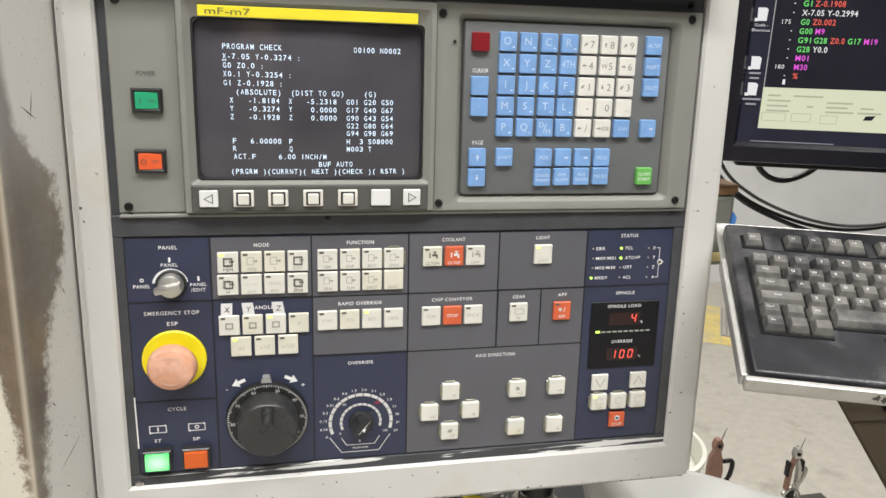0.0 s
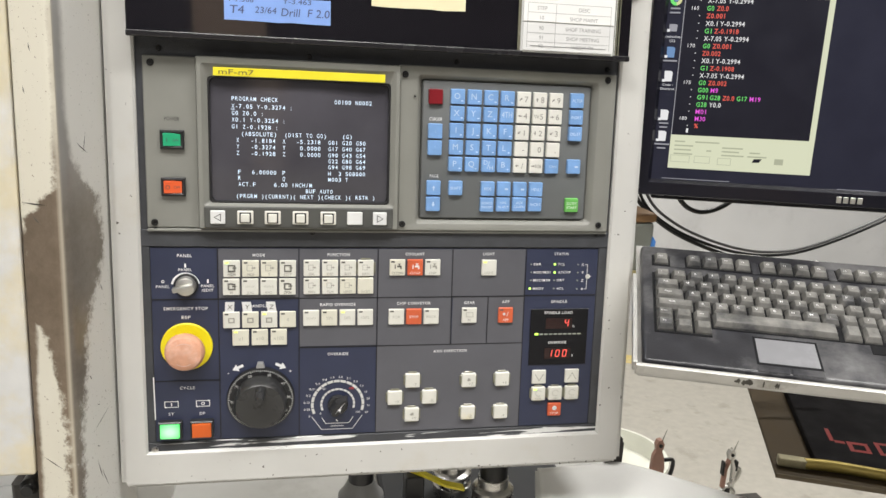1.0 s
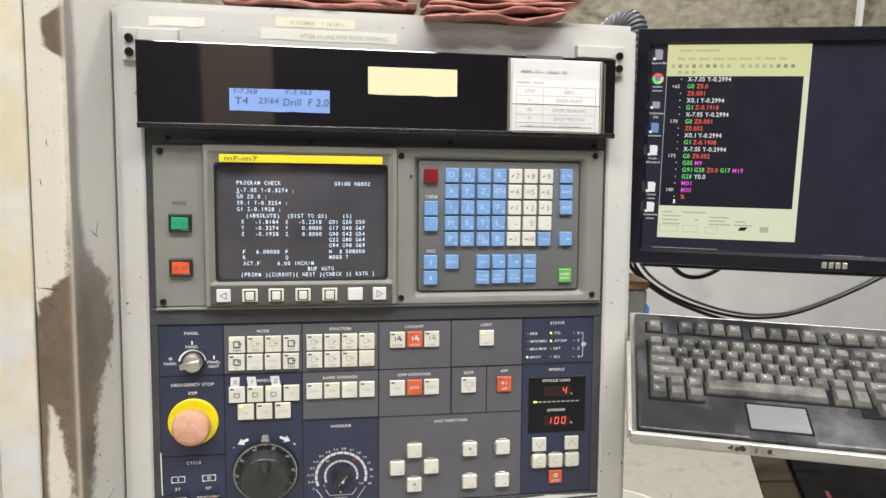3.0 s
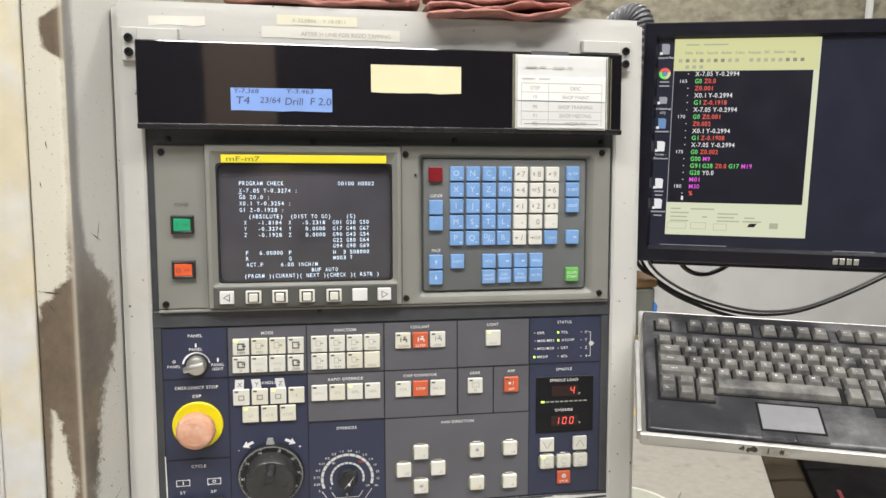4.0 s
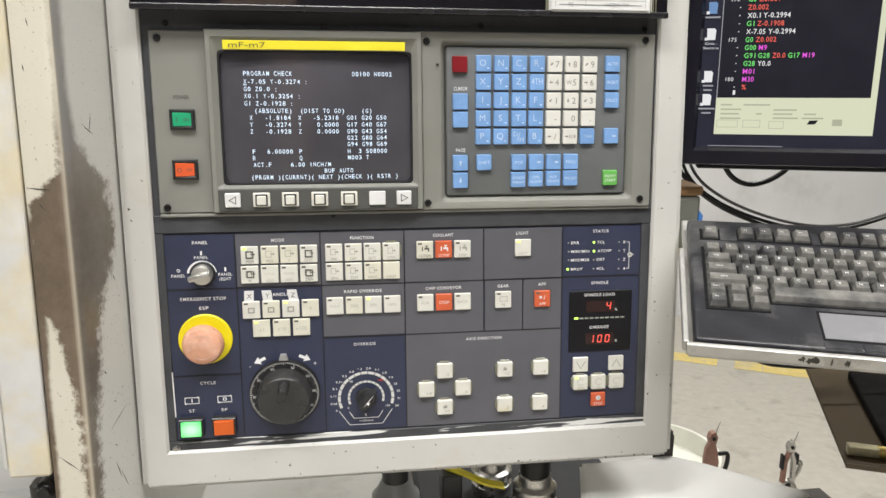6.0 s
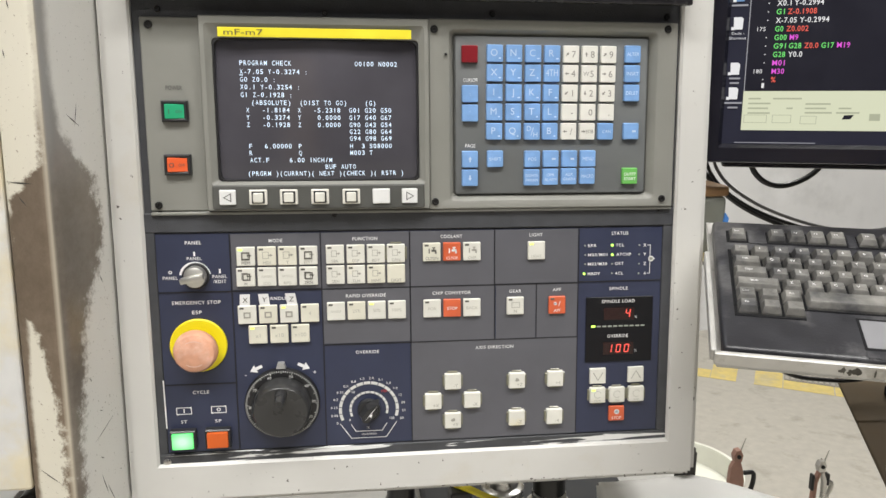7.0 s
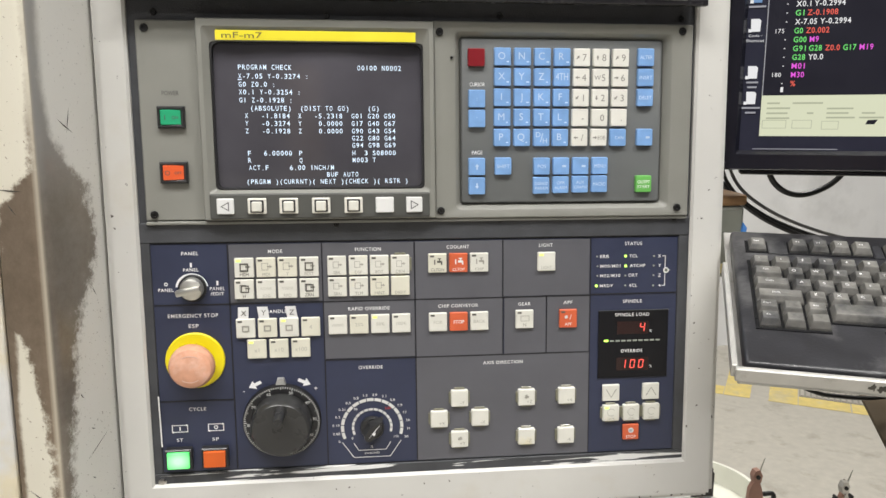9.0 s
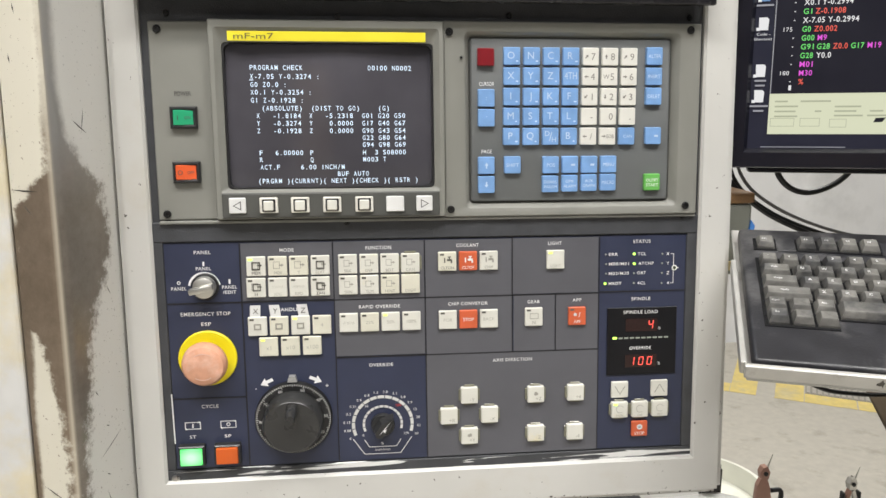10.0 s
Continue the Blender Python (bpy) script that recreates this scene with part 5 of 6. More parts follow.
# key switch with its printed arc
def arc(bm, x, z, r0, r1, a0, a1, y, n=16):
    for i in range(n):
        p, q = radians(a0 + (a1 - a0) * i / n), radians(a0 + (a1 - a0) * (i + 1) / n)
        bm.faces.new([bm.verts.new((x + r * math.cos(a), y, z + r * math.sin(a))) for r, a in ((r0, p), (r1, p), (r1, q), (r0, q))])
    return bm
KX, KZ = -0.2450, 1.2968
part("printed_arc", arc(bmesh.new(), KX - 0.0010, KZ - 0.0024, 0.0136, 0.0158, 10, 172, T), WHITE_INK, op, "", True)
for x, z in ((-0.2459, 1.3182), (-0.2216, 1.2998)):
    part("printed_mark", box(x - 0.0009, x + 0.0009, T, T + 0.0003, z - 0.0022, z + 0.0022), WHITE_INK, op, "", True)
part("printed_mark", arc(bmesh.new(), -0.2704, 1.2995, 0.0010, 0.0018, 0, 360, T, 12), WHITE_INK, op, "", True)
ks = part("key_switch", lathe([(0.0113, 0.003), (0.0113, 0.0070), (0.0104, 0.0085), (0.0104, 0.0105), (0.0086, 0.0113), (0.0, 0.0113)], 32, at=(KX, -0.001, KZ - 0.0008)), KEYSTEEL, op, "nickel key switch", True, True)
part("collar", lathe([(0.0134, 0.0), (0.0134, 0.0035), (0.0122, 0.0052), (0.0110, 0.0052)], 32, at=(KX, -0.001, KZ - 0.0012)), DIAL_BLACK, ks, "black collar", True, True)
bm = box(-0.0125, 0.0110, -0.018, -0.010, -0.0030, 0.0030, 0.0014, 2)
bmesh.ops.transform(bm, matrix=Matrix.Translation((KX - 0.001, -0.001, KZ - 0.001)) @ Matrix.Rotation(radians(-12), 4, "Y"), verts=bm.verts)
part("switch_lever", bm, KEYSTEEL, ks, "", True, True)

# emergency stop
EX, EZ = -0.2463, 1.2212
part("yellow_plate", lathe([(0.0287, 0.0), (0.0287, 0.0022), (0.0278, 0.0030), (0.0, 0.0030)], 48, at=(EX, -0.0008, EZ)), ESTOP_YELLOW, op, "round yellow emergency stop plate", True, True)
es = part("mushroom_head", lathe([(0.0125, 0.003), (0.0125, 0.012), (0.0208, 0.0135), (0.0220, 0.0160), (0.0215, 0.0215), (0.0190, 0.0252), (0.0130, 0.0274), (0.006, 0.0281), (0.0, 0.0282)], 48, at=(EX, -0.001, EZ)), SALMON, op, "faded salmon-red mushroom button", True, True)
for zz, word in ((EZ + 0.0105, "TURN"), (EZ - 0.0115, "RESET")):
    part("embossed_mark", arc(bmesh.new(), EX, EZ, 0.0128, 0.0138, 55 if zz > EZ else 235, 125 if zz > EZ else 305, -0.0288), EMBOSS, es, "", True)

# cycle buttons and symbols
for x, z in ((-0.2651, 1.1487), (-0.2300, 1.1488)):
    bm = frame_of(bmesh.new(), x, z, 0.0078, 0.0040, 0.0008, T)
    for sx, sz, deg in ((1, 1, 0), (-1, -1, 180)):
        arrow(bm, x + sx * 0.0062, z + sz * 0.0036, 0.0018, deg, T - 0.0001)
    if x < -0.25:
        bm.faces.new([bm.verts.new((x + a, T, z + c)) for a, c in ((-0.0006, -0.0022), (0.0006, -0.0022), (0.0006, 0.0022), (-0.0006, 0.0022))])
    else:
        arc(bm, x, z, 0.0012, 0.0021, 0, 360, T, 14)
    part("cycle_symbol", bm, WHITE_INK, op, "", True)
for x, m, lab in ((-0.2664, GREEN_GLOW, "lit green cycle start button"), (-0.2312, ORANGE_LENS, "orange cycle stop button")):
    z = 1.1178
    sq = part("lamp_button", ring(x - 0.0128, x + 0.0128, z - 0.0104, z + 0.0112, x - 0.0110, x + 0.0110, z - 0.0088, z + 0.0094, -0.0092, -0.0060, -0.0005), DIAL_BLACK, op, lab, True)
    part("lens", box(x - 0.0107, x + 0.0107, -0.0118, -0.0030, z - 0.0085, z + 0.0089, 0.0010, 2), m, sq, "", True)

# handwheel
HX, HZ = -0.1640, 1.1545
hw = part("handwheel", lathe([(0.0304, 0.0050), (0.0302, 0.0078), (0.0300, 0.0090), (0.0298, 0.0105), (0.0296, 0.0215), (0.0291, 0.0232), (0.0272, 0.0275), (0.0264, 0.0281), (0.0100, 0.0278), (0.0, 0.0278)], 64, at=(HX, -0.0008, HZ)), KNOB, op, "black handwheel dial", True, True)
part("dial_ring", lathe([(0.0388, 0.0), (0.0388, 0.0055), (0.0380, 0.0068), (0.0306, 0.0070), (0.0300, 0.0060), (0.0, 0.0060)], 64, at=(HX, -0.0008, HZ)), DIAL_RING, hw, "matt black graduated ring", True, True)
bm = bmesh.new()
for i in range(100):
    a = 2 * math.pi * i / 100
    r0 = 0.0358 if i % 5 else 0.0346
    for s in (0,):
        c, n = math.cos(a), math.sin(a)
        w = 0.00034
        bm.faces.new([bm.verts.new((HX + r * c - k * n, -0.0081, HZ + r * n + k * c)) for r, k in ((r0, -w), (0.0377, -w), (0.0377, w), (r0, w))])
part("tick_marks", bm, DIAL_TICK, hw, "", True)
for t, deg in (("50", 72), ("40", 38), ("30", 4), ("20", -28), ("60", 112), ("70", 148), ("80", 184)):
    lettering(t, HX + 0.0324 * math.cos(radians(deg)), HZ + 0.0324 * math.sin(radians(deg)), 0.0030, -0.0083, DIAL_TICK, hw)
part("grip", lathe([(0.0062, 0), (0.0058, 0.002), (0.0046, 0.024), (0.0040, 0.0262), (0.0026, 0.0262), (0.0024, 0.0252), (0, 0.0252)], 24, at=(HX + 0.0010, -0.0286, HZ + 0.0195)), KNOB, hw, "", True, True)
part("index_mark", prism([(HX - 0.0050, HZ + 0.0395), (HX + 0.0050, HZ + 0.0395), (HX + 0.0032, HZ + 0.0455), (HX - 0.0032, HZ + 0.0455)], -0.001, -0.0075), mat("silver_index", (0.45, 0.45, 0.44), 0.4, metal=0.5), hw, "", True)
for ax_, az_, deg in ((-0.1900, 1.1928, 205), (-0.1408, 1.1940, -25)):
    part("direction_arrow", arrow(bmesh.new(), ax_, az_, 0.0068, deg, T), WHITE_INK, op, "", True)

# feed override dial
OX, OZ = -0.0737, 1.1418
for i in range(15):
    a0 = 203 - i * 14.8
    part("scale_segment", arc(bmesh.new(), OX, OZ, 0.0288, 0.0320, a0, a0 - 13.2, T, 3), DIAL_TICK, op, "", True)
    part("scale_segment", arc(bmesh.new(), OX, OZ, 0.0184, 0.0209, a0, a0 - 12.8, T, 3), DIAL_TICK, op, "", True)
for i, t in enumerate(("0", "0.08", "0.13", "0.2", "0.31", "0.5", "0.8", "1.3", "2.0", "3.1", "5.0", "7.9", "13", "20", "31", "50")):
    a = radians(205 - i * 15.0)
    lettering(t, OX + 0.0372 * math.cos(a), OZ + 0.0358 * math.sin(a), 0.0026, T, WHITE_INK, op, name="scale_number", bold=0.0001)
for t, dx, dz in (("0", -0.0205, -0.0120), ("50", -0.0165, 0.0205), ("150", 0.0245, -0.0115)):
    lettering(t, OX + dx, OZ + dz, 0.0026, T, WHITE_INK, op, name="scale_number")
lettering("100", OX + 0.0165, OZ + 0.0205, 0.0030, T, RED_INK, op, name="scale_number")
bm = bmesh.new()
for pts in (((-0.1046, 1.1259), (-0.0930, 1.1083), (-0.0557, 1.1083), (-0.0442, 1.1259)), ((-0.0930, 1.1245), (-0.0880, 1.1162), (-0.0600, 1.1162), (-0.0550, 1.1245))):
    for (a, b), (c, d) in zip(pts, pts[1:]):
        dx, dz = c - a, d - b
        L = math.hypot(dx, dz)
        nx_, nz_ = -dz / L * 0.00035, dx / L * 0.00035
        bm.faces.new([bm.verts.new(p) for p in ((a + nx_, T, b + nz_), (c + nx_, T, d + nz_), (c - nx_, T, d - nz_), (a - nx_, T, b - nz_))])
part("scale_bracket", bm, WHITE_INK, op, "", True)
ok = part("override_knob", lathe([(0.0122, 0.0), (0.0122, 0.004), (0.0112, 0.0055), (0, 0.0055)], 32, at=(OX, -0.0008, OZ)), DIAL_BLACK, op, "black pointer knob", True, True)
A = [(-0.0115, -0.0020), (-0.0085, -0.0068), (0.004, -0.0080), (0.0165, -0.0012), (0.0165, 0.0012), (0.004, 0.0080), (-0.0085, 0.0068), (-0.0115, 0.0020)]
bm = prism(A, -0.005, -0.0175)
for v in bm.verts:
    if v.co.y < -0.01:
        v.co.x *= 0.9
        v.co.z *= 0.62
bmesh.ops.transform(bm, matrix=Matrix.Translation((OX, -0.0008, OZ)) @ Matrix.Rotation(radians(-50), 4, "Y"), verts=bm.verts)
part("pointer", bm, DIAL_BLACK, ok, "", True)
bm = gouge((-0.0075, -0.0002), (0.0135, 0.0002), 0.0004, -0.0184)
bm.faces.new([bm.verts.new((a, -0.0185, c)) for a, c in ((-0.0010, -0.0030), (0.0034, -0.0016), (-0.0002, 0.0008))])
bmesh.ops.transform(bm, matrix=Matrix.Translation((OX, -0.0004, OZ)) @ Matrix.Rotation(radians(-50), 4, "Y"), verts=bm.verts)
part("pointer_mark", bm, WHITE_INK, ok, "", True)

# ---- monitor ----
MON = Matrix(((0.930, 0.367, 0, 0.330), (-0.367, 0.930, 0, 0.004), (0, 0, 1, 0), (0, 0, 0, 1)))
mon = thing("computer_monitor", "black flat computer monitor showing program code on a pale window", "monitor", matrix=MON)
m0, m1, n0, n1 = -0.0355, 0.4605, 1.4025, 1.6945
s0, s1, t0, t1 = -0.0200, 0.4450, 1.4205, 1.6775
bm = bmesh.new()
part("bezel", ring(m0, m1, n0, n1, s0 - 0.002, s1 + 0.002, t0 - 0.002, t1 + 0.002, -0.006, -0.001, 0.02, bm), MON_BLACK, mon)
part("back_shell", box(m0 + 0.004, m1 - 0.004, 0.0202, 0.055, n0 + 0.006, n1 - 0.006, 0.012, 3), MON_BLACK, mon)
part("chin", box(m0 + 0.02, m1 - 0.02, 0.004, 0.02, n0 - 0.006, n0 + 0.001, 0.003, 2), MON_BLACK, mon)
scr = part("screen", box(s0, s1, 0.0, 0.004, t0, t1), MON_SCREEN, mon)
part("mount_plate", box(0.17, 0.255, 0.0552, 0.075, 1.50, 1.60, 0.004), BENCH, mon)
part("hang_pole", tube([(0.2390, 0.085, 1.50), (0.2390, 0.085, 4.6)], 0.0045, 10), MACHINE, mon, "pale pole up to the ceiling")
# maker's mark on the chin, as plain blocks
bm = bmesh.new()
for k in range(4):
    x = 0.1975 + 0.0078 * k
    box(x, x + 0.0058, -0.0068, -0.0060, 1.4070, 1.4145, 0.0004, 1, bm)
part("maker_mark", bm, KEYSTEEL, mon, "silver plain block mark")


def patch(x0, x1, z0, z1, y, material, name="screen_area", parent=None):
    bm = bmesh.new()
    bm.faces.new([bm.verts.new(p) for p in ((x0, y, z0), (x1, y, z0), (x1, y, z1), (x0, y, z1))])
    return part(name, bm, material, parent or scr)


patch(0.0005, 0.1655, 1.4370, 1.6755, -0.0004, WIN, "window_area")
patch(0.0005, 0.1645, 1.6385, 1.6755, -0.0007, WIN_TOP, "window_bar")
patch(0.0012, 0.1590, 1.4778, 1.6380, -0.0007, EDITOR, "editor_area")
patch(0.0005, 0.0013, 1.4778, 1.6385, -0.0009, L_GREY, "window_edge")
rnd = random.Random(3)
for x0, x1 in ((0.014, 0.029), (0.034, 0.062)):
    part("title_text", box(x0, x1, -0.0011, -0.0009, 1.6677, 1.6693), L_DIM, scr)
x = 0.0135
for word in ("File", "Edit", "Search", "Action", "Calcs", "Analyse", "DNC", "Window", "Help"):
    w = 0.0019 * len(word) + 0.0006
    part("menu_text", write(bmesh.new(), word, x, 1.6590, 0.0032, -0.0010, width=w, align="L"), L_MENU, scr)
    x += w + 0.0042
for z, n, x0 in ((1.6500, 18, 0.006), (1.6425, 4, 0.006)):
    for k in range(n):
        x = x0 + 0.0081 * k
        if rnd.random() < 0.85:
            part("tool_icon", box(x, x + 0.0042, -0.0011, -0.0009, z - 0.0020, z + 0.0020), rnd.choice((L_DIM, L_DIM, L_DIM, L_MENU)), scr)
CODE = [[("X-7.05 Y-0.2994", L_WHITE)], [("G0 ", L_GREEN), ("Z0.0", L_RED)], [("Z0.001", L_RED)], [("X0.1 Y-0.2994", L_WHITE)], [("G1 ", L_GREEN), ("Z-0.1918", L_RED)], [("X-7.05 Y-0.2994", L_WHITE)], [("G0 ", L_GREEN), ("Z0.001", L_RED)], [("Z0.002", L_RED)],
        [("X0.1 Y-0.2994", L_WHITE)], [("G1 ", L_GREEN), ("Z-0.1908", L_RED)], [("X-7.05 Y-0.2994", L_WHITE)], [("G0 ", L_GREEN), ("Z0.002", L_RED)], [("G00 ", L_GREEN), ("M9", L_PINK)], [("G91 G28 ", L_GREEN), ("Z0.0 ", L_RED), ("G17 ", L_GREEN), ("M19", L_PINK)],
        [("G28 ", L_GREEN), ("Y0.0", L_WHITE)], [("M01", L_PINK)], [("M30", L_PINK)], [("%", L_RED)]]
CHW = {"G": 0.0039, "M": 0.0042, "X": 0.0036, "Y": 0.0036, "Z": 0.0034, ".": 0.0017, "-": 0.0020, " ": 0.0016, "%": 0.0045}
for i, row in enumerate(CODE):
    z = 1.6344 - 0.00852 * i
    x = 0.0262
    for text, m in row:
        for word in text.split():
            w = 1.25 * sum(CHW.get(ch, 0.0031) for ch in word)
            part("code_text", write(bmesh.new(), word, x, z, 0.0052, -0.0012, width=w - 0.0009, align="L", bold=0.0003), m, scr)
            x += w + 1.25 * CHW[" "]
    if i in (1, 6, 11, 16):
        part("line_number", write(bmesh.new(), str(164 + i), 0.0170, z, 0.0040, -0.0012, align="R", bold=0.0001), L_WHITE, scr)
    else:
        part("line_dot", box(0.0178, 0.0190, -0.0013, -0.0010, z - 0.0005, z + 0.0005), L_WHITE, scr)
part("text_cursor", box(0.0175, 0.0200, -0.0013, -0.0010, 1.4810, 1.4860), L_WHITE, scr)
# lower status pane with rows too faint to read
for x, z, w in ((0.006, 1.4700, 0.012), (0.030, 1.4700, 0.028), (0.006, 1.4650, 0.022), (0.006, 1.4600, 0.020), (0.044, 1.4600, 0.006), (0.006, 1.4550, 0.022), (0.062, 1.4645, 0.024), (0.062, 1.4600, 0.020), (0.062, 1.4555, 0.026), (0.092, 1.4555, 0.022), (0.094, 1.4600, 0.012)):
    patch(x, x + w, z - 0.0008, z + 0.0008, -0.0008, L_DIM, "status_text")
for x, z, w, h in ((0.014, 1.4490, 0.016, 0.0042), (0.066, 1.4480, 0.011, 0.0042), (0.040, 1.4490, 0.013, 0.0042)):
    part("pane_button", frame_of(bmesh.new(), x, z, w / 1.4, h, 0.0005, -0.0008), L_DIM, scr)
part("pane_icon", prism([(0.100, 1.4530), (0.109, 1.4535), (0.106, 1.4490), (0.098, 1.4487)], -0.0006, -0.0009), EDITOR, scr)
part("pane_icon", box(0.1235, 0.1335, -0.0009, -0.0006, 1.4475, 1.4545), L_DIM, scr)
patch(-0.0050, 0.075, 1.4235, 1.4243, -0.0006, L_GREY, "task_line")
patch(0.198, 0.245, 1.4222, 1.4230, -0.0006, L_GREY, "task_line")
# desktop icons with their captions
# (height, caption, second line, colour, kind); captions that are product names are plain bars
for z, a, b, m, round_icon in ((1.6640, "Recycle Bin", "", L_GREY, False), (1.6350, 0.0110, 0.0120, L_RED, True), (1.6030, "cncbackup", "(2)", L_GREY, False), (1.5750, 0.0160, 0, L_BLUE, False),
                               (1.5470, "Code -", "Shortcut", L_WHITE, False), (1.5010, 0.0110, 0.0090, L_WHITE, False), (1.4755, 0.0180, 0.0100, L_WHITE, False)):
    x = -0.0105
    if round_icon:
        part("desktop_icon", arc(bmesh.new(), x + 0.001, z, 0.003, 0.0068, 20, 160, -0.0008, 10), L_RED, scr)
        part("desktop_icon", arc(bmesh.new(), x + 0.001, z, 0.003, 0.0068, 160, 280, -0.0008, 8), L_GREEN, scr)
        part("desktop_icon", arc(bmesh.new(), x + 0.001, z, 0.003, 0.0068, 280, 380, -0.0008, 8), WIN_TOP, scr)
        part("desktop_icon", arc(bmesh.new(), x + 0.001, z, 0.0003, 0.0026, 0, 360, -0.0008, 12), L_BLUE, scr)
    else:
        h = 0.0042 if a == "cncbackup" else 0.0062
        part("desktop_icon", prism([(x - 0.0035, z - h), (x + 0.0050, z - h), (x + 0.0055, z + h * 0.7), (x + 0.0035, z + h), (x - 0.0040, z + h)], -0.0004, -0.0009), m, scr)
        part("desktop_icon", box(x - 0.0060, x - 0.0028, -0.0011, -0.0006, z - h - 0.0005, z - h + 0.0026), L_WHITE, scr)
    for k, t in enumerate((a, b)):
        zz = z - 0.0100 - 0.0048 * k
        if isinstance(t, str) and t:
            part("icon_caption", write(bmesh.new(), t, x + 0.001, zz, 0.0026, -0.0008, width=min(0.0185, 0.0021 * len(t))), L_WHITE, scr)
        elif t:
            part("icon_caption", box(x + 0.001 - t / 2, x + 0.001 + t / 2, -0.0009, -0.0006, zz - 0.0009, zz + 0.0009), L_GREY, scr)

# ---- keyboard tray, keyboard ----
E1 = Vector((0.9277, -0.3732, -0.0091)).normalized()
E3 = E1.cross(Vector((0.3509, 0.8635, 0.3624))).normalized()
E2 = E3.cross(E1)
KO = Vector((0.256, -0.1533, 1.283)) - 0.0152 * E1 - 0.0495 * E2
KB = Matrix(((E1.x, E2.x, E3.x, KO.x), (E1.y, E2.y, E3.y, KO.y), (E1.z, E2.z, E3.z, KO.z), (0, 0, 0, 1)))
tray = thing("keyboard_tray", "bare aluminium keyboard tray with dirty rubbed edge", "keyboard tray", matrix=KB)
part("tray_pan", box(-0.003, 0.485, -0.002, 0.235, -0.020, -0.017, 0.001), TRAY, tray)
part("front_lip", box(-0.006, 0.490, -0.0080, -0.0030, -0.0120, 0.0010, 0.0012, 2), TRAY, tray)
part("side_lip", box(-0.0090, -0.0040, -0.0025, 0.150, -0.0120, 0.0005, 0.0012, 2), TRAY, tray)
GREASE = mat("black_grease", (0.07, 0.065, 0.055), 0.7, var=0.3, scale=200)
for x0, x1 in ((0.090, 0.097), (0.0965, 0.103), (0.099, 0.110), (0.1035, 0.107), (0.117, 0.1195), (0.128, 0.133), (0.131, 0.1335)):
    bm = bmesh.new()
    n = 14
    r_ = random.Random(int(x0 * 1000))
    bm.faces.new([bm.verts.new(((x0 + x1) / 2 + (x1 - x0) / 2 * r_.uniform(0.5, 1.1) * math.cos(6.283 * k / n), -0.0082, -0.0055 + 0.0048 * r_.uniform(0.3, 1.1) * math.sin(6.283 * k / n))) for k in range(n)])
    part("dirt_smear", bm, GREASE, tray, "grease smear")

kb = thing("computer_keyboard", "grubby black keyboard with touchpad and greasy keys", "keyboard", matrix=KB)
bm = box(0.0015, 0.430, 0.0025, 0.2115, -0.0165, 0.0, 0.004, 3)
part("case", bm, KB_BODY, kb, "", smooth=True)
part("key_well", box(0.0135, 0.300, 0.0620, 0.1550, 0.0002, 0.0008), KB_WELL, kb)
part("function_well", box(0.0135, 0.272, 0.1695, 0.1905, 0.0002, 0.0008), KB_WELL, kb)
for x0, x1 in ((0.0345, 0.0520), (0.1277, 0.1364), (0.2120, 0.2206)):
    part("well_divider", box(x0, x1, 0.1690, 0.1912, 0.0002, 0.0014, 0.0008), KB_BODY, kb)


def key(x, y, w, h, text="", tall=0.0085, shade=KB_KEY):
    """A sculpted key: broad skirt, narrower dished top; x, y is its lower left corner."""
    g = 0.0012
    bm = bmesh.new()
    L = []
    for z, ix, lo, hi in ((0.0008, g, g, g), (0.0030, g + 0.0003, g + 0.0002, g + 0.0004), (tall - 0.0008, g + 0.0020, g + 0.0022, g + 0.0024), (tall, g + 0.0026, g + 0.0028, g + 0.0030)):
        L.append([bm.verts.new(p) for p in ((x + ix, y + lo, z), (x + w - ix, y + lo, z), (x + w - ix, y + h - hi, z + 0.0004), (x + ix, y + h - hi, z + 0.0004))])
    for a, b in zip(L, L[1:]):
        for i in range(4):
            bm.faces.new((a[i], a[(i + 1) % 4], b[(i + 1) % 4], b[i]))
    c = [v.co.copy() for v in L[-1]]
    mid = bm.verts.new(sum(c, Vector()) / 4 - Vector((0, 0, 0.0007)))
    for i in range(4):
        bm.faces.new((L[-1][i], L[-1][(i + 1) % 4], mid))
    bmesh.ops.recalc_face_normals(bm, faces=bm.faces)
    k = part("key", bm, shade, kb)
    if text:
        part("lettering", write(bmesh.new(), text, x + w * 0.42, y + h * 0.50, 0.0032 if len(text) == 1 else 0.0023, tall + 0.0004, top=True, bold=0.0001), WHITE_INK, k)
    return k


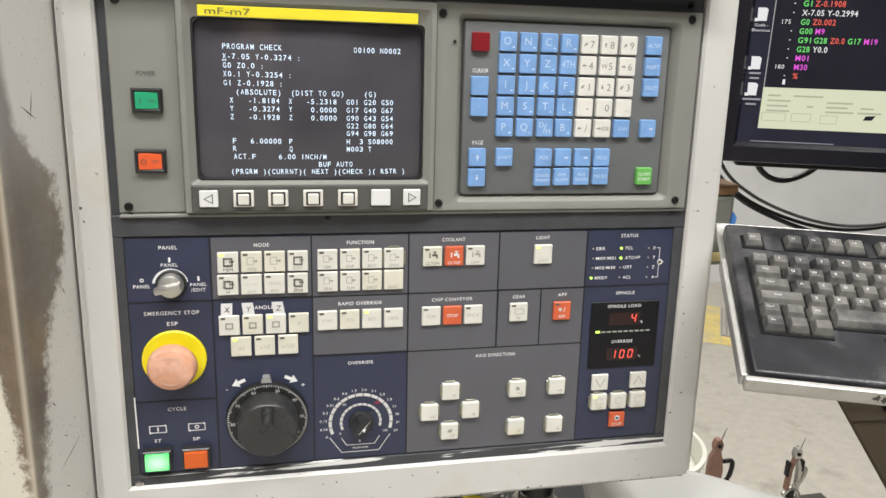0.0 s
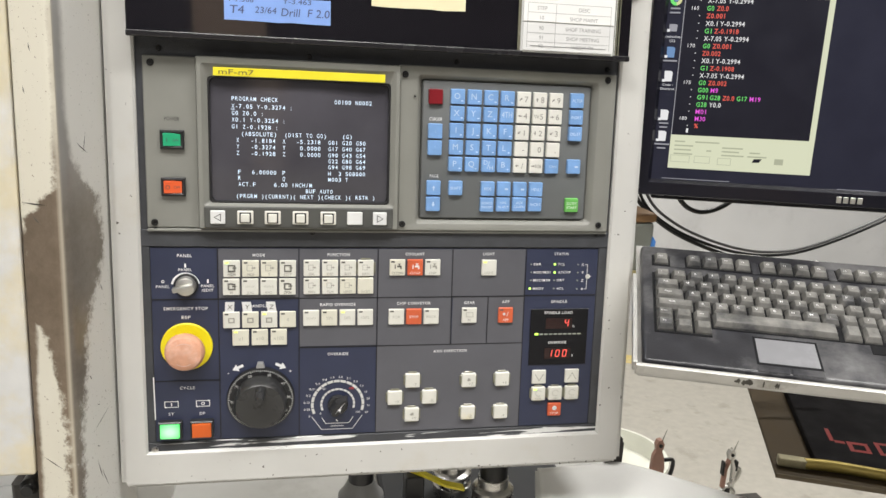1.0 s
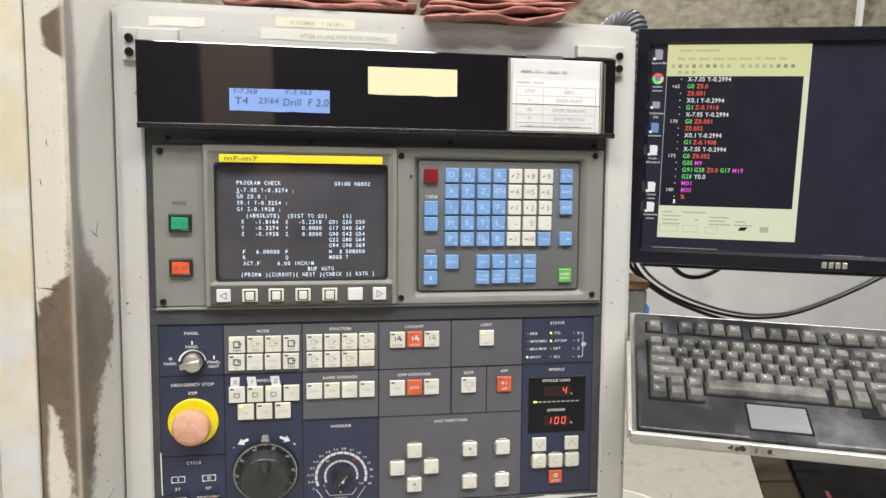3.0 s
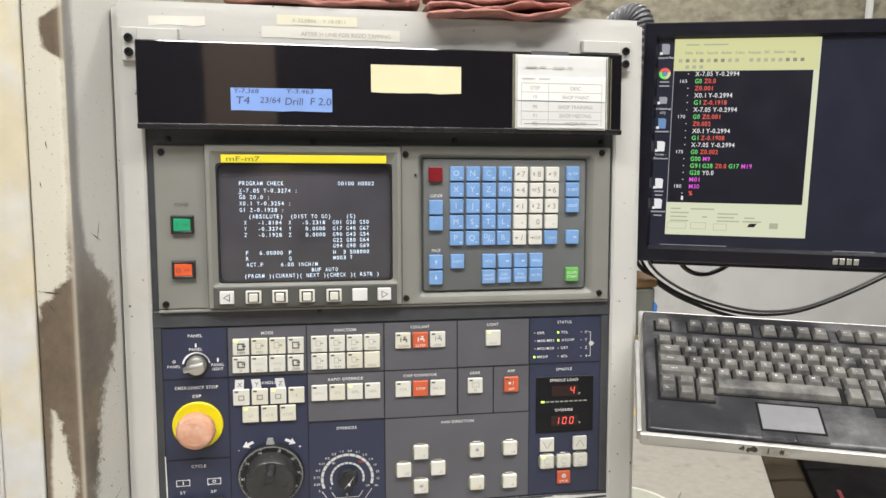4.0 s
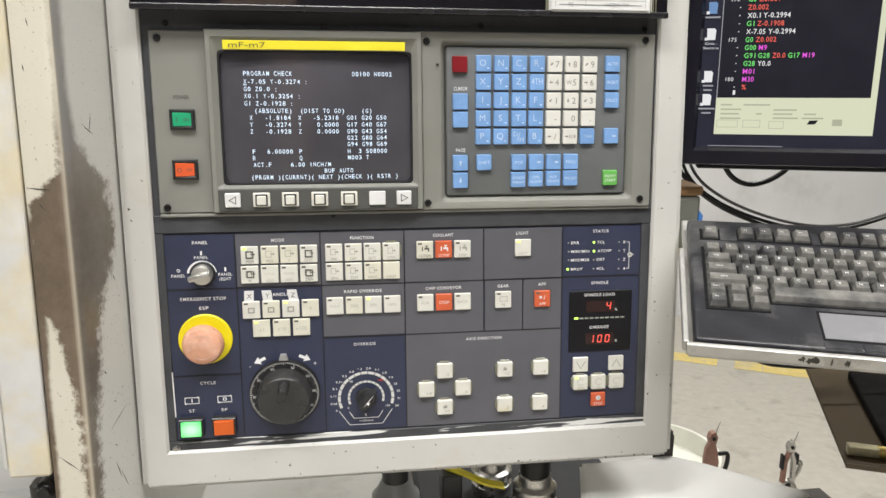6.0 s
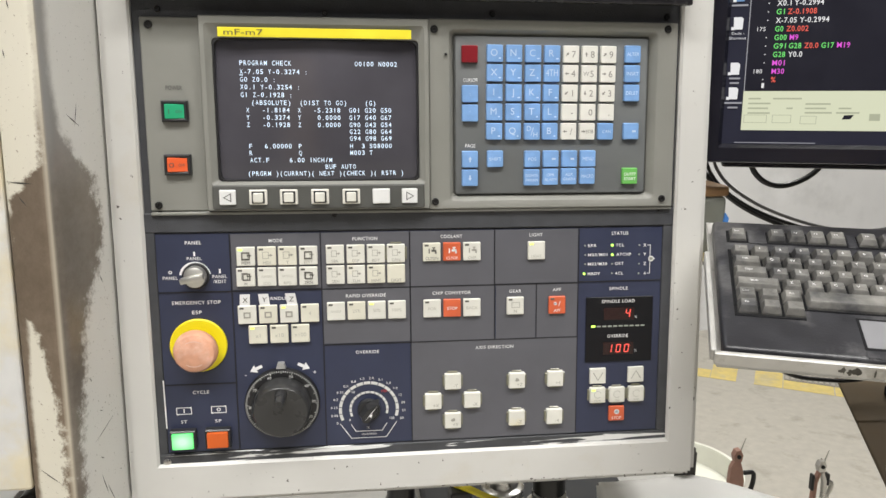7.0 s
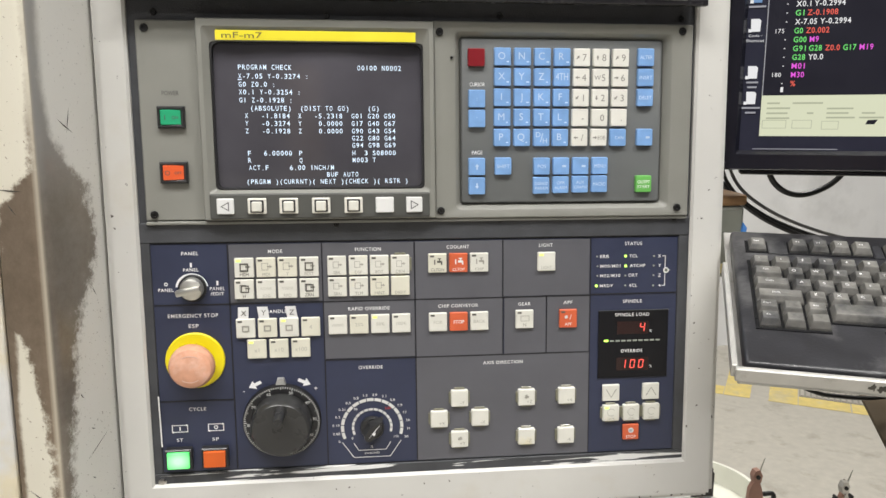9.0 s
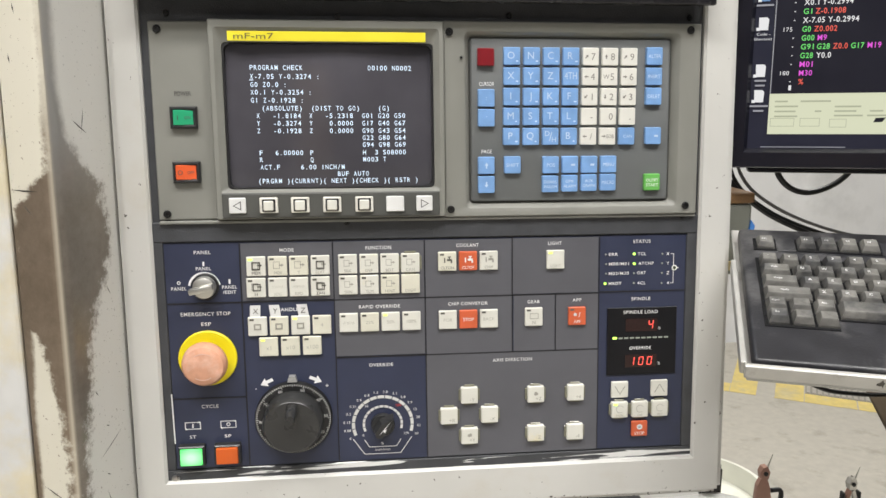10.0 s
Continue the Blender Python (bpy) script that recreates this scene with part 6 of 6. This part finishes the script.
P_, R_ = 0.0187, 0.0175
XK, Y0 = 0.0152, 0.0495
part("key_well", box(XK - 0.0015, XK + 0.0580, 0.0480, 0.0615, 0.0002, 0.0008), KB_WELL, kb)
part("key_well", box(XK + 0.2150, XK + 0.2730, 0.0480, 0.0615, 0.0002, 0.0008), KB_WELL, kb)
key(XK, 0.1709, P_, 0.0188, "Esc", 0.0075)
for i in range(12):
    key(XK + P_ * (2 + i + (0.5 if i > 3 else 0) + (0.5 if i > 7 else 0)), 0.1709, P_, 0.0188, "F%d" % (i + 1), 0.0080)
row_specs = [
    (5, 0.0, [1] * 13 + [2], ["`", "1", "2", "3", "4", "5", "6", "7", "8", "9", "0", "-", "=", "Back"]),
    (4, 0.0, [1.5] + [1] * 12 + [1.5], ["Tab"] + list("QWERTYUIOP[]") + ["\\"]),
    (3, 0.0, [1.75] + [1] * 11 + [2.25], ["Caps"] + list("ASDFGHJKL;'") + ["Enter"]),
    (2, 0.0, [2.25] + [1] * 10 + [1.75], ["Shift"] + list("ZXCVBNM,./") + ["Shift"]),
    (1, 0.0, [1.05, 1.05, 1.05], ["Ctrl", "", "Alt"]),
    (0, 0.0, [1.05, 1.05, 1.05], ["Fn", "", ""]),
    (0, 0.2308, [1, 1, 1], ["", "", ""])]
for r, x, ws, names in row_specs:
    for w, t in zip(ws, names):
        key(XK + x, Y0 + R_ * r, P_ * w, R_, t, tall=0.0080 + 0.0005 * abs(r - 2))
        x += P_ * w
# space bar and the keys beside it reach lower than their row
key(XK + 0.0592, Y0 + 0.0130, 0.1270, R_ + 0.0045, "", tall=0.0085)
for i in range(4):
    key(XK + 0.1905 + 0.0190 * i, Y0 + 0.0125 + (0.0045 if i > 1 else 0), 0.0188, R_ + (0.0048 if i < 2 else 0.0003), "", tall=0.0085)
part("touchpad_rim", box(XK + 0.0985, XK + 0.1622, 0.0140, 0.0570, -0.0006, 0.0002, 0.0003), KB_WELL, kb)
part("touchpad", box(XK + 0.1010, XK + 0.1597, 0.0172, 0.0540, -0.0004, 0.0006, 0.0003), PAD_GREY, kb, "grey touchpad")
for x0, x1 in ((XK + 0.0985, XK + 0.1290), (XK + 0.1310, XK + 0.1620)):
    part("pad_button", box(x0, x1, 0.0040, 0.0128, -0.0004, 0.0008, 0.0006), KB_BODY, kb)

# ---- shelf under the tray ----
SH = Matrix(((0.9055, 0.4243, 0, 0.428), (-0.4243, 0.9055, 0, -0.152), (0, 0, 1, 1.10), (0, 0, 0, 1)))
shelf = thing("brown_shelf", "brown board shelf under the keyboard tray", "shelf", matrix=SH)
part("board", box(0.0, 0.60, 0.0, 0.30, -0.005, 0.0, 0.001), BROWN, shelf)
part("front_edge", box(0.0, 0.60, -0.0025, -0.0003, -0.0055, 0.0005, 0.0006), mat("scuffed_board_edge", (0.11, 0.085, 0.05), 0.6, var=0.15, scale=40), shelf)
part("bracket", box(0.45, 0.48, 0.20, 0.30, -1.10, -0.0055, 0.002), BENCH, shelf, "grey steel upright carrying the shelf")
part("tray_arm", box(0.45, 0.48, 0.16, 0.20, 0.0005, 0.12, 0.002), BENCH, shelf, "steel arm up to the keyboard tray")
bt = thing("brass_tube", "yellow brass tube with a flattened grey end", "tube", matrix=SH @ Matrix.Translation((0.012, 0.020, 0.007)))
part("pipe", tube(curve([(0.022, 0, 0), (0.06, 0.001, 0.001), (0.15, -0.002, 0.0), (0.30, 0.0, 0.0)]), 0.0068, 14), BRASS, bt, "", smooth=True)
part("flat_end", box(-0.008, 0.024, -0.006, 0.006, -0.0055, 0.0055, 0.0015, 2), mat("tarnished_brass", (0.30, 0.27, 0.17), 0.45, metal=0.5, var=0.2, scale=90), bt, "tarnished flattened end")
case = thing("black_case", "flat black tool case with red print in shadow", "tool case", matrix=SH @ Matrix.Translation((0.047, 0.024, 0.0)))
part("case_body", box(0.0, 0.40, 0.0, 0.22, 0.0, 0.012, 0.002, 2), CASE, case)
for a, b, c, d in ((0.027, 0.032, 0.058, 0.092), (0.0322, 0.044, 0.054, 0.0605), (0.046, 0.0515, 0.036, 0.062), (0.0517, 0.070, 0.056, 0.062), (0.0517, 0.070, 0.036, 0.042), (0.0655, 0.070, 0.0422, 0.0558), (0.079, 0.084, 0.036, 0.070), (0.0842, 0.104, 0.064, 0.070), (0.0842, 0.104, 0.036, 0.042)):
    bm = bmesh.new()
    bm.faces.new([bm.verts.new(p) for p in ((a, c, 0.0122), (b, c, 0.0122), (b, d, 0.0122), (a, d, 0.0122))])
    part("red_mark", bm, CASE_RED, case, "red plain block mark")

# ---- cables under the monitor ----
def cable(label, pts, r, material):
    ob = part("cable", tube(curve(pts, 10), r, 10), material, None, "", smooth="all")
    tagged(ob, label, "cable", "monitor cables")


cable("thick black monitor cable sagging behind the keyboard", [(0.322, 0.10, 1.46), (0.335, 0.10, 1.389), (0.382, 0.10, 1.343), (0.447, 0.10, 1.311), (0.53, 0.10, 1.285), (0.60, 0.10, 1.27)], 0.0029, CABLE)
cable("thin grey monitor cable sagging below the screen", [(0.343, 0.10, 1.46), (0.354, 0.10, 1.387), (0.402, 0.10, 1.344), (0.483, 0.10, 1.312), (0.557, 0.10, 1.301), (0.631, 0.10, 1.312), (0.751, 0.10, 1.360), (0.86, 0.09, 1.43)], 0.0020, GREY_CABLE)
cable("black monitor cable sagging below the screen", [(0.336, 0.104, 1.46), (0.347, 0.104, 1.384), (0.396, 0.104, 1.339), (0.480, 0.104, 1.306), (0.557, 0.104, 1.295), (0.633, 0.104, 1.306), (0.753, 0.104, 1.352), (0.86, 0.094, 1.42)], 0.0023, CABLE)
cable("short black cable loop under the screen", [(0.385, 0.10, 1.43), (0.406, 0.10, 1.377), (0.443, 0.10, 1.361), (0.488, 0.10, 1.381), (0.51, 0.10, 1.43)], 0.0034, CABLE)
cable("black cable drooping under the keyboard tray", [(0.375, 0.0, 1.19), (0.392, 0.0, 1.167), (0.418, 0.0, 1.153), (0.446, 0.0, 1.147), (0.487, 0.0, 1.143), (0.528, 0.0, 1.148), (0.60, 0.0, 1.172)], 0.0024, CABLE)

# ---- cloths on top of the pendant ----
def cloth(x0, x1, y0, y1, z, seed, label, folds):
    """Folded layers lying on one another, each a flattened, wrinkled roll with a frayed hem."""
    c = thing("shop_cloth", label, "cloth", ((x0 + x1) / 2, (y0 + y1) / 2, z), "red cloths")
    rnd = random.Random(seed)
    nx, ny = 72, 20
    base = z
    for k in range(folds):
        bm = bmesh.new()
        a, b = x0 + rnd.uniform(0, 0.022), x1 - rnd.uniform(0, 0.022)
        ph, lean = rnd.uniform(0, 10), rnd.uniform(-0.05, 0.05)
        thick = rnd.uniform(0.0038, 0.0058)
        rings = []
        for i in range(nx + 1):
            u = i / nx
            cy = (y0 + y1) / 2 + 0.009 * noise.noise(Vector((u * 4, k * 3, seed)))
            cz = base + thick + 0.0065 * (0.5 + noise.noise(Vector((u * 3.2 + ph, seed, 0.3 * k)))) + lean * (u - 0.5) * 0.2
            ry = (y1 - y0) * 0.5 * (0.95 - 0.06 * k)
            end = min(1.0, 12 * min(u, 1 - u) + 0.65)
            row = []
            for j in range(ny):
                t = 2 * math.pi * j / ny
                co, si = math.cos(t), math.sin(t)
                q = 1 + 0.10 * noise.noise(Vector((u * 14 + seed, co * 1.6, si * 1.6 + k)))
                wr = 0.0020 * noise.noise(Vector((u * 7 + ph, co * 2 + k, seed))) + 0.0006 * noise.noise(Vector((u * 40, co * 6, k + ph)))
                y = cy + ry * math.copysign(abs(co) ** 0.7, co) * q
                row.append(bm.verts.new((a + (b - a) * u + 0.004 * co, y, max(z + 0.0005, cz + thick * end * math.copysign(abs(si) ** 0.8, si) + wr))))
            rings.append(row)
        for p, q in zip(rings, rings[1:]):
            for j in range(ny):
                bm.faces.new((p[j], p[(j + 1) % ny], q[(j + 1) % ny], q[j]))
        bm.faces.new(rings[0])
        bm.faces.new(rings[-1])
        bmesh.ops.recalc_face_normals(bm, faces=bm.faces)
        hem = [r[ny // 2].co.copy() for r in rings]
        fold = part("fold", bm, RAG, c, "", smooth="all")
        if k == folds - 2:
            part("hem", tube([p + Vector((0, -0.0008, 0.0003 * math.sin(i * 1.7))) for i, p in enumerate(hem)], [0.0007 + 0.0005 * rnd.random() for _ in hem], 5), FRAY, fold, "pale frayed hem")
        base += 1.55 * thick


cloth(-0.200, 0.022, -0.004, 0.085, 1.7005, 3, "crumpled faded red shop cloth on the cabinet top", 6)
cloth(0.022, 0.212, -0.036, 0.085, 1.6905, 8, "folded faded red shop cloth hanging over the cabinet edge", 6)

# ---- corrugated hose behind the pendant ----
hose = thing("corrugated_hose", "grey corrugated hose arching behind the cabinet", "hose", (0.31, 0.14, 1.68))
path = curve([(0.298, 0.21, 1.64), (0.311, 0.165, 1.698), (0.329, 0.125, 1.7165), (0.337, 0.112, 1.690), (0.338, 0.110, 1.60), (0.338, 0.11, 1.45)], 28)
part("hose_wall", tube(path, [0.0150 if i % 4 < 2 else 0.0180 for i in range(len(path))], 18), HOSE, hose, "", smooth=True)

# ---- bench below the pendant with tools ----
bench = thing("tool_cart", "grey steel tool cart below the pendant", "tool cart", (0.15, 0.35, 0))
part("cart_top", box(-0.32, 0.42, 0.06, 0.62, 0.86, 0.885, 0.004, 2), MACHINE, bench)
part("cart_body", box(-0.30, 0.40, 0.10, 0.58, 0.05, 0.8595, 0.004), MACHINE, bench)
part("cart_edge", box(-0.32, 0.42, 0.05, 0.0595, 0.84, 0.90, 0.002), PAINT, bench)
mat_ob = tagged(part("rubber_mat", box(0.0, 0.30, 0.075, 0.42, 0.8855, 0.905, 0.006, 2), DARKTRAY, None), "black rubber tool mat on the cart", "mat")


def holder(x, y, s, group="tool holders"):
    h = thing("tool_holder", "steel cone tool holder with grooved flange standing on the mat", "tool holder", (x, y, 0.905), group)
    for name, prof, n, m in (("flange", [(0.028, 0.0), (0.030, 0.003), (0.031, 0.014), (0.031, 0.020), (0.0265, 0.022), (0.0265, 0.027), (0.031, 0.029), (0.031, 0.039), (0.026, 0.042), (0, 0.042)], 40, STEEL),
                             ("neck", [(0.0225, 0.0422), (0.0225, 0.056), (0.0195, 0.058), (0, 0.058)], 36, STEEL),
                             ("collet_nut", [(0.0215, 0.0582), (0.0215, 0.086), (0.018, 0.090), (0.011, 0.090), (0.0105, 0.080), (0, 0.080)], 14, BOLT)):
        part(name, lathe([(r * s, h_) for r, h_ in prof], n, "z", (x, y, 0.9055)), m, h, "", smooth=True)


holder(0.159, 0.108, 1.0)
holder(0.108, 0.160, 0.95)
sp = thing("open_end_spanner", "yellow painted spanner lying on the mat", "spanner", (0.06, 0.13, 0.905))
line = curve([(0.036, 0.140, 0.9625), (0.060, 0.118, 0.962), (0.085, 0.100, 0.957), (0.112, 0.096, 0.951)], 6)
bm = bmesh.new()
rings_ = []
for q in line:
    rings_.append([bm.verts.new(q + Vector(d)) for d in ((0, -0.006, 0), (0, 0.006, 0.001), (0, 0.006, 0.005), (0, -0.006, 0.004))])
for a, b in zip(rings_, rings_[1:]):
    for i in range(4):
        bm.faces.new((a[i], a[(i + 1) % 4], b[(i + 1) % 4], b[i]))
bm.faces.new(rings_[0])
bm.faces.new(rings_[-1])
bmesh.ops.recalc_face_normals(bm, faces=bm.faces)
part("blade", bm, YTOOL, sp)
part("packing", box(0.03, 0.058, 0.118, 0.150, 0.9055, 0.9615, 0.002), DIAL_BLACK, sp)
sc = thing("spray_can", "spray can with a grey cap", "spray can", (-0.035, 0.135, 0.885))
for name, prof, m in (("can", [(0.030, 0.0), (0.0325, 0.003), (0.0325, 0.032), (0, 0.032)], mat("can_print", (0.45, 0.06, 0.05), 0.35, var=0.1)),
                      ("shoulder", [(0.0325, 0.0322), (0.034, 0.034), (0.034, 0.038), (0.031, 0.040), (0.0335, 0.042), (0.0335, 0.046), (0.029, 0.050), (0.0225, 0.062), (0.0195, 0.069), (0, 0.069)], SPRAY),
                      ("nozzle", [(0.0185, 0.0692), (0.0185, 0.092), (0.014, 0.098), (0, 0.098)], DIAL_BLACK)):
    part(name, lathe(prof, 32, "z", (-0.034, 0.135, 0.8855)), m, sc, "", smooth=True)

# paper sheet on a low box beside the cart
pb = thing("paper_stack", "white paper sheets with a creased top sheet", "paper", (0.37, 0.05, 0.90))
def sheet(z, seed, grow):
    bm = bmesh.new()
    A, B, C, D_ = Vector((0.232, 0.124)), Vector((0.364, 0.122)), Vector((0.516, 0.014)), Vector((0.170, -0.080))
    nx, ny = 14, 10
    g = []
    for j in range(ny + 1):
        row = []
        for i in range(nx + 1):
            s, t = i / nx, j / ny
            p = (A * (1 - s) + B * s) * (1 - t) + (D_ * (1 - s) + C * s) * t
            q = z + 0.004 * noise.noise(Vector((s * 2.2, t * 2.0, seed))) + 0.006 * max(0, s - 0.5) * (1 - t) - 0.006 * s * t
            row.append(bm.verts.new((p.x + grow * (s - 0.5), p.y, q)))
        g.append(row)
    for j in range(ny):
        for i in range(nx):
            bm.faces.new((g[j][i], g[j][i + 1], g[j + 1][i + 1], g[j + 1][i]))
    ext = bmesh.ops.extrude_face_region(bm, geom=bm.faces[:])
    bmesh.ops.translate(bm, verts=[v for v in ext["geom"] if isinstance(v, bmesh.types.BMVert)], vec=(0, 0, -0.0006))
    bmesh.ops.recalc_face_normals(bm, faces=bm.faces)
    return bm


part("sheet", sheet(0.9605, 2, 0.0), PAPER, pb, "", smooth="all")
part("sheet", sheet(0.9560, 9, 0.006), PAPER, pb, "", smooth="all")
bx = thing("carton", "white carton under the paper sheets", "carton", (0.34, 0.0, 0.0))
part("carton_body", prism([(0.255, 0.40), (0.40, 0.40), (0.40, 0.946), (0.255, 0.946)], -0.03, 0.055), PAPER, bx)
part("carton_foot", box(0.27, 0.39, -0.02, 0.045, 0.0, 0.3995, 0.003), BENCH, bx)

# pliers standing in the open top of the carton rack
def pliers(x, y, z, turn, s, closed):
    M = Matrix.Translation((x, y, z)) @ Matrix.Rotation(radians(turn), 4, "Z") @ Matrix.Scale(s, 4)
    p = thing("hobby_nippers", "small nippers standing upright with copper-brown grips" if closed else "small nippers standing upright with pale steel grips and black springs", "nippers", matrix=M, group="nippers")
    part("needle", tube([(0.004, 0, 0.078), (0.009, 0, 0.094)], [0.0012, 0.0004], 6), STEEL, p)
    part("jaw", prism([(-0.004, 0.066), (0.004, 0.066), (0.0055, 0.074), (0.002, 0.081), (-0.003, 0.080), (-0.0055, 0.074)], -0.004, 0.004), STEEL if not closed else COPPER, p)
    part("pivot", lathe([(0.0025, 0), (0.0025, 0.0015), (0, 0.0018)], 12, at=(0, -0.004, 0.073)), BOLT, p, "", smooth=True)
    if closed:
        part("grip", prism([(-0.0090, 0.020), (0.0080, 0.020), (0.0095, 0.040), (0.0065, 0.056), (0.0035, 0.0655), (-0.0045, 0.0655), (-0.0080, 0.058), (-0.0090, 0.045)], -0.003, 0.003), COPPER, p)
        part("loop", tube(curve([(0.010, 0, 0.050), (0.022, 0, 0.048), (0.020, 0, 0.028), (0.010, 0, 0.018), (0.004, 0, 0.022)]), 0.0028, 8), DIAL_BLACK, p, "", smooth="all")
        part("stem", box(-0.006, 0.004, -0.004, 0.004, -0.04, 0.0295, 0.001), BOLT, p)
    else:
        for sgn in (-1, 1):
            part("leg", prism([(sgn * 0.003, 0.066), (sgn * 0.009, 0.050), (sgn * 0.010, 0.020), (sgn * 0.005, 0.020), (sgn * 0.004, 0.050), (sgn * 0.0005, 0.062)], -0.003, 0.003), COPPER if sgn < 0 else STEEL, p)
        part("spring", tube(curve([(0.008, 0, 0.052), (0.017, 0, 0.046), (0.012, 0, 0.030), (0.002, 0, 0.022)]), 0.0030, 8), KEYSTEEL, p, "", smooth="all")
        part("grip_band", box(-0.012, -0.0085, -0.004, 0.004, 0.040, 0.062, 0.001), DIAL_BLACK, p)
        part("grip_band", box(0.0085, 0.012, -0.004, 0.004, 0.046, 0.062, 0.001), DIAL_BLACK, p)
        part("finger_ring", tube(curve([(-0.012, 0, 0.012), (0.0, 0, 0.020), (0.012, 0, 0.010), (0.006, 0, 0.0), (-0.008, 0, 0.004)]), 0.0032, 8), KEYSTEEL, p, "", smooth="all")
        part("stem", box(-0.004, 0.004, -0.004, 0.004, -0.06, 0.0195, 0.001), BOLT, p)


pliers(0.457, 0.175, 0.866, 0, 1.25, True)
pliers(0.583, 0.165, 0.853, 0, 1.15, False)

# rack that the nippers stand in
rk = thing("tool_rack", "dark steel tool rack behind the paper", "tool rack", (0.55, 0.17, 0.0))
part("rack_bar", box(0.45, 0.66, 0.155, 0.19, 0.80, 0.845, 0.003), RUST, rk)
part("rack_post", box(0.53, 0.56, 0.16, 0.185, 0.0, 0.7995, 0.002), RUST, rk)

# pail on the floor stand
pl = thing("plastic_pail", "white plastic pail with a rolled rim", "pail", (0.565, 0.60, 0.385))
part("pail_wall", lathe([(0.105, 0.0), (0.128, 0.30), (0.136, 0.302), (0.137, 0.314), (0.128, 0.315), (0.124, 0.30), (0.102, 0.006), (0, 0.006)], 48, "z", (0.565, 0.60, 0.3855)), BUCKET, pl, "", smooth=True)
part("pail_band", lathe([(0.1285, 0.262), (0.1335, 0.264), (0.1335, 0.272), (0.129, 0.274)], 48, "z", (0.565, 0.60, 0.3855)), BUCKET, pl, "", smooth=True)
st = thing("pail_stand", "dark steel stand under the pail", "stand", (0.62, 0.60, 0))
part("stand_top", box(0.44, 0.70, 0.46, 0.74, 0.36, 0.385, 0.003), BENCH, st)
for dx in (0.45, 0.66):
    for dy in (0.47, 0.71):
        part("leg", box(dx, dx + 0.025, dy, dy + 0.025, 0.0, 0.3595, 0.001), BENCH, st)

# rusty gear rack piece at the cabinet corner
gr = thing("gear_rack_piece", "dark toothed iron piece under the cabinet corner", "gear rack", (0.33, 0.07, 0.98))
part("bar", prism([(0.345, 0.885), (0.369, 0.885), (0.371, 0.992), (0.366, 0.995), (0.345, 0.975)], 0.127, 0.138), RUST, gr)
for k in range(4):
    part("tooth", box(0.344 + 0.0062 * k, 0.3495 + 0.0062 * k, 0.1245, 0.1405, 0.972 + 0.0068 * k, 0.980 + 0.0068 * k, 0.001), RUST, gr)

# box with a blue scrap behind the cabinet's edge
po = thing("junction_box", "grey-green box with a brown top fixed behind the cabinet", "junction box", (0.30, 0.06, 1.28))
part("box_body", box(0.300, 0.338, 0.035, 0.090, 1.280, 1.3595, 0.004, 2), mat("grey_green_paint", (0.20, 0.205, 0.175), 0.5, var=0.1), po)
part("box_cap", box(0.2995, 0.340, 0.033, 0.092, 1.360, 1.3725, 0.004, 2), mat("brown_wood", (0.30, 0.17, 0.075), 0.6, var=0.2, scale=50), po)
part("blue_scrap", prism([(0.331, 1.310), (0.336, 1.308), (0.3395, 1.336), (0.335, 1.342)], 0.0335, 0.031), BLUE_RAG, po, "blue tape scrap")
part("yellow_band", box(0.3005, 0.3375, 0.0325, 0.0345, 1.286, 1.296), TAPE, po, "yellow band")

# scratches and flecks in the paint of the column
def on_side(f, z):
    return Vector(((-0.3445 + 0.018 * f) * (1 + 0.09 * (1.30 - z)) + 0.0003, -0.0715 + 0.0655 * f - 0.0004, z))


def on_front(f, z):
    return Vector(((-0.391 + 0.0325 * f) * (1 + 0.09 * (1.30 - z)), -0.066 - 0.0145 * f - 0.0005, z))


def scratch(at_, a, b, w):
    A, B = at_(*a), at_(*b)
    d = (B - A).normalized()
    n = d.cross(Vector((0.3, -1, 0))).normalized() * w
    bm = bmesh.new()
    M_ = (A + B) / 2
    bm.faces.new([bm.verts.new(p) for p in (A, M_ + n, B, M_ - n * 0.4)])
    part("scratch", bm, RUST, column, "dark scratch in the paint")


for at_, a, b, w in ((on_side, (0.41, 1.110), (0.55, 1.082), 0.0006), (on_side, (0.52, 1.096), (0.72, 1.066), 0.0005), (on_side, (0.30, 1.146), (0.86, 1.163), 0.0004), (on_side, (0.48, 1.176), (0.56, 1.173), 0.0009),
                     (on_side, (0.42, 1.128), (0.50, 1.124), 0.0009), (on_side, (0.25, 1.465), (0.55, 1.452), 0.0007), (on_side, (0.42, 1.452), (0.50, 1.475), 0.0004), (on_side, (0.30, 1.215), (0.36, 1.209), 0.0008),
                     (on_side, (0.85, 1.10), (0.92, 1.097), 0.0006), (on_side, (0.72, 1.31), (0.80, 1.30), 0.0005), (on_front, (0.02, 1.407), (0.86, 1.406), 0.0010), (on_front, (0.22, 1.132), (0.90, 1.120), 0.0007), (on_front, (0.20, 1.077), (0.88, 1.064), 0.0007),
                     (on_front, (0.35, 1.395), (0.62, 1.385), 0.0006), (on_front, (0.30, 1.52), (0.34, 1.512), 0.0007), (on_front, (0.55, 1.56), (0.60, 1.551), 0.0007)):
    scratch(at_, a, b, w)
